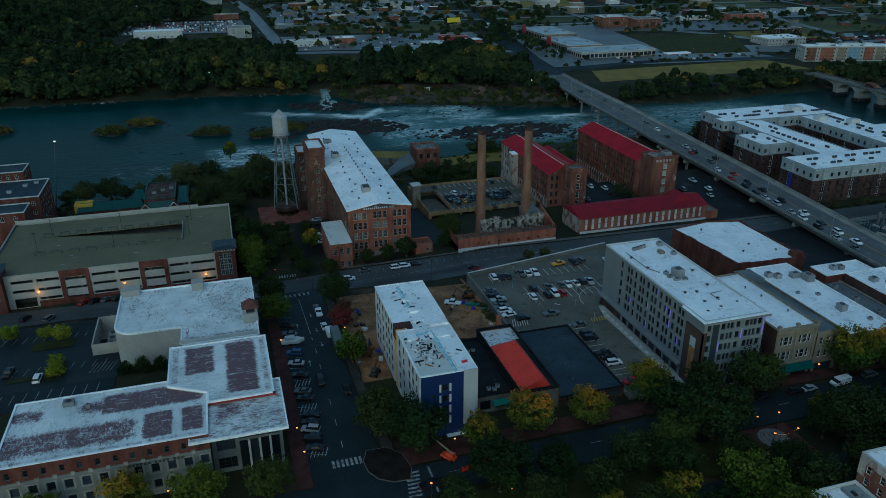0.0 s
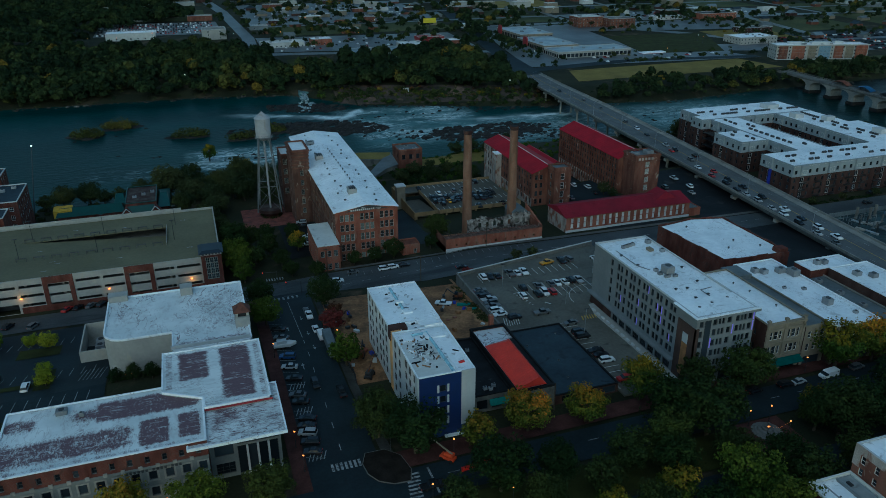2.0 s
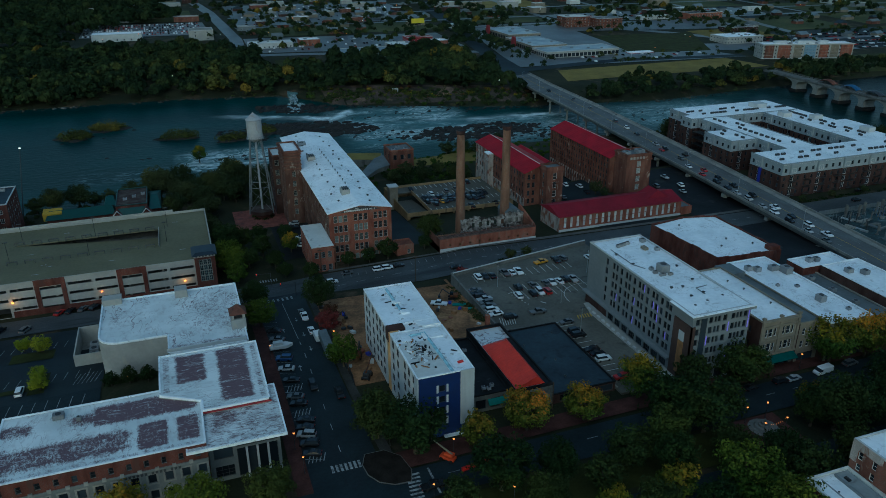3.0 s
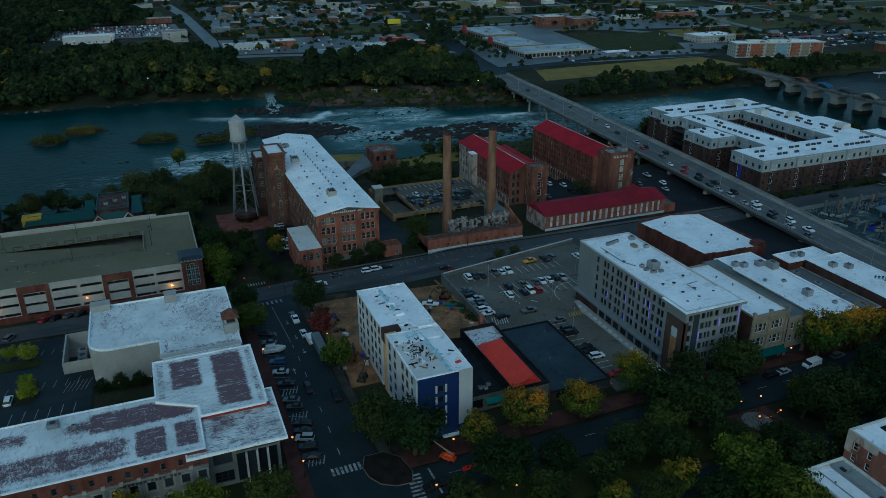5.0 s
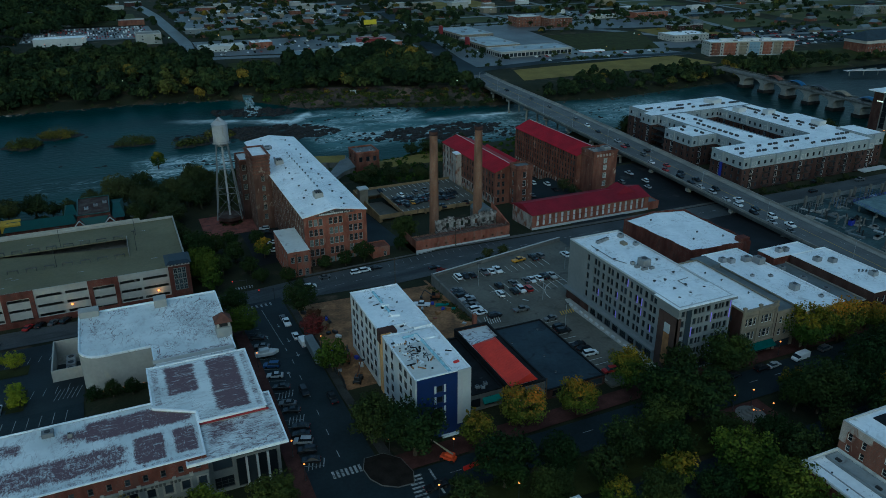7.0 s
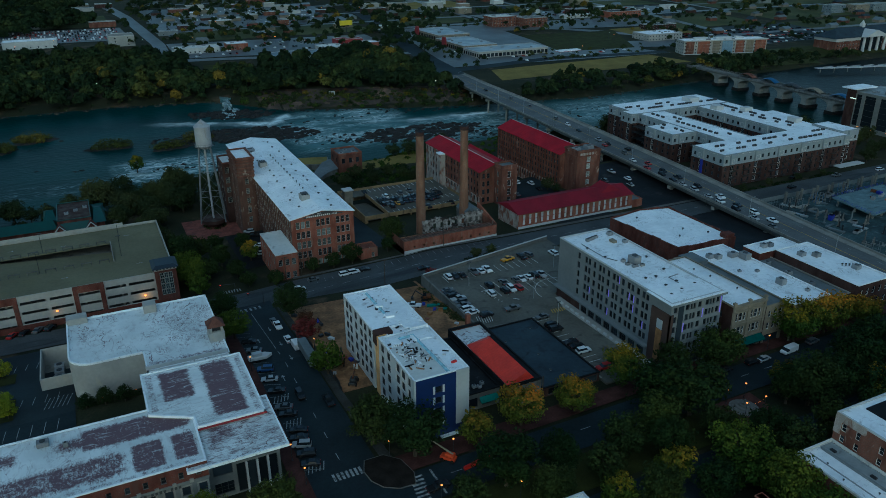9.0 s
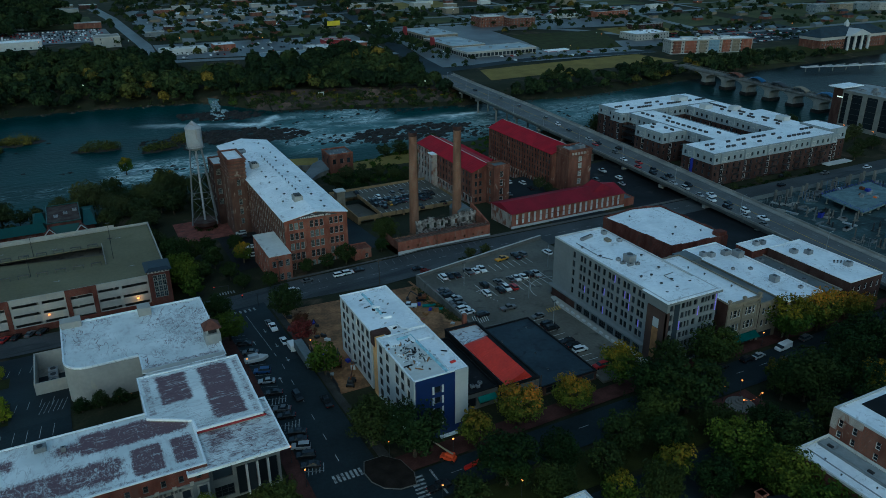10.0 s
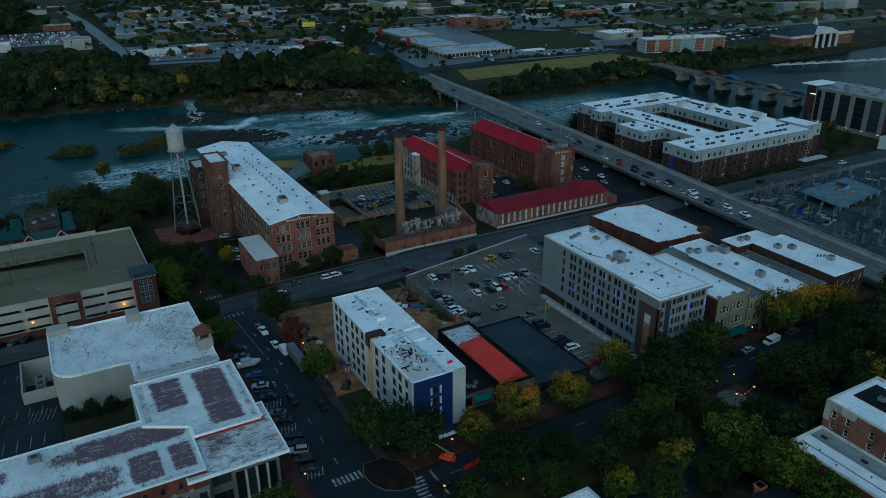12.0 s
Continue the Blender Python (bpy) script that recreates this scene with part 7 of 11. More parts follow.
def parking_lot():
    t = thing("parking_lot", 105, 205, 0, "raised asphalt parking lot with white bay lines and retaining wall", "parking lot")
    z = 0.55
    b1 = bmesh.new()
    prism(b1, [(77.2, 184), (94.4, 184), (94.4, 143.8), (112.3, 143.8), (112.3, 196), (136.8, 196), (136.8, 237.4), (77.2, 227.0)], -5, z)
    part("slab", b1, M_LOT, t)
    for q in (((76.8, 183), (77.2, 183), (77.2, 227.4), (76.8, 227.4)), ((76.8, 227.0), (136.8, 237.5), (136.8, 238.0), (76.8, 227.5)), ((77.2, 183.3), (94.2, 181.6), (94.2, 182.0), (77.2, 183.7))):
        b1 = bmesh.new()
        prism(b1, list(q), -6, z + 1.25)
        part("retaining_wall", b1, M_OLDCON, t, "stained concrete retaining wall")
        b1 = bmesh.new()
        cx, cy = sum(a for a, _ in q) / 4, sum(b2 for _, b2 in q) / 4
        prism(b1, [(cx + (a - cx) * (1.0 if abs(a - cx) > 1 else 1.7), cy + (b2 - cy) * (1.0 if abs(b2 - cy) > 6 else 1.02) + (0.12 if b2 > cy else -0.12)) for a, b2 in q], z + 1.25, z + 1.45)
        part("coping", b1, M_RENDER if q[0][1] > 220 else M_OLDCON, t)
    b1 = bmesh.new()
    prism(b1, [(110.0, 146), (112.6, 146), (112.6, 193), (110.8, 193), (109.2, 186), (109.6, 168)], z, z + 0.16)
    part("walkway", b1, M_CREAM, t, "pale paved terrace along the hotel")
    for i in range(14):
        b1 = bmesh.new()
        y = 150 + i * 2.9
        box(b1, 109.9, y, z + 0.16, 110.5, y + 1.4, z + 0.75)
        bmesh.ops.bevel(b1, geom=b1.edges[:], offset=0.06, segments=1, affect='EDGES')
        tagged(part("planter_box", b1, M_RENDER), "white planter box on the hotel terrace", "planter", "terrace planters")

    paint = {M_BAY: bmesh.new(), M_YELLOW: bmesh.new()}

    def line(x0, y0, x1, y1, w=0.1, m=None):
        dx, dy = x1 - x0, y1 - y0
        s = w / math.hypot(dx, dy)
        b1 = paint[m or M_BAY]
        b1.faces.new([b1.verts.new((x, y, z + 0.012)) for x, y in ((x0 + dy * s, y0 - dx * s), (x1 + dy * s, y1 - dx * s), (x1 - dy * s, y1 + dx * s), (x0 - dy * s, y0 + dx * s))])

    for i in range(15):
        line(84 + i * 2.65, 219.6, 84 + i * 2.65, 225.0)
    for i in range(11):
        line(92.8 + i * 2.6, 202.0, 92.8 + i * 2.6, 213.0)
    for i in range(8):
        line(78, 215.4 - i * 2.55, 83.4, 215.4 - i * 2.55)
    for i in range(13):
        line(95.2, 184.4 - i * 2.7, 100.8, 184.4 - i * 2.7)
    for i in range(7):
        line(79.2 + i * 0.8, 188.2, 80.6 + i * 0.8, 193.2, 0.1)
        line(90.4 + i * 0.45, 208 - i * 1.6, 92.4 + i * 0.2, 208.6 - i * 1.6, 0.09)
    for i in range(8):
        line(104.2 + i * 0.9, 184.2, 104.8 + i * 0.9, 186.6, 0.16, M_YELLOW)
    for i in range(12):
        a, b2 = 1.2 + i * 0.17, 1.2 + (i + 1) * 0.17
        line(117 + 10 * math.cos(a), 196.8 + 10 * math.sin(a), 117 + 10 * math.cos(b2), 196.8 + 10 * math.sin(b2), 0.1)
    line(98, 199, 99.4, 197.4, 0.2)
    for m, b1 in paint.items():
        part("bay_paint", b1, m, t)
    for i in range(16):
        b1 = bmesh.new()
        box(b1, 94.5, 182.6 - i * 2.4, z, 95.0, 184.4 - i * 2.4, z + 0.16)
        part("wheel_stop", b1, M_CONCRETE, t)
    for x, y in ((104, 196), (89, 214), (100, 176), (124, 214)):
        p = thing("lot_lamp", x, y, z, "thin grey lamp post in the parking lot", "lamp", "lot lamps")
        b1 = bmesh.new()
        tube(b1, (x, y, z), (x, y, 9.2), 0.1, 0.07, 6)
        post = part("post", b1, M_STEEL, p)
        b1 = bmesh.new()
        box(b1, x - 0.7, y - 0.18, 9.2, x + 0.7, y + 0.18, 9.38)
        part("head", b1, M_DARKSTEEL, post)


parking_lot()


# ---- the road bridge ----
BRIDGE = ((90, 206.5, 226.5, 3.6), (183, 218.4, 238.0, 2.4), (302, 235.5, 257.5, -0.5), (388, 246.6, 270.6, -2.6), (467, 257.4, 282.0, -4.6), (570, 271.6, 295.0, -7.6), (632, 282.0, 305.0, -9.4))


def bridge_at(y):
    """Left edge, right edge and deck height of the bridge at y."""
    for (y0, a0, b0, c0), (y1, a1, b1_, c1) in zip(BRIDGE, BRIDGE[1:]):
        if y <= y1:
            f = (y - y0) / (y1 - y0)
            return a0 + (a1 - a0) * f, b0 + (b1_ - b0) * f, c0 + (c1 - c0) * f
    return BRIDGE[-1][1:]


def road_bridge():
    t = thing("road_bridge", 245, 380, 0, "long concrete girder road bridge over the river", "bridge")
    ys = [r[0] for r in BRIDGE]

    def run(name, f0, f1, z0, z1, material, label=""):
        b1 = bmesh.new()
        rows = []
        for y in ys:
            l, r, z = bridge_at(y)
            rows.append([b1.verts.new(c) for c in ((f0(l, r), y, z + z0), (f1(l, r), y, z + z0), (f1(l, r), y, z + z1), (f0(l, r), y, z + z1))])
        for a, b2 in zip(rows, rows[1:]):
            for k in range(4):
                b1.faces.new((a[k], a[(k + 1) % 4], b2[(k + 1) % 4], b2[k]))
        b1.faces.new(rows[0])
        b1.faces.new(rows[-1][::-1])
        return part(name, b1, material, t, label)

    run("deck", lambda l, r: l, lambda l, r: r, -0.5, 0.0, M_BRIDGE, "grey worn bridge deck")
    run("parapet", lambda l, r: l - 0.05, lambda l, r: l + 0.35, 0.0, 1.0, M_CONCRETE)
    run("parapet", lambda l, r: r - 0.35, lambda l, r: r + 0.05, 0.0, 1.0, M_CONCRETE)
    run("walkway", lambda l, r: r - 3.2, lambda l, r: r - 0.4, 0.0, 0.22, M_CONCRETE)
    for k in (0.08, 0.3, 0.5, 0.7, 0.92):
        run("girder", lambda l, r, k=k: l + (r - l) * k - 0.35, lambda l, r, k=k: l + (r - l) * k + 0.35, -2.2, -0.5, M_OLDCON)
    for y in (206, 240, 274, 308, 342, 376, 410, 446, 482, 518, 554, 590):
        l, r, z = bridge_at(y)
        b1 = bmesh.new()
        box(b1, l + 0.6, y - 0.9, z - 3.8, r - 0.6, y + 0.9, z - 2.2)
        pier = part("pier_cap", b1, M_CONCRETE, t)
        g = max(gz((l + r) / 2, y), -23)
        for k in (0.12, 0.5, 0.88):
            b1 = bmesh.new()
            tube(b1, (l + (r - l) * k, y, g - 0.5), (l + (r - l) * k, y, z - 3.8), 0.75, 0.75, 12)
            part("column", b1, M_CONCRETE, t)
    y = 120.0
    while y < 620:
        l, r, z = bridge_at(y)
        l2, r2, z2 = bridge_at(y + 3)
        for k in (0.27, 0.71):
            b1 = bmesh.new()
            b1.faces.new([b1.verts.new(c) for c in ((l + (r - l) * k - 0.1, y, z + 0.012), (l + (r - l) * k + 0.1, y, z + 0.012), (l2 + (r2 - l2) * k + 0.1, y + 3, z2 + 0.012), (l2 + (r2 - l2) * k - 0.1, y + 3, z2 + 0.012))])
            part("lane_dash", b1, M_LINE, t)
        y += 13
    run("centre_line", lambda l, r: l + (r - l) * 0.49 - 0.12, lambda l, r: l + (r - l) * 0.49 + 0.12, 0.0, 0.012, M_YELLOW)
    for y in range(170, 630, 46):
        l, r, z = bridge_at(y)
        p = thing("street_lamp", l + 0.2, y, z, "tall galvanised lamp post on the bridge edge", "street lamp", "bridge lamps")
        b1 = bmesh.new()
        tube(b1, (l + 0.2, y, z + 0.4), (l + 0.2, y, z + 9.5), 0.11, 0.07, 6)
        part("post", b1, M_STEEL, p)
        b1 = bmesh.new()
        tube(b1, (l + 0.2, y, z + 9.5), (l + 2.6, y, z + 10.0), 0.06, 0.05, 5)
        arm = part("arm", b1, M_STEEL, p)
        b1 = bmesh.new()
        box(b1, l + 2.4, y - 0.2, z + 9.88, l + 3.3, y + 0.2, z + 10.08)
        part("head", b1, M_DARKSTEEL, arm)


road_bridge()


# ---- apartments across the bridge ----
def condenser(x, y, z):
    """A small roof condenser: bevelled case with a fan ring, one mesh for all."""
    if "condenser" not in WINDOW_MESHES:
        b1 = bmesh.new()
        box(b1, -0.5, -0.5, 0, 0.5, 0.5, 0.95)
        bmesh.ops.bevel(b1, geom=b1.edges[:], offset=0.06, segments=1, affect='EDGES')
        tube(b1, (0, 0, 0.9), (0, 0, 1.05), 0.36, 0.36, 8, 1)
        me = bpy.data.meshes.new("roof_condenser")
        b1.to_mesh(me)
        b1.free()
        me.materials.append(M_GREY_DARK)
        me.materials.append(M_DARKSTEEL)
        WINDOW_MESHES["condenser"] = me
    ob = new("roof_condenser", WINDOW_MESHES["condenser"])
    ob.location = (x, y, z)
    tagged(ob, "small grey condenser on the apartment roof", "air conditioner", "roof condensers")


def apartments():
    t = thing("apartment_building", 300, 310, -5, "five-storey brick apartments with white top floor round a courtyard", "apartments")
    # the whole block is scaled up a little from its first plan
    grow, cx, cy, cz = 1.023, -14.2, 4.8, 114.8
    spot = lambda x, y, z: (cx + (x - cx) * grow, cy + (y - cy) * grow, cz + (z - cz) * grow)
    low = (-3.6, -0.1, 3.4, 6.6)

    def wing(x0, y0, x1, y1, faces, top=14.6):
        for f in faces:
            sx, sy, w = {"S": (x0, y0, x1 - x0), "W": (x0, y1, y1 - y0), "E": (x1, y0, y1 - y0), "N": (x1, y1, x1 - x0)}[f]
            n = max(1, int(w / 3.9))
            us = [w * (i + 0.5) / n - 0.75 for i in range(n)] if f != "E" else []
            facade(t, M_BRICK_DARK, (sx, sy), FACES[f], w, -6, 9.6, [(u - (0.35 if k % 4 == 1 else 0), u + (1.85 if k % 4 == 1 else 1.3), z - (0.3 if k % 4 == 1 else 0), z + (2.3 if k % 4 == 1 else 1.9), W_PAIR if k % 4 == 1 else W_DARK) for k, u in enumerate(us) for z in low])
            facade(t, M_BAND, (sx, sy), FACES[f], w, 9.6, top, rows_of(us, 1.5, (10.6,), 1.9, W_DARK))
            ux, uy = FACES[f]
            for k, u in enumerate(us):
                if k % 4 == 1 and w > 12:
                    b1 = bmesh.new()
                    ax, ay, nx, ny = sx + ux * (u - 1.2), sy + uy * (u - 1.2), uy, -ux
                    q4 = [(ax + nx * 0.9, ay + ny * 0.9), (ax + ux * 3.9 + nx * 0.9, ay + uy * 3.9 + ny * 0.9), (ax + ux * 3.9, ay + uy * 3.9), (ax, ay)]
                    prism(b1, q4, 9.8, top + 0.1)
                    part("bay", b1, M_BAND, t)
                    ob = new("window", window_mesh(2.6, 2.2, ("pair", M_FRAME_W, M_GLASS)))
                    ob.matrix_basis = Matrix.Translation((ax + ux * 0.65 + nx * 0.98, ay + uy * 0.65 + ny * 0.98, 10.5)) @ Matrix.Rotation(math.atan2(uy, ux), 4, 'Z')
                    hang(ob, t)
            b1 = bmesh.new()
            ox, oy = uy * 0.12, -ux * 0.12
            q = [(sx, sy), (sx + ux * w, sy + uy * w)]
            prism(b1, [(q[0][0] + ox, q[0][1] + oy), (q[1][0] + ox, q[1][1] + oy), q[1], q[0]], 9.45, 9.75)
            part("string_course", b1, M_BAND, t)
            b1 = bmesh.new()
            prism(b1, [(q[0][0] + ox, q[0][1] + oy), (q[1][0] + ox, q[1][1] + oy), (q[1][0] - ox * 3, q[1][1] - oy * 3), (q[0][0] - ox * 3, q[0][1] - oy * 3)], top - 0.25, top + 0.35)
            part("parapet", b1, M_BAND, t)
        b1 = bmesh.new()
        box(b1, x0 + 0.3, y0 + 0.3, -6, x1, y1, top - 0.4)
        part("core", b1, M_BRICK_DARK, t)
        b1 = bmesh.new()
        box(b1, x0, y0, top - 0.4, x1, y1, top)
        part("roof", b1, M_WHITE, t, "white flat roof")

    wing(266.4, 346.6, 342.0, 356.0, "WS")
    wing(271.4, 356.0, 342.0, 374.0, "W")
    wing(271.6, 279.8, 290.0, 346.6, "WE")
    wing(316.2, 279.8, 342.0, 346.6, "W")
    wing(250.5, 258.6, 338.0, 279.8, "WS")
    wing(255.4, 299.8, 271.6, 321.2, "WS")
    wing(338.0, 262.6, 351.0, 282.0, "WS", 15.4)
    wing(342.0, 300.0, 349.0, 318.0, "S")
    # bays that step out of the street front, balconies, blue banner and porch
    for x in spread(255, 326, 9):
        for z in (0.6, 4.1, 7.4):
            b1 = bmesh.new()
            box(b1, x, 257.2, z - 1.3, x + 3.2, 258.58, z - 1.1)
            for k in range(9):
                box(b1, x + k * 0.39, 257.2, z - 1.1, x + k * 0.39 + 0.05, 257.26, z - 0.1)
            box(b1, x, 257.18, z - 0.12, x + 3.2, 257.28, z - 0.02)
            part("balcony", b1, M_DARKSTEEL, t)
    for y0, y1, x in ((322, 346, 262.5), (281, 299, 262.5)):
        for z in (-2, 1.5, 5, 8.3):
            b1 = bmesh.new()
            box(b1, x + 4, y0 + 1, z - 0.2, 271.58, y1 - 1, z)
            box(b1, x + 4, y0 + 1, z + 0.9, x + 4.08, y1 - 1, z + 1.0)
            part("gallery", b1, M_DARKSTEEL, t)
    b1 = bmesh.new()
    box(b1, 250.1, 271.6, 2.2, 250.45, 273.2, 12.4)
    part("banner", b1, M_BLUESIGN, t, "tall blue banner")
    b1 = bmesh.new()
    box(b1, 330, 254.2, -1.2, 349, 258.6, -0.7)
    part("porch_roof", b1, M_RENDER, t)
    for x in spread(331, 348, 6):
        b1 = bmesh.new()
        box(b1, x, 254.4, -5.5, x + 0.6, 255.0, -1.2)
        part("porch_post", b1, M_CONCRETE, t)
    rnd = random.Random(5)
    for x0, y0, x1, y1 in ((273, 348, 340, 370), (273, 285, 288, 343), (318.5, 285, 340, 343), (253, 260.5, 336, 278), (256, 301, 270, 320)):
        n = int((x1 - x0) * (y1 - y0) / 62)
        for i in range(n):
            long_x = (x1 - x0) > (y1 - y0)
            x = x0 + (x1 - x0) * (i + 0.5) / n if long_x else (x0 + x1) / 2 + rnd.choice((-2.6, 2.6))
            y = (y0 + y1) / 2 + rnd.choice((-4, 3)) if long_x else y0 + (y1 - y0) * (i + 0.5) / n
            for k in range(2):
                condenser(*spot(x + (k * 1.25 if long_x else 0), y + (0 if long_x else k * 1.25), 14.6))
    for x0, y0, w, d in ((320, 357, 8, 7), (318.6, 333, 6, 5), (335, 290, 5, 6), (330, 322, 6, 4)):
        b1 = bmesh.new()
        box(b1, x0, y0, 14.6, x0 + w, y0 + d, 17.0)
        part("roof_house", b1, M_RENDER, t)

    t.location = spot(*t.location)
    t.scale = (grow, grow, grow)


apartments()


def office():
    t = thing("office_building", 430, 296, -6, "brick office block with tall dark glass bays", "office")
    x0, y0, x1, y1, top = 420.0, 258.6, 452.0, 323.8, 19.5
    bays = [(a, b2, -1.5, 17.8, None) for a, b2 in ((7.2, 10.8), (13.2, 20.4), (23.6, 30.8), (34.0, 41.2), (44.4, 51.6))]
    facade(t, M_BRICK_DARK, (x0, y1), FACES["W"], 6.6, -9, top + 1.5)
    facade(t, M_LIMESTONE, (x0, y1 - 6.6), FACES["W"], 48, -9, top, [(u - 6.6, v - 6.6, a, b2, None) for u, v, a, b2, _ in bays], 0.5)
    facade(t, M_BRICK_DARK, (x0, y1 - 54.6), FACES["W"], 39.7, -9, top)
    facade(t, M_BRICK_DARK, (x0, y0 - 29.1), FACES["S"], x1 - x0, -9, top, rows_of(spread(3, 27, 6), 2.4, (-2, 3, 8, 13), 2.2, W_DARK))
    facade(t, M_BRICK_DARK, (x1, y1), FACES["N"], x1 - x0, -9, top)
    facade(t, M_BRICK_DARK, (x1, y0 - 29.1), FACES["E"], y1 - y0 + 29.1, -9, top)
    for u, v, a, b2, _ in bays:
        b1 = bmesh.new()
        box(b1, x0 + 0.4, y1 - v, a, x0 + 0.5, y1 - u, b2)
        part("glass_bay", b1, M_GLASS, t, "tall dark glass bay")
        for k in range(5):
            b1 = bmesh.new()
            box(b1, x0 + 0.32, y1 - v, a + 3.6 * (k + 0.9), x0 + 0.4, y1 - u, a + 3.6 * (k + 0.9) + 0.12)
            part("transom", b1, M_FRAME_D, t)
        b1 = bmesh.new()
        box(b1, x0 - 0.15, y1 - v - 1.9, a - 0.7, x0 - 0.02, y1 - v - 0.5, a - 0.35)
        part("wall_wash_lamp", b1, M_LAMP, t, "warm strip lamp at the pier foot")
    b1 = bmesh.new()
    box(b1, x0 + 0.1, y0 - 29, top - 0.6, x1 - 0.1, y1 - 0.1, top - 0.2)
    part("roof", b1, M_PALE_ROOF, t)
    b1 = bmesh.new()
    box(b1, x0 - 4, y1 - 9, top + 1.5, x0 + 16, y1 + 1.5, top + 2.1)
    part("roof_canopy", b1, M_WHITE, t, "white flat canopy roof")
    b1 = bmesh.new()
    for i in range(5):
        box(b1, x0 - 0.12, y1 - 3.6 - i * 0.85, 14.6, x0 - 0.02, y1 - 3.0 - i * 0.85, 15.2)
    part("sign_bars", b1, M_LAMP_W, t, "lit raised bars of a sign")
    rnd = random.Random(9)
    for i in range(26):
        roof_unit(rnd.uniform(424, 448), rnd.uniform(240, 314), top - 0.2, rnd.uniform(1.5, 4), rnd.uniform(1.5, 4), rnd.uniform(0.8, 2.2))
    # glazed footbridge with its pylon
    f = thing("footbridge", 405, 250, -4, "pale covered footbridge on a white pylon", "footbridge")
    b1 = bmesh.new()
    box(b1, 402, 252, -1.6, 419.9, 255.5, 1.6)
    part("span", b1, M_RENDER, f)
    b1 = bmesh.new()
    box(b1, 398.5, 250.5, -6.5, 402.5, 257, 3.4)
    part("pylon", b1, M_RENDER, f)


office()


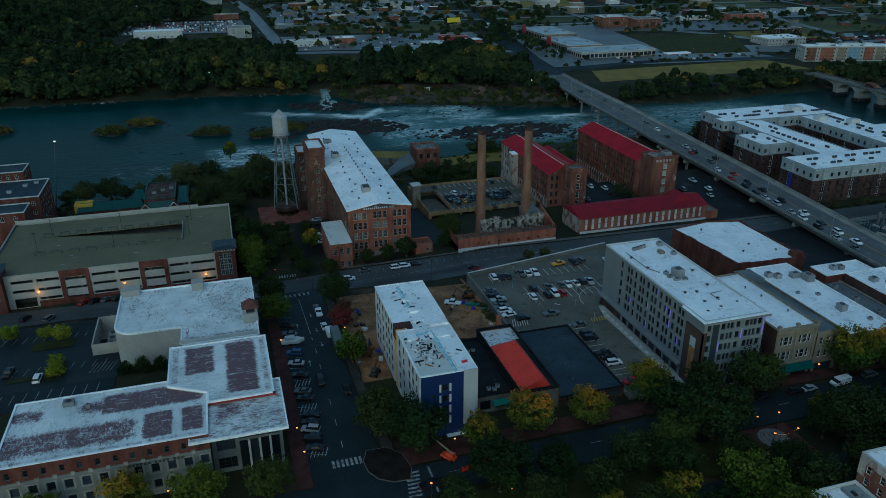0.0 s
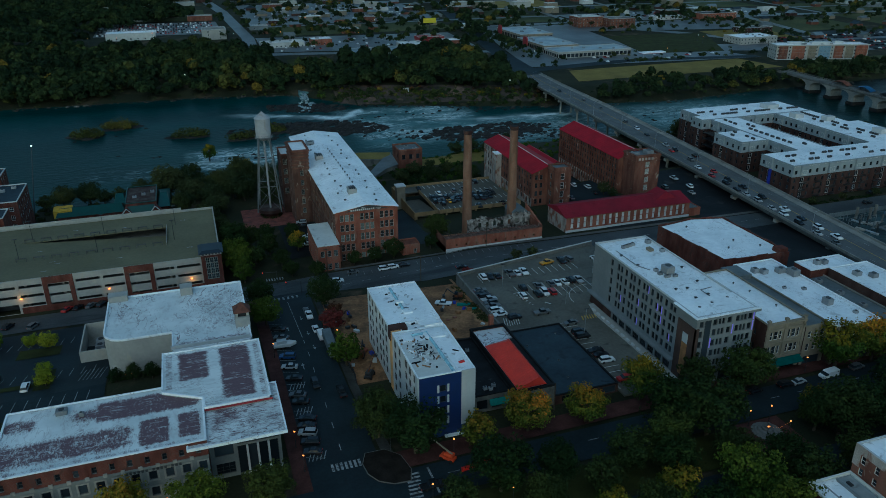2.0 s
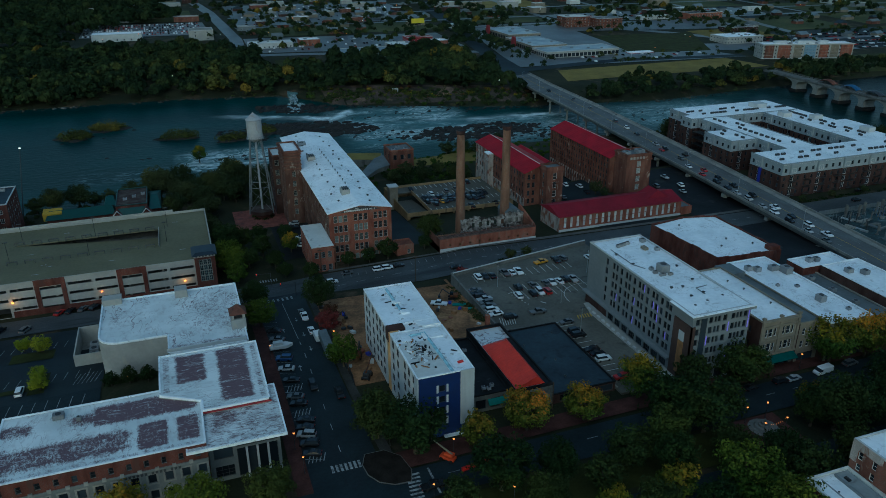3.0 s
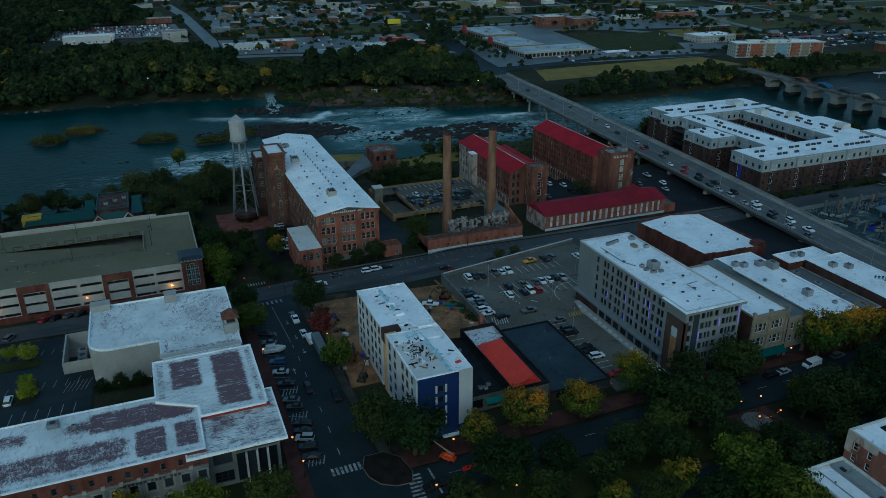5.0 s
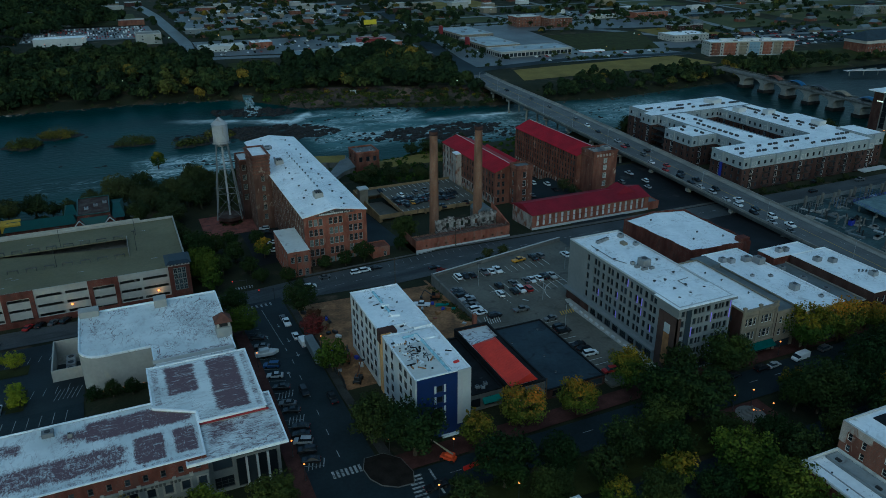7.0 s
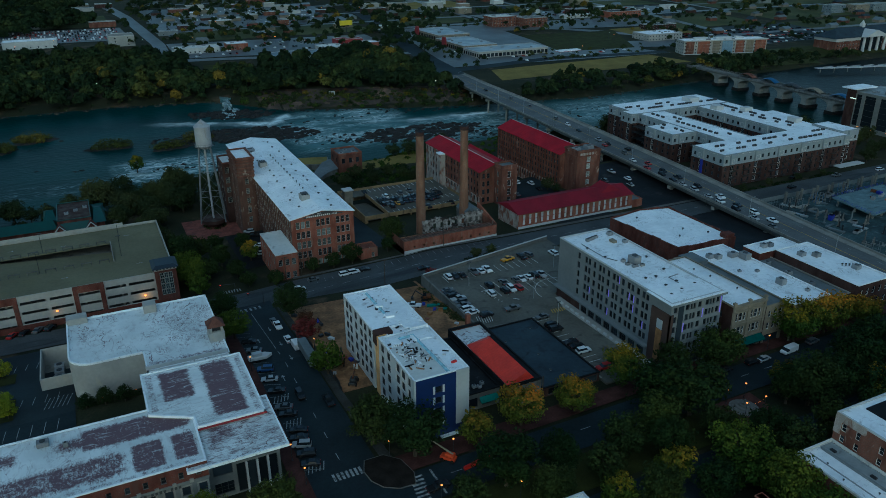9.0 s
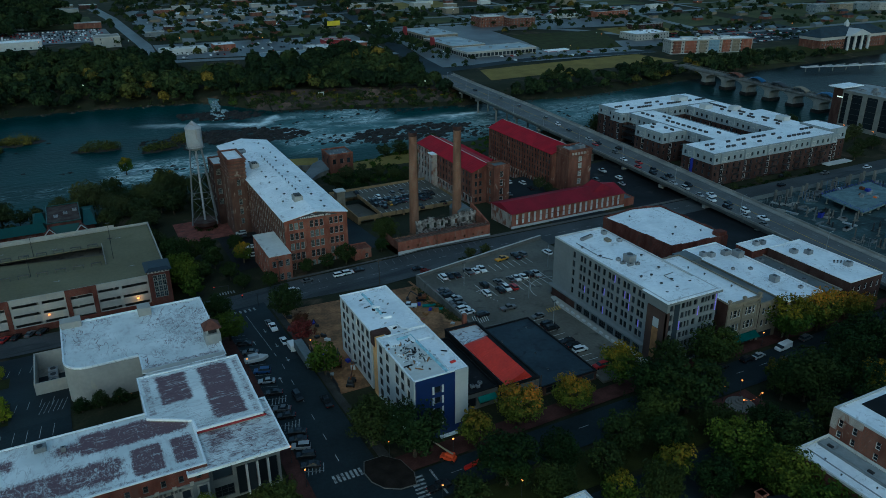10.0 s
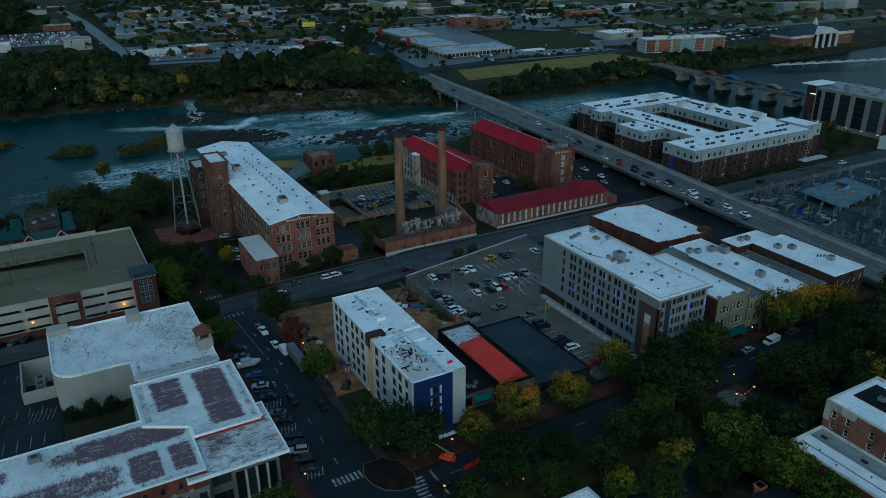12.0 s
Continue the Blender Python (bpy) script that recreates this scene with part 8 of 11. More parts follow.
# ---- construction site ----
def site():
    strip("building_ground", [(236, 150), (252, 237)], [(420, 150), (420, 237)], mat("site_ground", (0.05, 0.078, 0.082), 0.8, 0.25, 0.1, 0.8, second=(0.018, 0.028, 0.029), stain=((0.13, 0.165, 0.165), 0.16, 0.6)), 0.16, 24)
    s = thing("concrete_frame", 290, 205, 0, "half-built concrete floor slab on columns", "slab")
    b1 = bmesh.new()
    prism(b1, [(272, 193.5), (309, 199.0), (313, 219.5), (276, 217.5)], 2.2, 2.7)
    part("slab", b1, mat("new_decking", (0.15, 0.21, 0.225), 0.7, 0.15, 0.3, 1.5, stain=((0.07, 0.1, 0.11), 0.4, 0.54, (0.3, 1, 1))), s)
    for i in range(6):
        for j in range(3):
            b1 = bmesh.new()
            x, y = 274.5 + i * 6.6 + j * 1.5, 195.6 + j * 9.6 + i * 0.7
            box(b1, x, y, gz(x, y), x + 0.7, y + 0.7, 2.2)
            part("column", b1, M_CONCRETE, s)
    for a, b2 in (((272, 193.5), (309, 199.0)), ((309, 199), (313, 219.5)), ((313, 219.5), (276, 217.5)), ((276, 217.5), (272, 193.5))):
        b1 = bmesh.new()
        n = 10
        for i in range(n + 1):
            x, y = a[0] + (b2[0] - a[0]) * i / n, a[1] + (b2[1] - a[1]) * i / n
            tube(b1, (x, y, 2.7), (x, y, 3.8), 0.05, 0.05, 4)
        for z in (3.2, 3.8):
            tube(b1, (*a, z), (*b2, z), 0.05, 0.05, 4)
        part("guard_rail", b1, M_BLUESIGN, s, "blue edge guard rail")
    fence = thing("site_fence", 310, 237, -3, "grey mesh fence along the building site", "fence")
    for i in range(44):
        x = 253 + i * 3.0
        b1 = bmesh.new()
        box(b1, x, 236.2, gz(x, 236.2) + 0.1, x + 2.9, 236.26, gz(x, 236.2) + 2.2)
        part("panel", b1, M_GREY_ROOF, fence)
    for i in range(14):
        x = 262 + i * 5.2
        c = thing("concrete_column", x, 231, -2, "free-standing concrete column of the new frame", "column", "site columns")
        b1 = bmesh.new()
        g = gz(x, 230.6 - (i % 2) * 2)
        box(b1, x, 230.3 - (i % 2) * 2, g, x + 0.9, 231.2 - (i % 2) * 2, g + 5.6)
        part("shaft", b1, M_OLDCON, c)
    rnd = random.Random(21)
    for i in range(290):
        x, y = rnd.uniform(246, 345), rnd.uniform(152, 228)
        if x < 240 + (y - 150) * 0.17 or (268 < x < 316 and 190 < y < 222):
            continue
        k = rnd.random()
        b1 = bmesh.new()
        if k < 0.3:
            w, d, h = rnd.uniform(2.5, 7), rnd.uniform(0.8, 2.0), rnd.uniform(0.3, 0.9)
            prism(b1, [(-w / 2, -d / 2), (w / 2, -d / 2), (w / 2 - 0.3, d / 2), (-w / 2 + 0.2, d / 2)], 0, [h, h * 0.8, h * 0.7, h])
            m, nm, lb = rnd.choice((M_OLDCON, M_CONCRETE, M_GREY_ROOF, M_STEEL)), "formwork_panel", "grey formwork panel lying on bare ground"
        elif k < 0.85:
            h = rnd.uniform(2.5, 5)
            box(b1, -0.22, -0.22, 0, 0.22, 0.22, h)
            box(b1, -0.6, -0.6, 0, 0.6, 0.6, 0.4)
            m, nm, lb = rnd.choice((M_DARKSTEEL, M_DARKSTEEL, M_OLDCON, M_OLDCON, M_OLDCON, M_GREY_ROOF)), "column_starter", "upright column starter in its footing"
        else:
            w, d, h = rnd.uniform(1, 3.2), rnd.uniform(1, 2.4), rnd.uniform(0.8, 2.4)
            box(b1, -w / 2, -d / 2, 0.1, w / 2, d / 2, h)
            box(b1, -w / 2 - 0.05, -d / 2 - 0.05, h - 0.15, w / 2 + 0.05, d / 2 + 0.05, h)
            m, nm, lb = rnd.choice((M_BLUESIGN, M_AC, M_DARKSTEEL, M_AC)), "site_container", "small site container standing on bare ground"
        o = part(nm, b1, m)
        o.matrix_basis = pose(x, y, gz(x, y) + 0.16, 0, 0, rnd.choice((8, 98, 12, 100)))
        tagged(o, lb, "building material", nm.replace("_", " ") + "s")
    for i in range(9):
        b1 = bmesh.new()
        x, y = 292 + rnd.uniform(-6, 12), 206 + rnd.uniform(-3, 8)
        box(b1, -1, -0.7, 0, 1, 0.7, rnd.uniform(0.5, 1.6))
        o = part("pallet_load", b1, rnd.choice((M_MACHINE, M_WORNMACHINE, M_AC, M_BLUESIGN)))
        o.matrix_basis = pose(x, y, 2.7, 0, 0, rnd.uniform(0, 90))
        tagged(o, "coloured pallet load on the new slab", "pallet", "pallet loads")
    for i in range(22):
        x, y = 248 + (i % 8) * 12.5 + rnd.uniform(-3, 3), 158 + (i // 8) * 13 + rnd.uniform(-4, 4)
        if i > 15:
            x, y = 252 + (i - 16) * 9.5, 224 + rnd.uniform(-3, 2)
        sc = thing("rebar_bay", 0, 0, 0, "bay of thin upright bars and blue-grey props", "scaffold", "rebar bays")
        w, d, h = rnd.uniform(4, 8), rnd.uniform(2.5, 5), rnd.uniform(3, 5.5)
        for px in (0, w / 2, w):
            for py in (0, d):
                b1 = bmesh.new()
                tube(b1, (px, py, 0), (px, py, h), 0.1, 0.1, 4)
                part("post", b1, M_OLDSTEEL if i % 3 else M_BLUESHELTER, sc)
        b1 = bmesh.new()
        for py in (0, d):
            for z in (h * 0.55, h - 0.2):
                tube(b1, (0, py, z), (w, py, z), 0.07, 0.07, 4)
        part("rails", b1, M_OLDSTEEL, sc)
        sc.matrix_basis = pose(x, y, gz(x, y) + 0.16, 0, 0, rnd.choice((8, 12, 98)))
    m = thing("hoist_mast", 282, 176, 0, "dark steel lattice hoist mast", "mast")
    for dx in (0, 2.2):
        for dy in (0, 2.2):
            b1 = bmesh.new()
            tube(b1, (282 + dx, 176 + dy, 0), (282 + dx, 176 + dy, 24), 0.14, 0.14, 5)
            part("chord", b1, M_DARKSTEEL, m)
    for k in range(12):
        b1 = bmesh.new()
        z = k * 2.0
        tube(b1, (282, 176, z), (284.2, 176, z + 2), 0.08, 0.08, 4)
        tube(b1, (282, 178.2, z + 2), (282, 176, z), 0.08, 0.08, 4)
        tube(b1, (284.2, 178.2, z), (284.2, 176, z + 2), 0.08, 0.08, 4)
        part("lattice", b1, M_DARKSTEEL, m)


site()


# ---- corner shops near the camera ----
def corner_shops():
    t = thing("corner_shop", 110, 70, 0, "low brick shop with a bright white sloping roof", "shop")
    shell(t, 104.2, 52, 115.4, 92.0, -0.6, 10.6, {"S": M_BRICK_RED, "W": M_BRICK_RED, "E": M_BRICK_RED, "N": M_BRICK_RED}, {}, M_WHITE, M_TAN_ROOF, 0.8)
    b1 = bmesh.new()
    box(b1, 111.4, 52.4, 9.8, 115.0, 91.6, 10.05)
    part("roof_gutter", b1, M_PALE_ROOF, t, "stained grey strip of roof along the wall")
    for x, h in ((111.1, 0.55), (107.6, 0.14)):
        b1 = bmesh.new()
        box(b1, x, 52.6, 9.8, x + 0.28, 91.2, 9.8 + h)
        part("roof_ridge", b1, M_GREY if h > 0.3 else M_AC, t)
    for y in (88.6, 79.0, 70.0):
        b1 = bmesh.new()
        box(b1, 112.2, y, 10.05, 112.9, y + 1.3, 10.4)
        part("roof_hatch", b1, M_DARKSTEEL, t)
    for x, y in ((106.5, 82), (109.4, 76), (108, 87), (107, 70)):
        roof_vent(x, y, 9.8, 0.25, 0.5)
    t = thing("corner_shop", 122, 72, 0, "taller red brick shop with white roof and painted end", "shop")
    shell(t, 115.6, 52, 134.0, 92.2, -0.6, 17.6, {"S": M_BRICK_OLD, "W": M_BRICK_OLD, "E": M_BRICK_OLD, "N": M_CHALKY}, {"W": rows_of((1.6, 5.0, 10.4, 14.4, 18.4, 22.4), 1.1, (13.6,), 1.9, W_SASH) + rows_of((1.6, 5.0, 10.4, 14.4, 18.4), 1.1, (10.9,), 1.7, W_SASH), "N": rows_of((2, 6, 10), 1.2, (8, 13), 2.0, W_SASH)}, M_WHITE, M_RENDER, 0.5)
    b1 = bmesh.new()
    box(b1, 115.45, 90.7, 12.6, 115.58, 92.3, 17.6)
    box(b1, 115.45, 85.0, 15.7, 115.58, 90.7, 17.6)
    part("painted_end", b1, M_CHALKY, t)
    for x, y in ((126, 86), (124, 82), (127, 80), (123, 78)):
        roof_unit(x, y, 17.1, 1.5, 1.5, 1.1)
    b1 = bmesh.new()
    box(b1, 122.5, 81, 17.1, 131, 90.5, 17.35)
    part("roof_patch", b1, M_BLACKROOF, t)
    t = thing("gabled_shop", 89, 78, 0, "dark gabled shop with a brick chimney stack", "shop")
    shell(t, 80, 62, 94, 84.6, -0.6, 7.2, M_BRICK_RED, {}, None, M_BRICK_RED)
    b1, _ = gabled(t, 80, 62, 94, 84.6, 7.2, 9.6)
    part("roof", b1, M_BLACKROOF, t)
    b1 = bmesh.new()
    box(b1, 86.2, 84.7, -0.5, 87.8, 86.2, 10.6)
    box(b1, 86.0, 84.5, 10.2, 88.0, 86.4, 10.6)
    part("chimney", b1, M_BRICK, t)
    t = thing("white_shop", 52, 90, 0, "small shop with a white flat roof", "shop")
    shell(t, 44, 78, 53.4, 99.4, -0.6, 13.9, M_BRICK_RED, {}, M_WHITE, M_RENDER, 0.4)


corner_shops()


# ---- riverside buildings behind the garage ----
def riverside():
    t = thing("riverside_hall", -92, 365, -10, "red brick riverside hall with white trim and flat roofs", "building")
    rows = (-6.5, -2.6, 1.4)
    shell(t, -112, 350.4, -81.4, 377, -14, 6.0, M_BRICK_RED, {"S": rows_of(spread(2, 27, 8), 1.6, rows, 2.2, W_CROSS), "E": rows_of(spread(2, 23, 6), 1.6, rows, 2.2, W_CROSS)}, M_SLATE_ROOF, M_RENDER, 0.6)
    shell(t, -116, 378, -92, 392, -14, 10, M_BRICK_RED, {"S": rows_of(spread(2, 20, 6), 1.6, (6.4,), 2.2, W_CROSS), "E": rows_of((2, 6, 10), 1.6, (6.4,), 2.2, W_CROSS)}, M_SLATE_ROOF, M_RENDER, 0.6)
    shell(t, -100, 326, -82.5, 338, -12, 7.2, M_BRICK_RED, {"S": rows_of((3, 8, 13), 1.6, (3.4,), 2.2, W_CROSS)}, M_SLATE_ROOF, M_RENDER, 0.5)
    for x, y in ((-90, 368), (-95, 360), (-86, 372)):
        roof_unit(x, y, 5.4, 2.0, 1.6, 1.2)
    # leaning crane boom with a light at its tip
    m = thing("flag_pole", -83, 384, -10, "tall dark crane boom by the river", "pole")
    b1 = bmesh.new()
    tube(b1, (-83, 384, -14), (-80.5, 400, 17.5), 0.3, 0.18, 6)
    part("shaft", b1, M_DARKSTEEL, m)
    b1 = bmesh.new()
    box(b1, -80.9, 399.7, 17.4, -80.1, 400.3, 17.9)
    part("head", b1, M_LAMP_W, m)
    g = thing("green_roofed_pavilion", -40, 374, -10, "brick pavilion with green metal roofs and white gables", "pavilion")
    shell(g, -40.0, 362.5, -26.0, 388, -13, -4.2, M_BRICK_RED, {}, M_BRICK_DARK, M_GREENROOF, 0.6)
    for x0, x1, y0, y1 in ((-70, -40.2, 361, 372), (-40.2, -25.6, 356, 362.3), (-46, -40.2, 372, 390), (-25.8, -20, 362, 390)):
        b1 = bmesh.new()
        ym = (y0 + y1) / 2
        q = [b1.verts.new(c) for c in ((x0, y0, -7.4), (x1, y0, -7.4), (x1, y1, -7.4), (x0, y1, -7.4), (x0 + 1.5, ym, -4.6), (x1 - 1.5, ym, -4.6))]
        for f in ((0, 1, 5, 4), (2, 3, 4, 5), (3, 0, 4), (1, 2, 5), (3, 2, 1, 0)):
            b1.faces.new([q[k] for k in f])
        part("roof", b1, M_GREENROOF, g, "green standing-seam roof")
        b1 = bmesh.new()
        box(b1, x0 + 0.8, y0 + 0.8, -14, x1 - 0.8, y1 - 0.8, -7.4)
        part("wall", b1, M_BRICK_RED, g)
    for x in (-39, -26.4):
        b1 = bmesh.new()
        q = [b1.verts.new(c) for c in ((x - 2.4, 354.6, -7.2), (x + 2.4, 354.6, -7.2), (x, 354.6, -4.4), (x - 2.4, 359.5, -7.2), (x + 2.4, 359.5, -7.2), (x, 359.5, -4.4))]
        for f in ((0, 1, 2), (5, 4, 3), (1, 4, 5, 2), (3, 0, 2, 5), (0, 3, 4, 1)):
            b1.faces.new([q[k] for k in f])
        part("gable", b1, M_BRICK_RED, g)
        b1 = bmesh.new()
        tube(b1, (x - 2.6, 354.4, -7.2), (x, 354.4, -4.2), 0.22, 0.22, 4)
        tube(b1, (x, 354.4, -4.2), (x + 2.6, 354.4, -7.2), 0.22, 0.22, 4)
        part("bargeboard", b1, M_RENDER, g)
    for i in range(3):
        roof_unit(-36 + i * 4, 372 + i * 3, -4.8, 1.8, 1.6, 1.0)
    b1 = bmesh.new()
    prism(b1, [(-71, 364), (-63, 364), (-63, 369), (-71, 369)], -8.5, [-5.2, -5.2, -4.2, -4.2])
    tagged(part("tarpaulin_tent", b1, M_YELLOW), "yellow-orange tarpaulin tent by the river", "tent")


riverside()
# ---- cars ----
PAINTS = {"white": mat("white_paint", (0.7, 0.71, 0.72), 0.3, 0.03, 0.5, 3.0, 0), "black": mat("black_paint", (0.015, 0.016, 0.018), 0.25, 0.05, 0.5, 3.0, 0), "grey": mat("grey_paint", (0.10, 0.105, 0.11), 0.3, 0.05, 0.5, 3.0, 0), "silver": mat("silver_paint", (0.36, 0.37, 0.38), 0.3, 0.05, 0.5, 3.0, 0), "red": mat("red_paint", (0.32, 0.015, 0.015), 0.3, 0.05, 0.5, 3.0, 0), "blue": mat("blue_paint", (0.02, 0.06, 0.17), 0.3, 0.05, 0.5, 3.0, 0), "yellow": mat("yellow_car_paint", (0.5, 0.26, 0.02), 0.3, 0.05, 0.5, 3.0, 0)}
SHAPES = {
    # body outline (length, height) and cabin outline, half width, wheel places
    "sedan": ([(-2.3, 0.3), (2.3, 0.3), (2.32, 0.62), (2.1, 0.78), (1.05, 0.92), (-1.45, 0.98), (-2.22, 0.92), (-2.34, 0.6)], [(1.0, 0.9), (0.2, 1.4), (-0.95, 1.42), (-1.65, 0.96)], 0.9, (1.42, -1.38)),
    "suv": ([(-2.3, 0.36), (2.3, 0.36), (2.34, 0.8), (2.15, 1.0), (1.2, 1.1), (-2.25, 1.12), (-2.36, 0.7)], [(1.15, 1.08), (0.5, 1.68), (-1.95, 1.72), (-2.25, 1.1)], 0.95, (1.42, -1.42)),
    "pickup": ([(-2.8, 0.45), (2.75, 0.45), (2.8, 0.9), (2.6, 1.08), (1.35, 1.16), (-0.9, 1.16), (-0.95, 1.02), (-2.8, 1.05)], [(1.3, 1.12), (0.75, 1.78), (-0.6, 1.8), (-0.9, 1.14)], 0.98, (1.75, -1.75)),
    "van": ([(-2.9, 0.4), (2.8, 0.4), (2.85, 0.9), (2.5, 1.25), (1.9, 1.4), (1.3, 2.2), (-2.85, 2.25), (-2.95, 0.8)], [(2.25, 1.3), (1.55, 1.95), (1.2, 1.95), (1.2, 1.3)], 1.0, (1.9, -1.9)),
}
CAR_PROTOS = {}


def extrude_profile(b1, outline, half, taper=1.0, zc=0.0, mi=0):
    lo = [b1.verts.new((x, -half * (taper if z > zc else 1), z)) for x, z in outline]
    hi = [b1.verts.new((x, half * (taper if z > zc else 1), z)) for x, z in outline]
    b1.faces.new(lo)
    b1.faces.new(hi[::-1])
    n = len(outline)
    for i in range(n):
        j = (i + 1) % n
        b1.faces.new((lo[i], hi[i], hi[j], lo[j]))
    bmesh.ops.recalc_face_normals(b1, faces=b1.faces[:])


def car_proto(shape, paint):
    body, cabin, half, axles = SHAPES[shape]
    t = thing("van" if shape == "van" else "pickup_truck" if shape == "pickup" else "car", 0, 0, 0)
    b1 = bmesh.new()
    extrude_profile(b1, body, half)
    bmesh.ops.bevel(b1, geom=b1.edges[:], offset=0.05, segments=1, affect='EDGES')
    part("body", b1, PAINTS[paint], t)
    b1 = bmesh.new()
    zb = min(z for _, z in cabin) + 0.15
    extrude_profile(b1, cabin, half * 0.93 if shape != "van" else half + 0.01, 0.8 if shape != "van" else 1.0, zb)
    part("cabin_glass", b1, M_GLASS, t)
    if shape != "van":
        top = max(z for _, z in cabin)
        xs = [x for x, z in cabin if z > zb]
        b1 = bmesh.new()
        box(b1, min(xs) - 0.05, -half * 0.74, top - 0.02, max(xs) + 0.02, half * 0.74, top + 0.04)
        part("roof", b1, PAINTS[paint], t)
    for ax in axles:
        for s in (-1, 1):
            b1 = bmesh.new()
            tube(b1, (ax, s * (half - 0.18), 0.34), (ax, s * (half + 0.02), 0.34), 0.34, 0.34, 10)
            part("wheel", b1, M_RUBBER, t)
    for s in (-1, 1):
        b1 = bmesh.new()
        box(b1, body[0][0] - 0.06, s * half * 0.76 - 0.16, 0.66, body[0][0] + 0.06, s * half * 0.76 + 0.16, 0.82)
        part("tail_light", b1, PAINTS["red"], t)
    return t


def car(x, y, z, turn, shape, paint, where, group):
    key = (shape, paint)
    m = pose(x, y, z, 0, 0, turn)
    if key not in CAR_PROTOS:
        CAR_PROTOS[key] = ob = car_proto(shape, paint)
        ob.matrix_basis = m
    else:
        ob = copy_thing(CAR_PROTOS[key], m)
    kind = {"sedan": "saloon car", "suv": "estate car", "pickup": "pickup truck", "van": "panel van"}[shape]
    return tagged(ob, "%s %s %s" % (paint, kind, where), "van" if shape == "van" else "truck" if shape == "pickup" else "car", group)


crnd = random.Random(77)


def park(places, z, turns, paints, where, group, jitter=3.0):
    """Cars at the places; the paints go round in order."""
    for i, (x, y) in enumerate(places):
        paint = paints[i % len(paints)]
        shape = crnd.choice(("sedan", "sedan", "suv", "suv", "pickup") if paint in ("white", "black", "grey", "silver") else ("sedan", "suv"))
        turn = turns[i % len(turns)] + crnd.uniform(-jitter, jitter)
        car(x, y, z if z is not None else gz(x, y) + 0.32, turn, shape, paint, where, group)


park([(85.3, 222.8), (87.9, 222.4), (90.5, 222.2), (95.5, 222.6), (98.1, 222.2), (100.7, 222.1), (95.0, 210.2), (92.5, 204.7), (100.6, 210.5), (100.6, 204.7), (97.9, 204.4), (103.1, 204.3), (105.7, 210.3), (107.9, 210.0), (110.8, 210.1), (113.5, 210.5), (116.0, 209.7)], 0.57, (90, -90, 90, 90), ("white", "black", "black", "grey", "white", "white", "black", "white", "grey", "white", "black", "red", "grey", "white", "white", "black", "silver"), "parked in the raised lot", "cars in the lot")
park([(80.4, 213.4), (80.2, 210.9), (80.3, 208.4), (80.7, 205.9), (80.3, 203.4), (79.9, 200.8), (80.2, 198.2), (80.4, 195.4), (83.8, 191.9), (93.5, 192.0), (99.0, 183.0), (98.6, 177.0), (98.4, 174.4), (98.0, 165.8), (98.3, 163.2), (98.4, 160.0), (98.2, 150.0)], 0.57, (0, 180, 0), ("grey", "black", "black", "silver", "grey", "grey", "white", "white", "black", "grey", "grey", "black", "black", "black", "black", "white", "red"), "parked in the raised lot", "cars in the lot")
park([(130.6, 224.0), (133.4, 219.4), (118.0, 226.4), (121, 227)], 0.57, (90, 100), ("white", "black", "black", "grey"), "parked in the raised lot", "cars in the lot")
car(112.0, 226.6, 0.57, 10, "pickup", "yellow", "parked in the raised lot", "cars in the lot")
park([(12.4, 191.9), (12.2, 186.4), (12.5, 180.0), (12.5, 168.4), (13.0, 160.7), (12.1, 154.6), (12.1, 150.9), (12.0, 147.1), (12.3, 171.8), (12.3, 157.6), (12.4, 206.5), (12.4, 214)], None, (160,), ("blue", "silver", "black", "black", "black", "silver", "black", "black", "grey", "black", "grey", "black"), "parked slantwise along the street", "street cars")
park([(23.4, 209.0), (17.6, 175.3), (23.6, 169.4), (23.4, 222), (35.2, 126.8), (23.2, 226.8)], None, (90, -90, 90, 90, 5), ("white", "black", "black", "white", "black", "grey"), "on the side street", "street cars")
car(24.1, 202.9, gz(24.1, 202.9) + 0.32, 92, "van", "white", "standing on the side street", "street cars")
park([(57.5, 254.6), (60.9, 254.4), (65.3, 254.3), (38.6, 251.3), (46.0, 257.8), (84, 241)], None, (2,), ("white", "white", "black", "white", "grey", "black"), "on the road before the mill", "street cars")
park([(-55.2, 265.3), (-51.7, 265.6), (-47.5, 265.8), (-43.8, 265.5), (-36, 265.4), (-30, 265.3), (-72, 256), (-64, 253)], None, (60, 62, 60, 58, 60), ("red", "black", "grey", "black", "black", "white", "black", "grey"), "parked before the garage", "street cars")
park([(142.3, 133.6), (137.9, 133.7), (128, 134), (163, 134.2)], None, (4,), ("silver", "black", "black", "grey"), "parked on the avenue", "street cars")
car(152.3, 133.4, 0.34, 184, "van", "white", "parked on the avenue", "street cars")
park([(-57.1, 200.4), (-66, 207.6), (-78, 190.5), (-90, 207), (-97, 190)], None, (85,), ("white", "black", "grey", "white", "silver"), "parked in the campus lot", "campus cars")
park([(105.0, 331.5), (102.4, 316.7), (99.9, 326.6), (120.5, 321.1), (117.6, 308.7), (126.4, 322.7), (129.3, 328.4), (128.7, 342.9), (97.9, 342.0), (129.7, 309.1), (113.5, 333.3), (111.4, 323.0), (118.8, 333.9), (123, 318), (108, 319)], -5.98, (90, 88, -90), ("white", "black", "black", "white", "black", "black", "grey", "black", "black", "black", "grey", "black", "grey", "black", "black"), "parked on the mill deck", "deck cars")
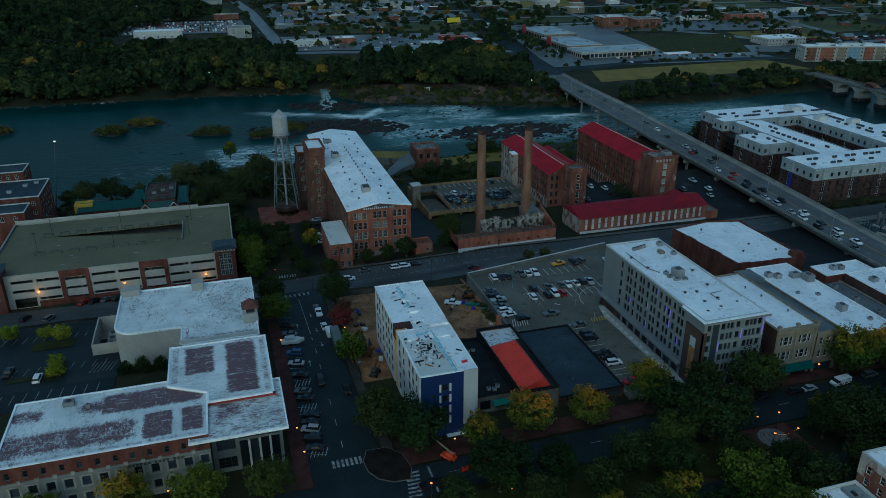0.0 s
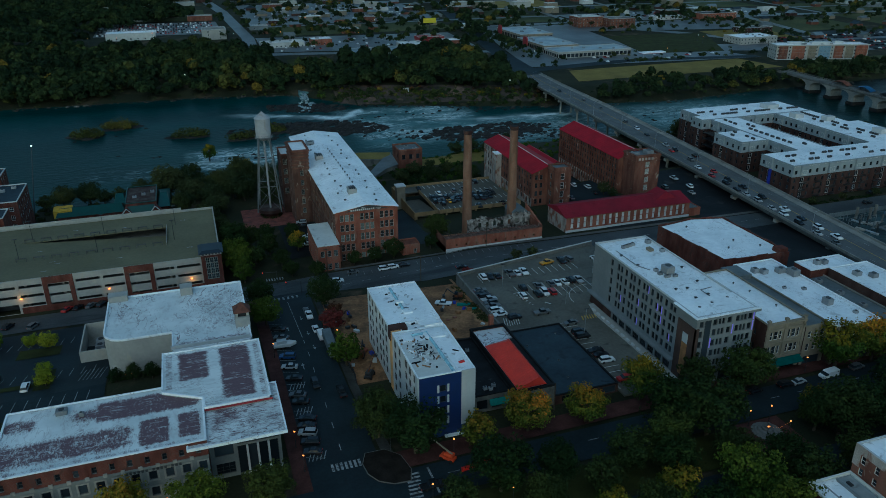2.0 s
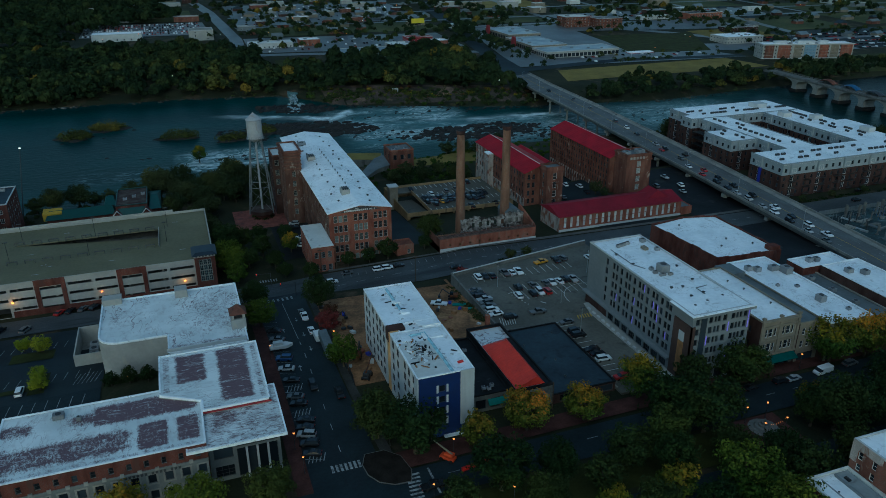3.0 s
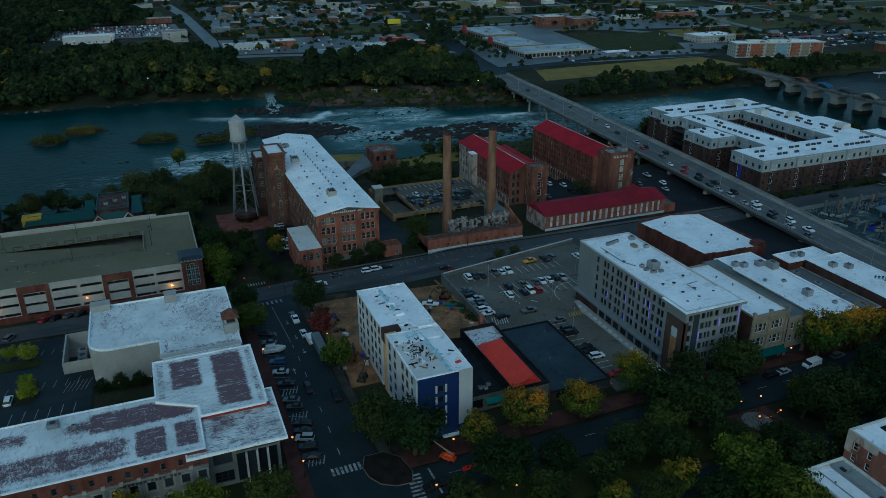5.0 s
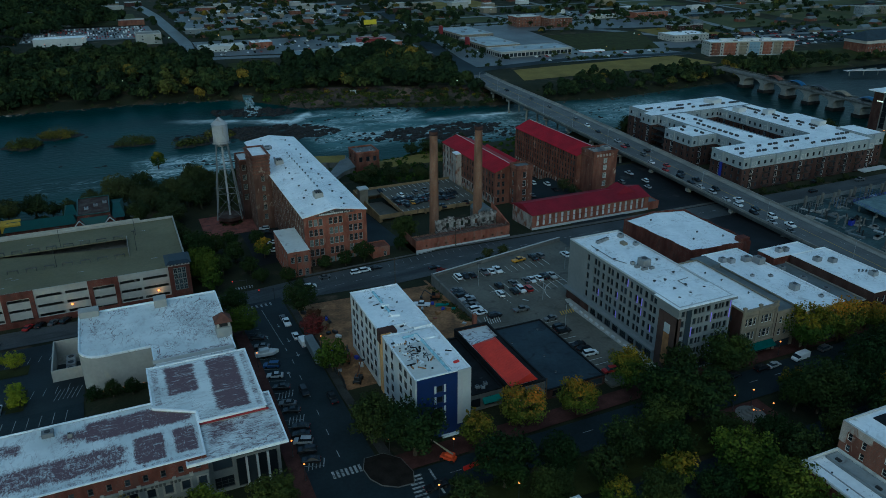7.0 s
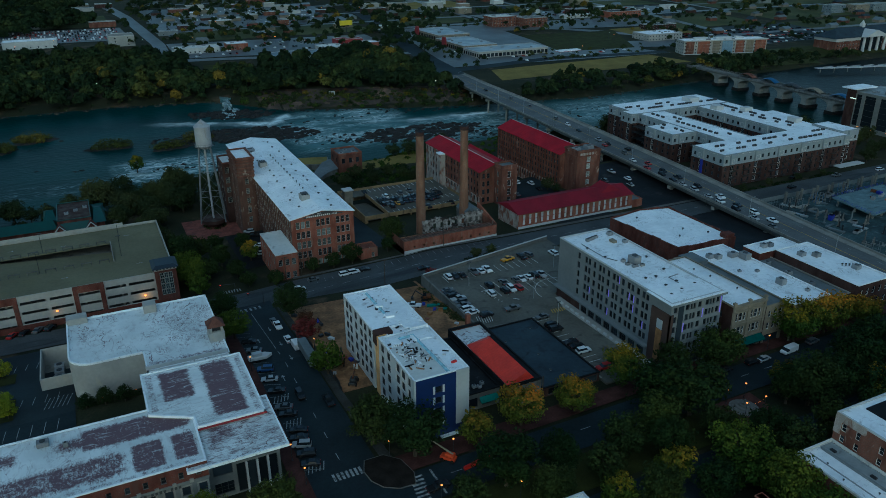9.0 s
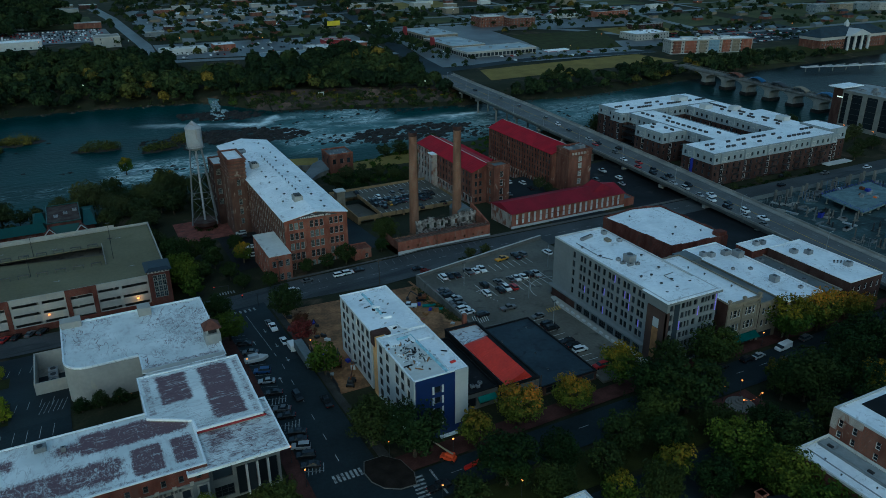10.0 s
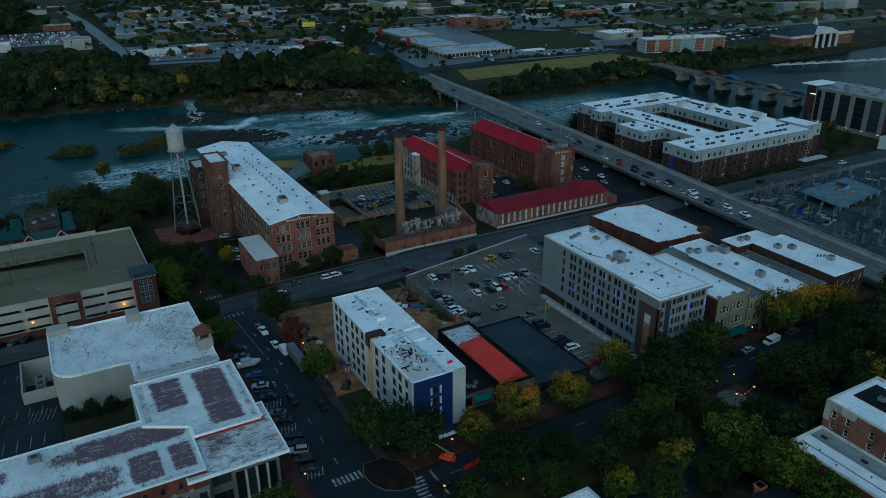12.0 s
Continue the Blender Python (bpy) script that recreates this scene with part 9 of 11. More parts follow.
car(106.6, 319.6, -5.98, 88, "sedan", "yellow", "parked on the mill deck", "deck cars")
park([(99.6 + 2.3 * i, 321.2 - 0.15 * i) for i in range(13) if i not in (3, 8)], -5.98, (90, -88, 91), ("black", "grey", "black", "black", "black"), "parked on the mill deck", "deck cars")
park([(100.4 + 2.0 * i, 326.4 - 0.18 * i) for i in range(16) if i not in (5, 11)], -5.98, (90, -88, 91), ("black", "black", "grey", "black", "black", "grey", "black", "black", "black"), "parked on the mill deck", "deck cars")
park([(36.7, 326.3), (37.1, 320.8), (36.5, 306.8), (35.8, 301.9), (34.9, 296.7)], None, (170,), ("silver", "black", "white", "black", "white"), "parked beside the mill", "mill cars")
park([(165.9, 313.9), (174.0, 321.7), (178.9, 316.2), (163.6, 304.1), (177.4, 306.3), (170, 330), (164.5, 325), (176, 336), (225.2, 310.1), (224.9, 296.3), (218, 320), (226, 330), (213, 300), (220, 288), (216, 340)], None, (80, 85, 90), ("black", "white", "white", "grey", "black", "black", "grey", "black", "silver", "white", "black", "black", "grey", "silver", "grey"), "parked between the mills", "mill cars")
park([(350, 246), (322, 250), (285, 246), (300, 258)], None, (0, 180), ("white", "grey", "black", "black"), "on the road by the apartments", "street cars")
for i, (k, y) in enumerate(((0.6, 466), (0.55, 421), (0.5, 401), (0.45, 384), (0.42, 358), (0.3, 346), (0.42, 347), (0.35, 326), (0.18, 312), (0.36, 303), (0.14, 297), (0.32, 288), (0.15, 284), (0.14, 274), (0.36, 276), (0.14, 266), (0.15, 257), (0.36, 260), (0.14, 246), (0.36, 243), (0.36, 231), (0.14, 227), (0.36, 220), (0.14, 215), (0.36, 209), (0.14, 204), (0.62, 332), (0.16, 238), (0.62, 500), (0.4, 540))):
    l, r, z = bridge_at(y)
    paint = ("grey", "grey", "white", "black", "silver", "red", "black", "grey", "white", "red", "red", "black", "black", "black", "black", "silver", "silver", "black", "silver", "white", "black", "black", "white", "silver", "white", "grey", "black", "white", "grey", "black")[i]
    car(l + (r - l) * k, y, z + 0.02, 82 if k > 0.5 else -98, ("sedan", "suv", "suv", "sedan", "pickup")[i % 5] if paint not in ("red",) else "sedan", paint, "driving on the bridge", "bridge cars")
car(66.8, 211.9, gz(66.8, 211.9) + 0.16, 150, "pickup", "white", "standing on the dirt yard", "site vehicles")


def truck_trailer():
    t = thing("box_trailer", 25.2, 192, 0, "long dark box trailer standing at the kerb", "trailer")
    g = gz(25.2, 192) + 0.32
    b1 = bmesh.new()
    box(b1, 23.9, 186.5, g + 1.0, 26.4, 199.4, g + 3.6)
    bmesh.ops.bevel(b1, geom=b1.edges[:], offset=0.08, segments=1, affect='EDGES')
    part("box", b1, M_GREY_ROOF, t)
    for y in (188, 189.4, 197.6):
        for x in (24.0, 26.1):
            b1 = bmesh.new()
            tube(b1, (x, y, g + 0.5), (x + 0.25, y, g + 0.5), 0.5, 0.5, 10)
            part("wheel", b1, M_RUBBER, t)
    b = thing("boat", 12.4, 199.2, 0, "pale covered boat on a street trailer", "boat")
    g = gz(12.4, 199.2) + 0.32
    b1 = bmesh.new()
    prism(b1, [(9.2, 198.2), (14.2, 197.8), (16.2, 199.2), (14.2, 200.6), (9.2, 200.2)], g + 0.7, g + 1.8)
    bmesh.ops.bevel(b1, geom=b1.edges[:], offset=0.15, segments=1, affect='EDGES')
    part("hull", b1, M_RENDER, b)
    b1 = bmesh.new()
    box(b1, 10.4, 198.4, g + 1.8, 13.2, 200.0, g + 2.7)
    part("cover", b1, M_SIDING, b)
    for x in (11.4, 12.4):
        b1 = bmesh.new()
        tube(b1, (x, 198.0, g + 0.35), (x, 200.4, g + 0.35), 0.35, 0.35, 10)
        part("wheel", b1, M_RUBBER, b)


truck_trailer()


# ---- site machines by the new building ----
def excavator(x, y, turn, label):
    g = gz(x, y) + 0.15
    t = thing("excavator", 0, 0, 0, label, "excavator")
    for s in (-1, 1):
        b1 = bmesh.new()
        extrude_profile(b1, [(-1.5, 0.1), (1.5, 0.1), (1.8, 0.4), (1.5, 0.75), (-1.5, 0.75), (-1.8, 0.4)], 0.25)
        o = part("track", b1, M_RUBBER, t)
        o.location = (0, s * 0.95, 0)
    b1 = bmesh.new()
    box(b1, -1.7, -1.1, 0.9, 1.1, 1.1, 1.9)
    bmesh.ops.bevel(b1, geom=b1.edges[:], offset=0.12, segments=1, affect='EDGES')
    part("house", b1, M_WORNMACHINE, t)
    b1 = bmesh.new()
    box(b1, 0.0, 0.15, 1.9, 1.1, 1.05, 2.8)
    part("cab", b1, M_GLASS, t)
    b1 = bmesh.new()
    tube(b1, (1.0, -0.2, 1.6), (3.6, -0.2, 3.6), 0.22, 0.18, 6)
    part("boom", b1, M_DARKSTEEL, t)
    b1 = bmesh.new()
    tube(b1, (3.6, -0.2, 3.6), (4.8, -0.2, 1.2), 0.17, 0.13, 6)
    part("arm", b1, M_DARKSTEEL, t)
    b1 = bmesh.new()
    box(b1, 4.3, -0.7, 0.4, 5.2, 0.3, 1.2)
    part("bucket", b1, M_DARKSTEEL, t)
    t.matrix_basis = pose(x, y, g, 0, 0, turn)
    return t


excavator(31.0, 212.5, 20, "muddy dark orange excavator on the dirt yard")
excavator(32.6, 186.0, 70, "muddy dark orange excavator on the dirt yard")
excavator(73.0, 215.0, 160, "muddy dark orange excavator behind the building")


def boom_lift(x, y, turn, body, arm, label):
    """A telescopic lift: chassis, wheels, turret, boom and basket."""
    t = thing("boom_lift", 0, 0, 0, label, "lift", "boom lifts")
    b1 = bmesh.new()
    box(b1, -1.9, -0.9, 0.5, 1.9, 0.9, 1.3)
    bmesh.ops.bevel(b1, geom=b1.edges[:], offset=0.12, segments=1, affect='EDGES')
    part("chassis", b1, body, t)
    b1 = bmesh.new()
    box(b1, -1.5, -0.8, 1.35, 0.7, 0.8, 2.2)
    bmesh.ops.bevel(b1, geom=b1.edges[:], offset=0.15, segments=1, affect='EDGES')
    part("turret", b1, body, t)
    for ax in (-1.3, 1.3):
        for s in (-1, 1):
            b1 = bmesh.new()
            tube(b1, (ax, s * 0.8, 0.5), (ax, s * 1.12, 0.5), 0.5, 0.5, 10)
            part("wheel", b1, M_RUBBER, t)
    b1 = bmesh.new()
    tube(b1, (-1.2, 0, 2.1), (2.4, 0, 3.6), 0.24, 0.2, 6)
    tube(b1, (2.4, 0, 3.6), (4.6, 0, 4.5), 0.16, 0.14, 6)
    boom = part("boom", b1, arm, t)
    b1 = bmesh.new()
    box(b1, 4.4, -0.8, 3.9, 5.4, 0.8, 4.0)
    for cx, cy in ((4.4, -0.8), (5.35, -0.8), (4.4, 0.75), (5.35, 0.75)):
        box(b1, cx, cy, 4.0, cx + 0.05, cy + 0.05, 5.0)
    part("basket", b1, M_DARKSTEEL, boom)
    t.matrix_basis = pose(x, y, gz(x, y) + 0.15, 0, 0, turn)


boom_lift(32.6, 175.0, 58, M_DARKSTEEL, M_WORNMACHINE, "dark telescopic handler with a muddy orange boom")
boom_lift(41.6, 134.6, 130, M_REDMACHINE, M_STONE, "red-orange boom lift with a cream boom on the street")
for i in range(5):
    b1 = bmesh.new()
    x = 43.2 + i * 1.5
    prism(b1, [(x, 129.4 + i * 0.25), (x + 1.4, 129.6 + i * 0.25), (x + 1.4, 130.2 + i * 0.25), (x, 130.0 + i * 0.25)], 0.2, 1.2)
    tagged(part("traffic_barrier", b1, M_REDPLASTIC), "red plastic traffic barrier on the road", "barrier", "red barriers")
rnd = random.Random(31)
for i in range(34):
    x, y = (rnd.uniform(29.5, 36), rnd.uniform(176, 230)) if i < 18 else (rnd.uniform(54, 75), rnd.uniform(186, 222))
    w, d, h = rnd.uniform(0.6, 2.4), rnd.uniform(0.5, 1.4), rnd.uniform(0.3, 1.3)
    b1 = bmesh.new()
    box(b1, -w / 2, -d / 2, 0, w / 2, d / 2, h)
    for vv in b1.verts:
        vv.co.x *= rnd.uniform(0.7, 1.1)
        vv.co.y *= rnd.uniform(0.7, 1.1)
    o = part("covered_pallet", b1, rnd.choice((M_WOOD, M_DARKSTEEL, M_RENDER, M_DIRT, M_BRICK, M_BLUESIGN)))
    o.matrix_basis = pose(x, y, gz(x, y) + 0.15, 0, 0, rnd.uniform(0, 180))
    tagged(o, "covered pallet of building material on bare dirt", "material", "yard materials")
for x, y, w, d in ((70.5, 209, 4.2, 1.5), (72.2, 204.5, 3.0, 1.4)):
    b1 = bmesh.new()
    prism(b1, [(x, y), (x + w, y - d), (x + w + 0.6, y - d + 1.3), (x + 0.6, y + 1.3)], gz(x, y), gz(x, y) + 0.7)
    tagged(part("tarpaulin", b1, M_TARP), "teal tarpaulin over material on the dirt", "tarpaulin")
for i in range(14):
    b1 = bmesh.new()
    y = 172 + i * 2.6
    x = 28.3 + 0.4 * math.sin(i)
    box(b1, x - 0.04, y, gz(x, y) + 0.2, x + 0.04, y + 2.5, gz(x, y) + 1.9)
    tagged(part("fence_panel", b1, M_DARKSTEEL), "dark mesh fence panel round the dirt yard", "fence", "yard fence panels")


# ---- trees ----
def leaf_quads(centres, sizes, rng, flat=0.5, outward=None):
    """Loose quads, one for each centre; they lie along the crown's skin where outward is given, else tilted at random."""
    n = len(centres)
    nor = rng.normal(size=(n, 3))
    if outward is None:
        nor[:, 2] = np.abs(nor[:, 2]) + flat
    else:
        nor = outward + nor * 0.45
    nor /= np.linalg.norm(nor, axis=1)[:, None]
    tan = np.cross(nor, rng.normal(size=(n, 3)))
    tan /= np.linalg.norm(tan, axis=1)[:, None]
    bit = np.cross(nor, tan)
    s = sizes[:, None]
    quad = np.stack([centres - tan * s - bit * s * 0.7, centres + tan * s * 1.1 - bit * s * 0.5, centres + tan * s * 0.9 + bit * s * 0.8, centres - tan * s * 0.8 + bit * s * 0.9], 1)
    return quad.reshape(-1, 3)


def leaf_mesh(name, verts, material):
    n = len(verts) // 4
    me = bpy.data.meshes.new(name)
    me.vertices.add(n * 4)
    me.vertices.foreach_set("co", np.ascontiguousarray(verts, dtype=np.float32).ravel())
    me.loops.add(n * 4)
    me.loops.foreach_set("vertex_index", np.arange(n * 4, dtype=np.int32))
    me.polygons.add(n)
    me.polygons.foreach_set("loop_start", np.arange(0, n * 4, 4, dtype=np.int32))
    me.polygons.foreach_set("loop_total", np.full(n, 4, dtype=np.int32))
    me.materials.append(material)
    me.update(calc_edges=True)
    me.validate()
    return me


def crown_points(rng, radius, height, clumps, leaves):
    """Leaf places on the skins of many clumps that fill an uneven crown."""
    pts, out = [], []
    for i in range(clumps):
        d = rng.normal(size=3)
        d /= np.linalg.norm(d)
        d[2] = d[2] * 0.95 + 0.1
        k = rng.uniform(0.4, 0.92)
        c = np.array([d[0] * radius * k, d[1] * radius * k, d[2] * height * k])
        r = radius * rng.uniform(0.13, 0.3)
        m = leaves // clumps
        q = rng.normal(size=(m, 3))
        q /= np.linalg.norm(q, axis=1)[:, None]
        out.append(q * 0.75 + d * 0.4)
        q = q * (r * rng.uniform(0.7, 1.05, size=(m, 1)))
        q[:, 2] *= 0.8
        pts.append(c + q)
    return np.concatenate(pts), np.concatenate(out)


def tree_proto(seed, material, leaves=2400, clumps=46, squat=0.85, leaf=1.0):
    """A tree of crown radius 1: trunk, limbs and crown; scaled where it is placed."""
    rng = np.random.default_rng(seed)
    t = thing("tree", 0, 0, 0)
    b1 = bmesh.new()
    tube(b1, (0, 0, 0), (0.02, 0.01, 0.5), 0.07, 0.05, 8)
    tube(b1, (0.02, 0.01, 0.5), (0.0, 0.03, 1.0), 0.05, 0.035, 7)
    for i in range(6):
        a = i * 1.05 + rng.uniform(0, 0.5)
        tube(b1, (0.01, 0.02, 0.45 + 0.08 * i), (0.55 * math.cos(a), 0.55 * math.sin(a), 0.95 + 0.1 * i), 0.03, 0.012, 5)
    part("trunk", b1, M_BARK, t)
    c, out = crown_points(rng, 1.0, squat, clumps, leaves)
    c[:, 2] += 1.08
    ob = new("crown", leaf_mesh("crown", leaf_quads(c, rng.uniform(0.035, 0.07, len(c)) * leaf, rng, 0.5, out), material))
    ob.parent = t
    return t


PROTO_TREES = {}
trnd = random.Random(55)
TREE_LABELS = {"dark": "broad street tree with dense dark green crown", "green": "round street tree with fresh green crown", "gold": "street tree turning yellow at its top", "rust": "small tree with rust-red autumn leaves", "bank": "dark riverside tree with uneven crown", "lime": "young tree with bright lime-green leaves"}
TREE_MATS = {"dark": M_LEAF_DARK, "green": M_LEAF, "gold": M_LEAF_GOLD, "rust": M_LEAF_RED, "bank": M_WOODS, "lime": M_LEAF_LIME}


def plant(kind, places, group, grow=1.0):
    for x, y, r in places:
        v = trnd.randrange(3)
        m = Matrix.Translation((x, y, max(gz(x, y), WATER_Z + 0.3))) @ Matrix.Rotation(trnd.uniform(0, 6.28), 4, 'Z') @ Matrix.Diagonal((r * grow, r * grow, r * grow * trnd.uniform(0.88, 1.1), 1))
        big = r > 5.4
        key = (kind, v, big)
        if key not in PROTO_TREES:
            PROTO_TREES[key] = ob = tree_proto(len(PROTO_TREES) * 7 + 3, TREE_MATS[kind], 5800 if big else 2400, 120 if big else 66, 0.85, 0.6 if big else 0.87)
            ob.matrix_basis = m
            tagged(ob, TREE_LABELS[kind], "tree", group)
        else:
            ob = copy_thing(PROTO_TREES[key], Matrix.Identity(4))
            ob.matrix_basis = m
            tagged(ob, TREE_LABELS[kind], "tree", group)


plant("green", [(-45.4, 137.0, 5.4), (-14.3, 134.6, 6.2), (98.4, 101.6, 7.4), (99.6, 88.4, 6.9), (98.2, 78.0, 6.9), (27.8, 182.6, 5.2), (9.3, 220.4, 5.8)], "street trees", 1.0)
plant("dark", [(1.0, 134.0, 5.8), (28.2, 148.0, 7.1), (35.1, 139.2, 8.1), (62.1, 119.9, 5.7), (49.2, 120.9, 7.4), (79.5, 118.6, 6.3), (97.1, 126.6, 8.3), (104.6, 123.0, 9.0), (125.2, 135.0, 7.4), (113.4, 139.8, 5.4), (131, 116, 5.6), (135.5, 113.0, 8.6), (111.5, 104.9, 6.2), (157, 117, 6.0), (112.7, 97.8, 6.6), (104.0, 112.0, 5.6), (38.1, 118.5, 4.8)], "street trees")
plant("dark", [(160, 118, 7.5), (172, 122, 7), (184, 118, 8), (198, 124, 7), (150, 104, 7), (164, 103, 7), (128, 100, 6), (140, 97, 6.4), (180, 106, 7), (30, 229.1, 6.0), (9.7, 238.4, 5.6)], "street trees")
plant("gold", [(18.4, 424.0, 6.6), (-28.5, 136.0, 5.8), (50.0, 136.9, 5.0), (63.7, 138.4, 6.4), (79.0, 137.2, 5.8), (97.6, 141.0, 6.4), (84.0, 105.6, 5.0), (67.7, 105.1, 4.6), (151, 103.5, 6.4), (157.5, 136.6, 7.2), (171.1, 136.9, 7.0), (186, 136, 6.5), (30.1, 292.7, 4.6), (2.3, 472.7, 5.4), (135, 120.5, 4.4)], "street trees")
plant("lime", [(-55.8, 230.2, 3.2), (-53.7, 208.7, 2.6), (-52.1, 200.2, 2.9), (-71.8, 235.3, 3.3), (-61.2, 233.5, 2.6), (-95, 236, 3.2)], "campus trees")
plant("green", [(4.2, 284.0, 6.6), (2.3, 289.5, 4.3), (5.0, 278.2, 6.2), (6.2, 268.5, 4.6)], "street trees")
plant("rust", [(28.2, 206.3, 4.2), (30.6, 214, 3.2), (82.6, 231.0, 2.4)], "street trees")
plant("dark", [(5.0, 297.1, 7.0), (3.6, 312.2, 5.1), (19.3, 312.0, 4.2), (29.7, 304.3, 4.2), (21.6, 278.7, 4.1), (86.0, 276.0, 6.2), (64.3, 265.6, 4.4), (56.8, 266.1, 3.6), (18.5, 292.8, 4.8), (48.2, 265.6, 3.2), (33.0, 262.4, 3.8), (24, 268, 3.4), (12, 283, 5), (12, 303, 5), (80.5, 268.4, 3.2)], "mill trees")
plant("bank", [(-60.7, 408.0, 7.8), (-20.8, 402.1, 9.5), (-9.4, 418.1, 7.8), (15.8, 405.5, 8.0), (-71.6, 400.0, 6.4), (-3.3, 402.0, 6.6), (-29.1, 380.3, 5.4), (-17.9, 420.2, 6.8), (19.8, 422.6, 6.4), (26.5, 377.6, 4.2), (15.3, 376.7, 7.0), (2, 362, 6), (-8, 384, 6.5), (8, 392, 7), (30, 400, 5.5), (-45, 404, 5), (-2, 340, 5)], "river trees")
plant("bank", [(180.7, 303.5, 3.4), (182.2, 298.1, 2.8), (144.8, 417.9, 5.0), (152.7, 412.1, 5.0), (98, 371, 4.4), (109.0, 386.8, 4.6), (115.0, 373.6, 4.4), (126, 380, 4), (132, 372, 4), (105.7, 240.0, 2.6), (112.9, 240.6, 2.4), (136, 365, 4), (120, 392, 3.4), (160, 405, 5), (172, 400, 5), (178, 420, 5), (133, 285, 3.0)], "river trees")
plant("bank", [(362, 262, 4.4), (374, 268, 5), (356, 290, 5), (366, 300, 5), (380, 284, 5.5), (392, 272, 4.4), (400, 290, 5), (362, 330, 6), (380, 340, 6), (396, 330, 6), (356, 360, 6), (372, 372, 6), (410, 345, 5), (285, 392, 6), (310, 388, 6), (335, 384, 6), (300, 255.5, 2), (280, 255.5, 2), (262, 254.8, 2.2), (318, 255, 2)], "river trees")


plant("dark", [(88, 112, 5.8), (70, 113, 5.2), (56, 112, 5.6), (91, 119.5, 6.4), (101, 132, 6), (143, 112, 7), (75, 100, 5.6), (87.3, 97.1, 5.6), (172, 112, 7), (190, 108, 7), (205, 116, 7), (210, 132, 6)], "street trees")
plant("green", [(95.4, 97, 5.0), (100.8, 94.0, 6.2)], "street trees")
plant("dark", [(-33.8, 195.4, 2.3), (-29.2, 194.8, 2.5), (-24.4, 194.2, 2.4)], "hall trees")
plant("bank", [(-4, 352, 5.6), (-14, 366, 6), (-1, 374, 6.4), (10, 382, 6), (20, 390, 5.4), (-12, 394, 6), (4, 410, 6.4), (24, 412, 6), (33, 388, 4.6), (34, 372, 4.4), (-34, 398, 6), (40, 410, 5), (50, 412, 5), (-78, 392, 5), (-52, 394, 4.6), (0, 326, 5)], "river trees")


def shrubs(name, places, material, label, size=0.16, per=60):
    """Low planting as one loose mass of leaves."""
    rng = np.random.default_rng(len(places) + 5)
    pts, out = [], []
    for x, y, r in places:
        q = rng.normal(size=(per, 3))
        q /= np.linalg.norm(q, axis=1)[:, None]
        q[:, 2] = np.abs(q[:, 2]) * 0.8
        out.append(q.copy())
        q *= r * rng.uniform(0.6, 1.05, size=(per, 1))
        pts.append(q + np.array([x, y, max(gz(x, y), WATER_Z)]))
    c = np.concatenate(pts)
    ob = new(name, leaf_mesh(name, leaf_quads(c, rng.uniform(size * 0.7, size * 1.4, len(c)), rng, 0.5, np.concatenate(out)), material))
    return tagged(ob, label, "shrubs", kind="stuff")


srnd = random.Random(14)
shrubs("bank_scrub", [(130 + 28 * a + srnd.uniform(-2, 2), 431 - 17 * a + srnd.uniform(-3, 3), srnd.uniform(1.6, 3.2)) for a in spread(0, 1, 40)], M_LEAF, "fresh green thicket between the lawn and the river", 0.35, 70)
shrubs("bank_scrub", [(srnd.uniform(98, 140), srnd.uniform(351, 394), srnd.uniform(1.4, 3.6)) for i in range(120)], M_LEAF_DARK, "dense dark shrubs between the deck and the lawn", 0.35, 60)
shrubs("hedge", [(x, 196.6 + srnd.uniform(-0.6, 0.6), srnd.uniform(1.0, 1.7)) for x in spread(-35, -21, 12)], M_LEAF_DARK, "dark clipped hedge along the hall wall")
shrubs("shrubs", [(srnd.uniform(102, 118), srnd.uniform(238.8, 241), srnd.uniform(1, 2.2)) for i in range(22)], M_LEAF_DARK, "dark shrubs below the retaining wall")
shrubs("shrubs", [(srnd.uniform(74, 76.6), srnd.uniform(188, 226), srnd.uniform(0.8, 1.6)) for i in range(34)], M_WOODS, "rough shrubs along the lot wall")
shrubs("planting", [(25.7 + 4.4 * math.cos(i), 351 + 4.4 * math.sin(i), 1.2) for i in range(14)], M_LEAF_DARK, "ring of shrubs in the tower planter")
shrubs("shrubs", [(srnd.uniform(250, 330), srnd.uniform(254.6, 257), srnd.uniform(0.6, 1.3)) for i in range(60)], M_LEAF_DARK, "low shrubs before the apartments", 0.2, 40)
shrubs("bank_scrub", [(srnd.uniform(-110, 30), srnd.uniform(368, 412), srnd.uniform(1.2, 3.2)) for i in range(105)] + [(srnd.uniform(-30, 10), srnd.uniform(322, 366), srnd.uniform(1.2, 3)) for i in range(40)], M_WOODS, "tangled scrub on the river bank", 0.35, 60)
frnd = random.Random(77)
for tone, count in ((M_LEAF_GOLD, 30), (M_LEAF_DARK, 60), (M_WOODS, 90)):
    spots = []
    for i in range(count):
        x = frnd.uniform(100, 270)
        spots.append((x, far_bank(x) + frnd.uniform(4, 34), frnd.uniform(1.4, 3.8)))
    shrubs("bank_scrub", spots, tone, "yellowing scrub on the rocky far bank", 0.5, 60)
shrubs("bank_scrub", [(srnd.uniform(85, 250), srnd.uniform(372, 428), srnd.uniform(0.8, 2.6)) for i in range(170)], M_LEAF, "green scrub below the mills", 0.35, 50)
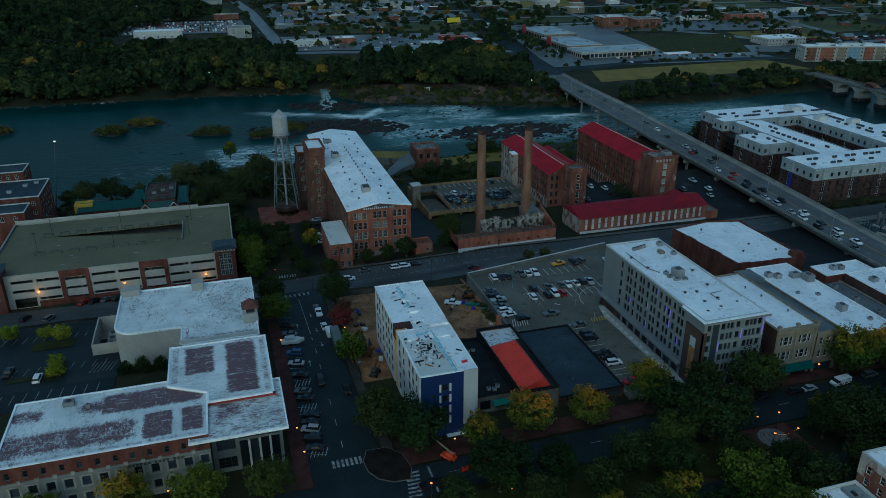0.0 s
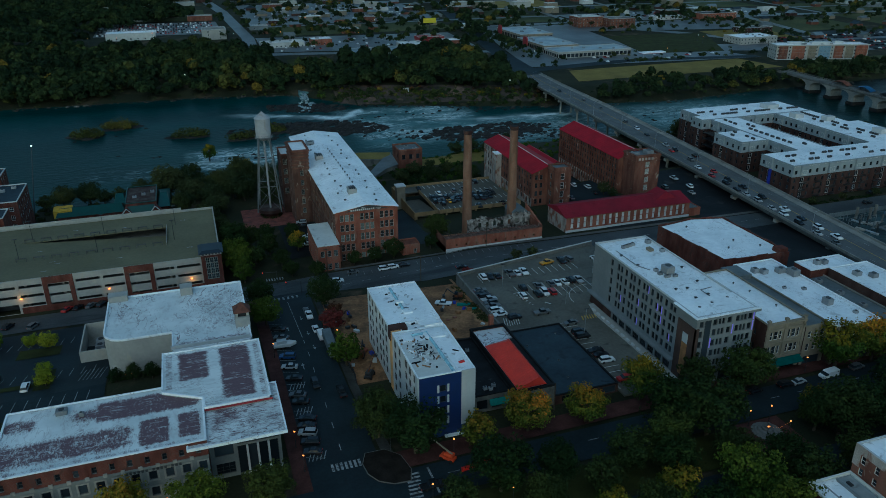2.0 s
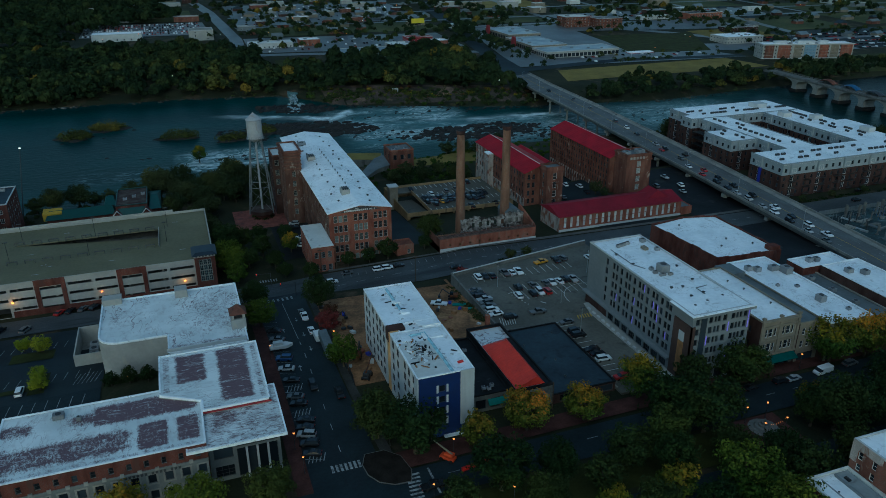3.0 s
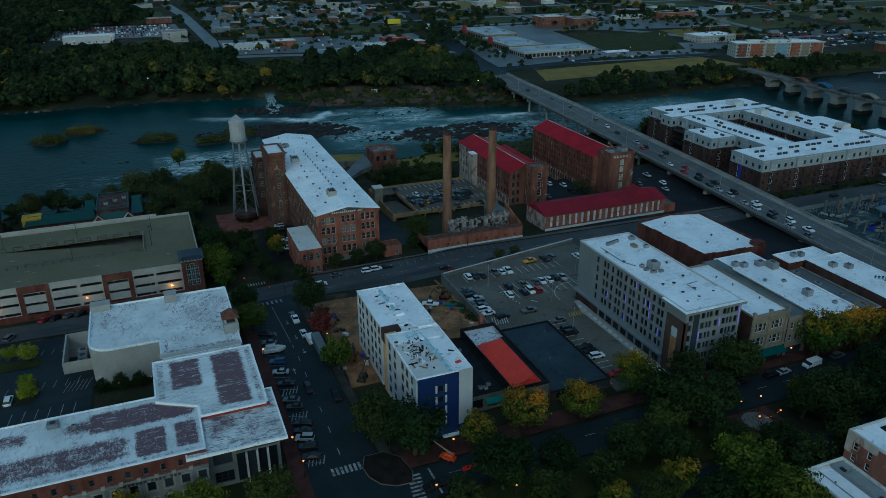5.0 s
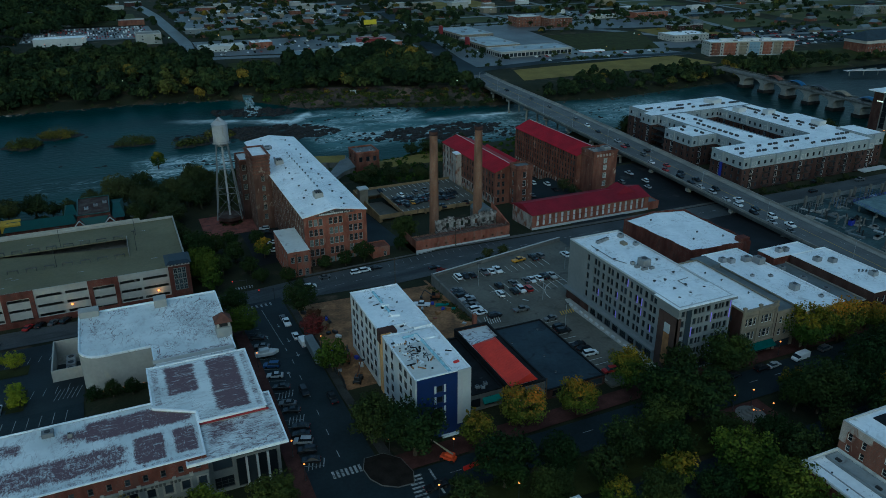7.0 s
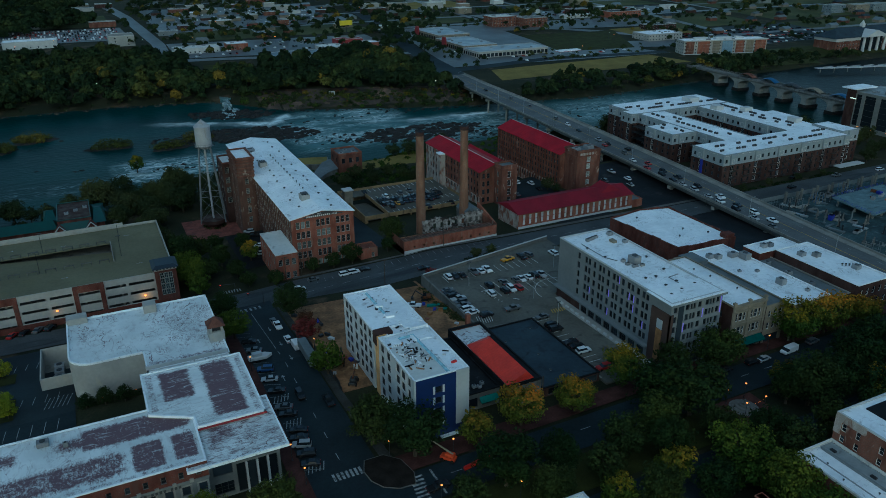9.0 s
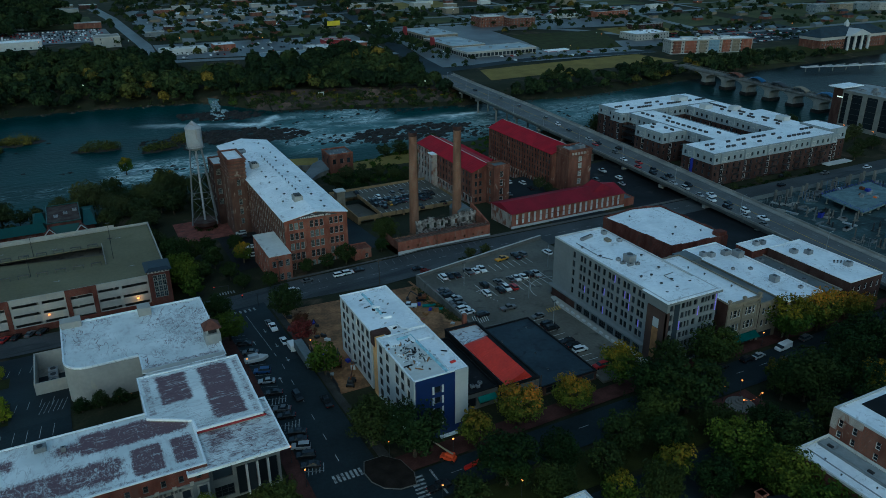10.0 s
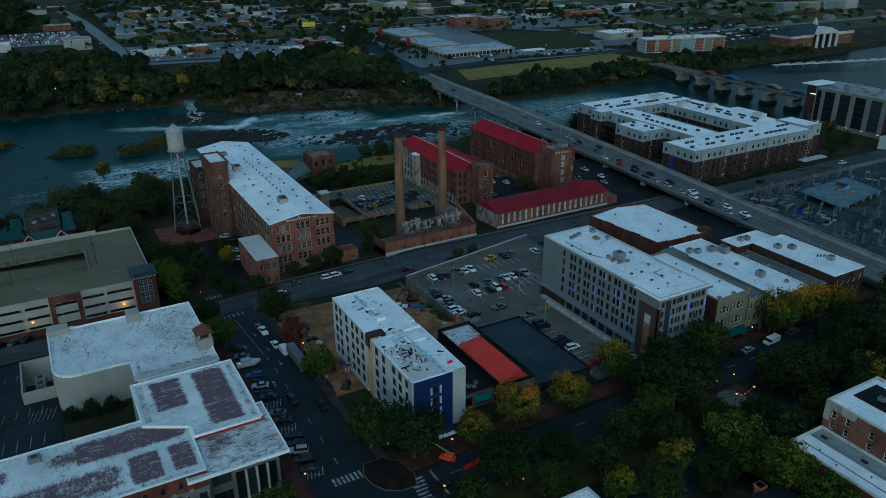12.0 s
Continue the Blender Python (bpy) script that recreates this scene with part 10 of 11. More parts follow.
shrubs("bank_scrub", [(srnd.uniform(255, 470), near_bank(srnd.uniform(255, 470)) - srnd.uniform(0, 14), srnd.uniform(1.2, 3.4)) for i in range(120)], M_WOODS, "tangled scrub on the river bank", 0.4, 60)


# ---- street lamps ----
def street_lamp(x, y, h=4.8, globe=None):
    g = gz(x, y) + 0.25
    t = thing("street_lamp", x, y, g, "dark iron street lamp with a lit amber globe", "street lamp", "street lamps")
    b1 = bmesh.new()
    tube(b1, (x, y, g), (x, y, g + 0.6), 0.16, 0.12, 8)
    tube(b1, (x, y, g + 0.6), (x, y, g + h - 0.3), 0.08, 0.06, 8)
    post = part("post", b1, M_DARKSTEEL, t)
    b1 = bmesh.new()
    bmesh.ops.create_icosphere(b1, subdivisions=1, radius=0.25, matrix=Matrix.Translation((x, y, g + h)))
    part("globe", b1, globe or M_LAMP, post, "lit amber globe")
    b1 = bmesh.new()
    tube(b1, (x, y, g + h + 0.26), (x, y, g + h + 0.42), 0.2, 0.05, 8)
    part("cap", b1, M_DARKSTEEL, post)


for x, y in ((8.9, 193.4), (8.6, 150.5), (9.2, 141.1), (43.4, 135.6), (50.0, 116.1), (116.3, 122.2), (122.6, 122.2), (122.6, 115.6), (116.0, 115.6), (148.0, 137.5), (27.9, 195.4), (28.0, 213.5), (-20, 136.5), (34.0, 122.6), (29.6, 141.6)):
    street_lamp(x, y)
f = thing("fountain", 119.4, 119, 0.3, "tiered round stone fountain on a brick plaza", "fountain")
for r, z0, z1 in ((4.0, 0.3, 0.55), (3.3, 0.55, 0.85), (2.5, 0.85, 1.2), (1.5, 1.2, 1.6), (0.8, 1.6, 2.1), (0.25, 2.1, 3.0)):
    b1 = bmesh.new()
    tube(b1, (119.4, 119, z0), (119.4, 119, z1), r, r * 0.9, 20)
    part("basin", b1, M_OLDCON, f)
for i in range(14):
    b1 = bmesh.new()
    a = i / 13
    bmesh.ops.create_icosphere(b1, subdivisions=1, radius=0.045, matrix=Matrix.Translation((116 + 6.6 * a, 115.6, 5.1 - 1.2 * math.sin(a * 3.14159))))
    tagged(part("string_bulb", b1, M_LAMP), "small amber bulb on a lamp string", "bulb", "string bulbs")
for i in range(9):
    b1 = bmesh.new()
    bmesh.ops.create_icosphere(b1, subdivisions=1, radius=0.1, matrix=Matrix.Translation((-35 + i * 1.7, 197.8, gz(-35, 197.8) + 1.0)))
    tagged(part("path_lamp", b1, M_LAMP), "small amber lamp in the hedge", "lamp", "path lamps")
for x, y in ((37.4, 265.0), (43.5, 265.2), (101, 258.8), (66.5, 236.5)):
    t = thing("utility_pole", x, y, gz(x, y), "tall dark utility pole beside the road", "pole", "utility poles")
    b1 = bmesh.new()
    tube(b1, (x, y, gz(x, y)), (x, y, gz(x, y) + 10.5), 0.16, 0.11, 7)
    part("shaft", b1, M_BARK, t)
    b1 = bmesh.new()
    box(b1, x - 1.1, y - 0.08, gz(x, y) + 9.6, x + 1.1, y + 0.08, gz(x, y) + 9.8)
    part("crossarm", b1, M_BARK, t)
for x, y in ((17.8, 262.6), (24.5, 246.5)):
    t = thing("traffic_signal", x, y, gz(x, y), "traffic signal showing red at the crossing", "traffic light", "traffic signals")
    b1 = bmesh.new()
    tube(b1, (x, y, gz(x, y)), (x, y, gz(x, y) + 5.5), 0.12, 0.09, 7)
    part("post", b1, M_DARKSTEEL, t)
    b1 = bmesh.new()
    tube(b1, (x, y, gz(x, y) + 5.3), (x - 5.5, y, gz(x, y) + 5.7), 0.08, 0.06, 6)
    part("arm", b1, M_DARKSTEEL, t)
    b1 = bmesh.new()
    box(b1, x - 5.4, y - 0.2, gz(x, y) + 4.9, x - 5.0, y + 0.2, gz(x, y) + 6.0)
    head = part("head", b1, M_DARKSTEEL, t)
    b1 = bmesh.new()
    box(b1, x - 5.35, y - 0.26, gz(x, y) + 5.6, x - 5.05, y - 0.2, gz(x, y) + 5.9)
    part("red_lens", b1, M_TAIL, head)
# ---- the river: rocks, shoals and islands ----
def rock_mesh(rng, name, places, material=None):
    """Boulders as one loose mass: rough low shapes half under water."""
    verts, faces = [], []
    base = [(1, 0, 0), (0.5, 0.87, 0), (-0.5, 0.87, 0), (-1, 0, 0), (-0.5, -0.87, 0), (0.5, -0.87, 0), (0.55, 0.2, 0.8), (-0.3, 0.5, 0.9), (-0.35, -0.45, 0.75)]
    tri = [(0, 1, 6), (1, 2, 7), (2, 3, 7), (3, 4, 8), (4, 5, 8), (5, 0, 6), (6, 7, 8), (1, 7, 6), (3, 8, 7), (5, 6, 8)]
    for x, y, r, h in places:
        o = len(verts)
        a = rng.uniform(0, 6.28)
        for bx, by, bz in base:
            k = rng.uniform(0.75, 1.25)
            px, py = bx * r * k * 1.5, by * r * k * 0.8
            verts.append((x + px * math.cos(a * 0.2) - py * math.sin(a * 0.2), y + px * math.sin(a * 0.2) + py * math.cos(a * 0.2), WATER_Z - 0.3 + bz * h * rng.uniform(0.6, 1.2)))
        faces += [(o + i, o + j, o + k) for i, j, k in tri]
    me = bpy.data.meshes.new(name)
    me.from_pydata(verts, [], faces)
    me.materials.append(material or M_ROCK)
    return new(name, me)


rng = np.random.default_rng(41)
places = []
# shelves of broken ledge: centre, half lengths, slant, how many, largest boulder
for cx, cy, sx, sy, slant, n, big in ((84, 603, 32, 15, -0.3, 1300, 3.0), (82, 534, 46, 22, -0.25, 2900, 3.2), (38, 532, 22, 18, -0.4, 420, 2.4), (192, 486, 54, 20, -0.05, 2500, 3.0), (232, 470, 30, 18, 0, 420, 2.2), (150, 560, 34, 22, 0, 70, 1.8), (128, 500, 24, 16, 0, 110, 2.0), (40, 470, 30, 14, 0, 90, 2.0), (-33, 495, 8, 2.2, -0.2, 60, 1.6), (-53, 503.5, 5, 1.6, -0.1, 26, 1.4), (345, 480, 40, 20, 0, 110, 2.0), (150, 590, 30, 8, -0.3, 130, 2.4), (215, 552, 40, 7, -0.2, 120, 2.2), (-62, 566, 34, 12, 0.6, 60, 1.4)):
    for i in range(n):
        u, v = rng.uniform(-1, 1), rng.uniform(-1, 1)
        if u * u + v * v > rng.uniform(0.5, 1.15):
            continue
        x = cx + u * sx
        y = cy + v * sy + slant * u * sx
        if near_bank(x) + 8 < y < far_bank(x) + 4 and math.sin(x * 0.31 + y * 0.12) + math.sin(y * 0.43 - x * 0.13) > -1.1:
            r = 0.5 + (big - 0.5) * rng.uniform(0, 1) ** 2.2
            places.append((x, y, r, r * rng.uniform(0.35, 0.8)))
tagged(rock_mesh(rng, "river_rocks", places), "dark ledges and boulders breaking the rapids", "rocks", kind="stuff")
places = []
for i in range(520):
    x = rng.uniform(-330, 640)
    places.append((x, far_bank(x) - rng.uniform(-4, 6), rng.uniform(0.6, 2.2), rng.uniform(0.5, 1.3)))
tagged(rock_mesh(rng, "shore_rocks", places, M_SHORE), "pale and dark rocks along the far shore", "rocks", kind="stuff")


M_ISLE = leaf_mat("island_scrub", (0.1, 0.105, 0.022), (0.035, 0.052, 0.014))


def island(x, y, w, d, label):
    t = thing("river_island", x, y, WATER_Z, label, "island", "river islands")
    b1 = bmesh.new()
    ring0, ring1 = [], []
    for i in range(22):
        a = 6.28318 * i / 22
        k = 1 + 0.22 * math.sin(3 * a + x) + 0.12 * math.sin(7 * a)
        ring0.append(b1.verts.new((x + w * k * math.cos(a), y + d * k * math.sin(a), WATER_Z - 0.6)))
        ring1.append(b1.verts.new((x + w * 0.75 * k * math.cos(a), y + d * 0.75 * k * math.sin(a), WATER_Z + 0.9)))
    for i in range(22):
        j = (i + 1) % 22
        b1.faces.new((ring0[i], ring0[j], ring1[j], ring1[i]))
    b1.faces.new(ring1)
    part("shore", b1, M_ROCK, t)
    r2 = np.random.default_rng(int(abs(x)) + 3)
    pts, out = [], []
    for i in range(int(6 + w * d * 0.28)):
        a, k = r2.uniform(0, 6.28), math.sqrt(r2.uniform(0, 0.62))
        r = r2.uniform(0.5, 1.0) * (2.5 + 0.26 * d) * (1.35 - k)
        q = r2.normal(size=(46, 3))
        q /= np.linalg.norm(q, axis=1)[:, None]
        q[:, 2] = np.abs(q[:, 2])
        out.append(q)
        pts.append(np.array([x + w * k * math.cos(a), y + d * k * math.sin(a), WATER_Z + 0.7]) + q * np.array([1.4, 1.0, 1.45]) * r)
    c = np.concatenate(pts)
    ob = new("scrub", leaf_mesh("scrub", leaf_quads(c, r2.uniform(0.2, 0.48, len(c)), r2, 0.5, np.concatenate(out)), M_ISLE))
    hang(ob, t)
    ob["kind"] = "stuff"


for x, y, w, d in ((-76, 563, 13, 9), (-55, 583, 15, 9), (-8, 541, 16, 7), (-158, 588, 18, 10), (27, 522, 13, 6), (46, 536, 14, 7)):
    island(x, y, w, d, "low scrub-covered island among the shoals")


# ---- the spillway on the far shore ----
sp = thing("spillway", 88, 640, -15, "stream that falls over dark rock steps into the river", "spillway")
M_FALL = mat("falling_water", (0.42, 0.5, 0.52), 0.6, 0.3, 0.9, 2.5, second=(0.05, 0.1, 0.105), stain=((0.04, 0.05, 0.05), 0.5, 0.56))
M_POOL = mat("pool_water", (0.09, 0.17, 0.18), 0.5, 0.2, 0.3, 1.5, second=(0.05, 0.11, 0.12))
falls = random.Random(6)
b1 = bmesh.new()
prism(b1, [(84.5, 650), (93, 649), (94.5, 660), (86, 662)], -20, -15.6)
part("pool", b1, M_POOL, sp, "pale still pool above the fall")
for i in range(26):
    f = i / 25
    y, cx = 650 - 62 * f, 88.5 - 7 * f + falls.uniform(-1, 1) * (1.6 + 7 * f)
    z, w, d = -15.8 - 3.0 * f, falls.uniform(0.7, 1.9), falls.uniform(2.0, 4.5)
    b1 = bmesh.new()
    lean = falls.uniform(-1.5, 1.5)
    prism(b1, [(cx - w + lean, y - d), (cx + w + lean, y - d + falls.uniform(-1, 1)), (cx + w * 0.7, y), (cx - w * 0.8, y + falls.uniform(-1, 1))], z - 3, [z - 0.5, z - 0.5, z, z])
    part("cascade", b1, M_FALL, sp)


# ---- woods ----
def woods(name, region, count, label, size=(3.0, 5.6), leaves=100, leaf=0.85, material=None, seed=2, keep=None, tone=(0.0, 1.0)):
    """A stand of trees too far off to be counted, in one loose mass: round crowns of several lobes, each tree with its own tone."""
    r2 = np.random.default_rng(seed)
    pts, sz, out, tones = [], [], [], []
    x0, y0, x1, y1 = region
    while count > 0:
        x, y = r2.uniform(x0, x1), r2.uniform(y0, y1)
        count -= 1
        if keep and not keep(x, y):
            continue
        r = r2.uniform(*size)
        h = r * r2.uniform(0.95, 1.3)
        g = gz(x, y) + h * r2.uniform(0.75, 1.15)
        k = int(leaves * (r / 4.0) ** 1.3)
        lobes = r2.normal(size=(6, 3))
        lobes /= np.linalg.norm(lobes, axis=1)[:, None]
        lobes[:, 2] = np.abs(lobes[:, 2]) * 0.9
        lobes[0] = (0, 0, 0.35)
        which = r2.integers(0, 6, k)
        q = r2.normal(size=(k, 3))
        q /= np.linalg.norm(q, axis=1)[:, None]
        q[:, 2] = np.abs(q[:, 2]) * 1.1 - 0.3
        rad = np.where(which == 0, 0.75, 0.5)[:, None]
        pts.append(np.array([x, y, g]) + (lobes[which] * 0.5 + q * rad) * np.array([r, r, h]) * r2.uniform(0.9, 1.06, (k, 1)))
        out.append(q * 0.8 + lobes[which] * 0.4)
        sz.append(r2.uniform(leaf * 0.6, leaf * 1.25, k) * (r / 5.0) ** 0.5)
        patch = 0.5 + 0.28 * math.sin(x * 0.031 + 1.3 * math.sin(y * 0.023)) * math.cos(y * 0.037)
        tones.append(np.full(k, tone[0] + (tone[1] - tone[0]) * min(1, max(0, patch + r2.normal() * 0.24 - 0.1))))
    c, s = np.concatenate(pts), np.concatenate(sz)
    me = leaf_mesh(name, leaf_quads(c, s, r2, 0.9, np.concatenate(out)), material or M_STAND)
    me.attributes.new("tone", 'FLOAT', 'FACE').data.foreach_set("value", np.concatenate(tones).astype(np.float32))
    return tagged(new(name, me), label, "woods", kind="stuff")


def clear(x, y):
    """Outside the roads, fields and yards across the river."""
    if 270 < x < 335 and y < 760:
        return False
    if abs(x - (62 - (y - 900) * 0.03)) < 9 and y > 800:
        return False
    return True


wooded = lambda x, y: clear(x, y) and y > far_bank(x) + ramp(x, 100, 130, 3, 34) * ramp(x, 250, 275, 1, 0.1) and not (80 < x < 98 and y < 668) and y > far_bank(x) + 3 and not (84 < x < 132 and 740 < y < 800)
woods("woods", (-240, 555, 300, 910), 3400, "dense mixed riverside woods across the water", (3.6, 8.2), 95, 1.15, seed=11, keep=lambda x, y: wooded(x, y) and y < (842 + 8 * math.sin(x * 0.1) if x < 52 else 780 if x < 80 else 702 if x < 138 else 735 if x < 215 else 765))
woods("woods", (-420, 800, 20, 1480), 1500, "dense dark woods beyond the river", (5.0, 9.0), 70, 1.6, seed=12, keep=lambda x, y: x < ramp(y, 960, 1090, -112, 0) + 14 * math.sin(y * 0.03), tone=(0.0, 0.75))
woods("bank_trees", (318, 530, 640, 612), 620, "line of bushy trees along the far bank", (2.8, 5.6), 110, 0.85, seed=13, keep=lambda x, y: far_bank(x) + 4 < y < far_bank(x) + 36 + 12 * math.sin(x * 0.07))
woods("bank_trees", (560, 540, 760, 620), 300, "line of bushy trees along the far bank", (2.8, 5.0), 100, 0.85, seed=14, keep=lambda x, y: far_bank(x) + 6 < y < far_bank(x) + 34 and not (690 < x < 880 and y > 568))
woods("town_trees", (40, 800, 330, 1400), 520, "scattered dark trees among the far houses", (2.8, 5.6), 90, 0.9, seed=15, keep=clear)
woods("town_trees", (340, 860, 1300, 1500), 1500, "scattered dark trees among the far houses", (3.2, 6.6), 56, 1.25, seed=16, keep=lambda x, y: math.sin(x * 0.021) + math.cos(y * 0.027 + x * 0.01) > -0.2)
woods("town_trees", (285, 735, 348, 895), 190, "trees along the road to the bridge", (3.4, 5.2), 100, 0.8, seed=17, keep=lambda x, y: 322 < x - (y - 740) * 0.04 < 336)
woods("golden_trees", (-250, 555, 290, 720), 120, "yellowing trees on the far shore", (2.2, 4.2), 110, 0.7, None, 18, keep=lambda x, y: far_bank(x) + 4 < y < far_bank(x) + 40, tone=(0.7, 1.0))
woods("golden_trees", (-200, 690, 300, 770), 30, "yellowing trees in the far woods", (3.6, 6.0), 120, 0.9, None, 19, keep=clear, tone=(0.75, 1.0))
woods("town_trees", (640, 640, 1100, 860), 420, "trees round the far court house", (2.6, 4.6), 80, 0.85, seed=20, keep=lambda x, y: math.sin(x * 0.05) + math.cos(y * 0.06) > 0.1)
woods("town_trees", (310, 640, 690, 910), 360, "scattered dark trees among the far stores", (2.4, 4.6), 80, 0.8, seed=26, keep=lambda x, y: not (346 < x < 600 and 650 < y < 870) or (470 < x and y > 800))
woods("lot_trees", (400, 640, 560, 690), 26, "small trees in the far parking lot", (2.2, 3.2), 110, 0.55, None, 22, tone=(0.6, 0.95))
woods("scrub_shore", (-240, 535, 640, 700), 2300, "scrub along the far shore", (1.0, 2.6), 60, 0.6, seed=23, keep=lambda x, y: far_bank(x) - 2 < y < far_bank(x) + 22 and not (272 < x < 312) and not (78 < x < 98), tone=(0.25, 1.0))


# ---- far roads and lots ----
strip("road", [(282, 628), (297, 735), (325, 901), (345, 1010), (400, 1300)], [(306, 628), (316, 735), (343, 901), (362, 1005), (420, 1300)], M_ASPHALT, 0.3, 4, 10)
strip("road", [(55, 800), (60, 900), (48, 1160), (30, 1330)], [(70, 800), (74, 900), (63, 1160), (46, 1330)], M_WETLOT, 0.3, 3, 12)
strip("road", [(70, 800), (300, 742)], [(70, 812), (300, 754)], M_WETLOT, 0.3, 3, 10)
strip("road", [(306, 640), (420, 655), (560, 640)], [(306, 655), (420, 668), (560, 652)], M_ASPHALT, 0.3, 3, 10)
strip("road", [(480, 880), (560, 800), (640, 690), (655, 620)], [(492, 888), (575, 806), (656, 694), (668, 620)], M_WETLOT, 0.35, 3, 12)
strip("road", [(340, 905), (560, 905), (800, 890), (1100, 880)], [(340, 918), (560, 918), (800, 903), (1100, 893)], M_WETLOT, 0.32, 3, 15)
strip("parking_area", [(335, 655), (345, 690), (470, 705)], [(560, 640), (545, 670), (560, 690)], M_WETLOT, 0.25, 20, 8)
strip("parking_area", [(380, 690), (380, 850)], [(460, 700), (470, 850)], M_WETLOT, 0.22, 8, 10)
strip("parking_area", [(-100, 960), (-100, 1070)], [(44, 950), (40, 1060)], M_WETLOT, 0.25, 10, 10)
strip("parking_area", [(75, 815), (75, 900)], [(300, 770), (300, 880)], M_WETLOT, 0.2, 14, 10)
strip("parking_area", [(640, 640), (640, 760)], [(860, 640), (860, 760)], M_ASPHALT, 0.22, 16, 12)
strip("parking_area", [(500, 920), (500, 990)], [(820, 905), (820, 990)], M_WETLOT, 0.22, 16, 12)
strip("parking_area", [(80, 1000), (80, 1240)], [(330, 1000), (330, 1240)], M_WETLOT, 0.2, 14, 15)
strip("parking_area", [(345, 862), (345, 903)], [(700, 800), (700, 890)], M_WETLOT, 0.24, 24, 10)
strip("parking_area", [(470, 705), (475, 740)], [(640, 655), (640, 700)], M_WETLOT, 0.2, 16, 10)
strip("parking_area", [(306, 660), (318, 735), (345, 900)], [(350, 660), (352, 735), (358, 900)], M_WETLOT, 0.2, 5, 10)
strip("field", [(322, 590), (335, 634)], [(545, 592), (530, 640)], M_DRYGRASS, 0.3, 20, 6)
strip("rocky_bank", [(112, 606), (112, 650)], [(272, 552), (272, 592)], mat("rocky_soil", (0.1, 0.07, 0.058), 0.95, 0.25, 0.08, 0.8, second=(0.035, 0.034, 0.026), stain=((0.21, 0.135, 0.1), 0.05, 0.58)), 0.25, 30, 5)
woods("shore_shrubs", (112, 545, 272, 660), 480, "rusty and green shrubs on the rocky far bank", (1.2, 2.6), 60, 0.5, M_ISLE, 28, keep=lambda x, y: far_bank(x) + 2 < y < far_bank(x) + 36)
woods("rust_shrubs", (112, 545, 272, 660), 70, "rust-red shrubs on the rocky far bank", (1.4, 2.8), 60, 0.5, M_LEAF_RED, 29, keep=lambda x, y: far_bank(x) + 6 < y < far_bank(x) + 36)
strip("lawn", [(452, 690), (470, 800)], [(545, 680), (600, 790)], M_LAWN, 0.4, 12, 10)
strip("lawn", [(90, 742), (92, 772)], [(132, 735), (132, 765)], M_LAWN, 0.4, 5, 6)
strip("lawn", [(680, 566), (680, 612)], [(880, 566), (880, 612)], M_LAWN, 0.4, 16, 10)
strip("field", [(690, 905), (690, 980)], [(760, 905), (760, 980)], M_DRYGRASS, 0.4, 6, 12)
strip("field", [(430, 1090), (430, 1180)], [(560, 1090), (560, 1180)], M_DRYGRASS, 0.4, 8, 14)


strip("lawn", [(560, 560), (560, 606)], [(690, 555), (690, 612)], M_FARLAWN, 0.45, 12, 8)
strip("field", [(600, 740), (600, 800)], [(690, 730), (690, 800)], M_DRYGRASS, 0.4, 8, 12)
for k, (x0, x1, y0, y1) in enumerate(((700, 900, 640, 700), (690, 840, 770, 870), (860, 1150, 640, 760), (350, 480, 930, 1000), (360, 470, 1010, 1080), (580, 700, 1000, 1090), (720, 860, 1000, 1100), (900, 1200, 900, 1010), (100, 320, 905, 990), (-90, 30, 1080, 1200), (880, 1200, 780, 880), (480, 620, 1200, 1330), (700, 900, 1180, 1330))):
    strip("lawn", [(x0, y0), (x0, y1)], [(x1, y0), (x1, y1)], M_FARLAWN, 0.15 + 0.004 * k, 14, 14)
for k, y in enumerate((985, 1085, 1190, 1300)):
    strip("road", [(75, y), (700, y - 12), (1300, y - 40)], [(75, y + 10), (700, y - 2), (1300, y - 30)], M_WETLOT, 0.36 + 0.01 * k, 2, 15)
for k, x in enumerate((180, 480, 610, 740, 880, 1030, 1180)):
    strip("road", [(x, 905), (x + 40, 1400)], [(x + 9, 905), (x + 49, 1400)], M_WETLOT, 0.42 + 0.01 * k, 2, 15)
strip("road", [(700, 640), (740, 905)], [(712, 640), (752, 905)], M_WETLOT, 0.5, 2, 12)
strip("road", [(668, 700), (1200, 690)], [(668, 711), (1200, 701)], M_WETLOT, 0.52, 2, 15)


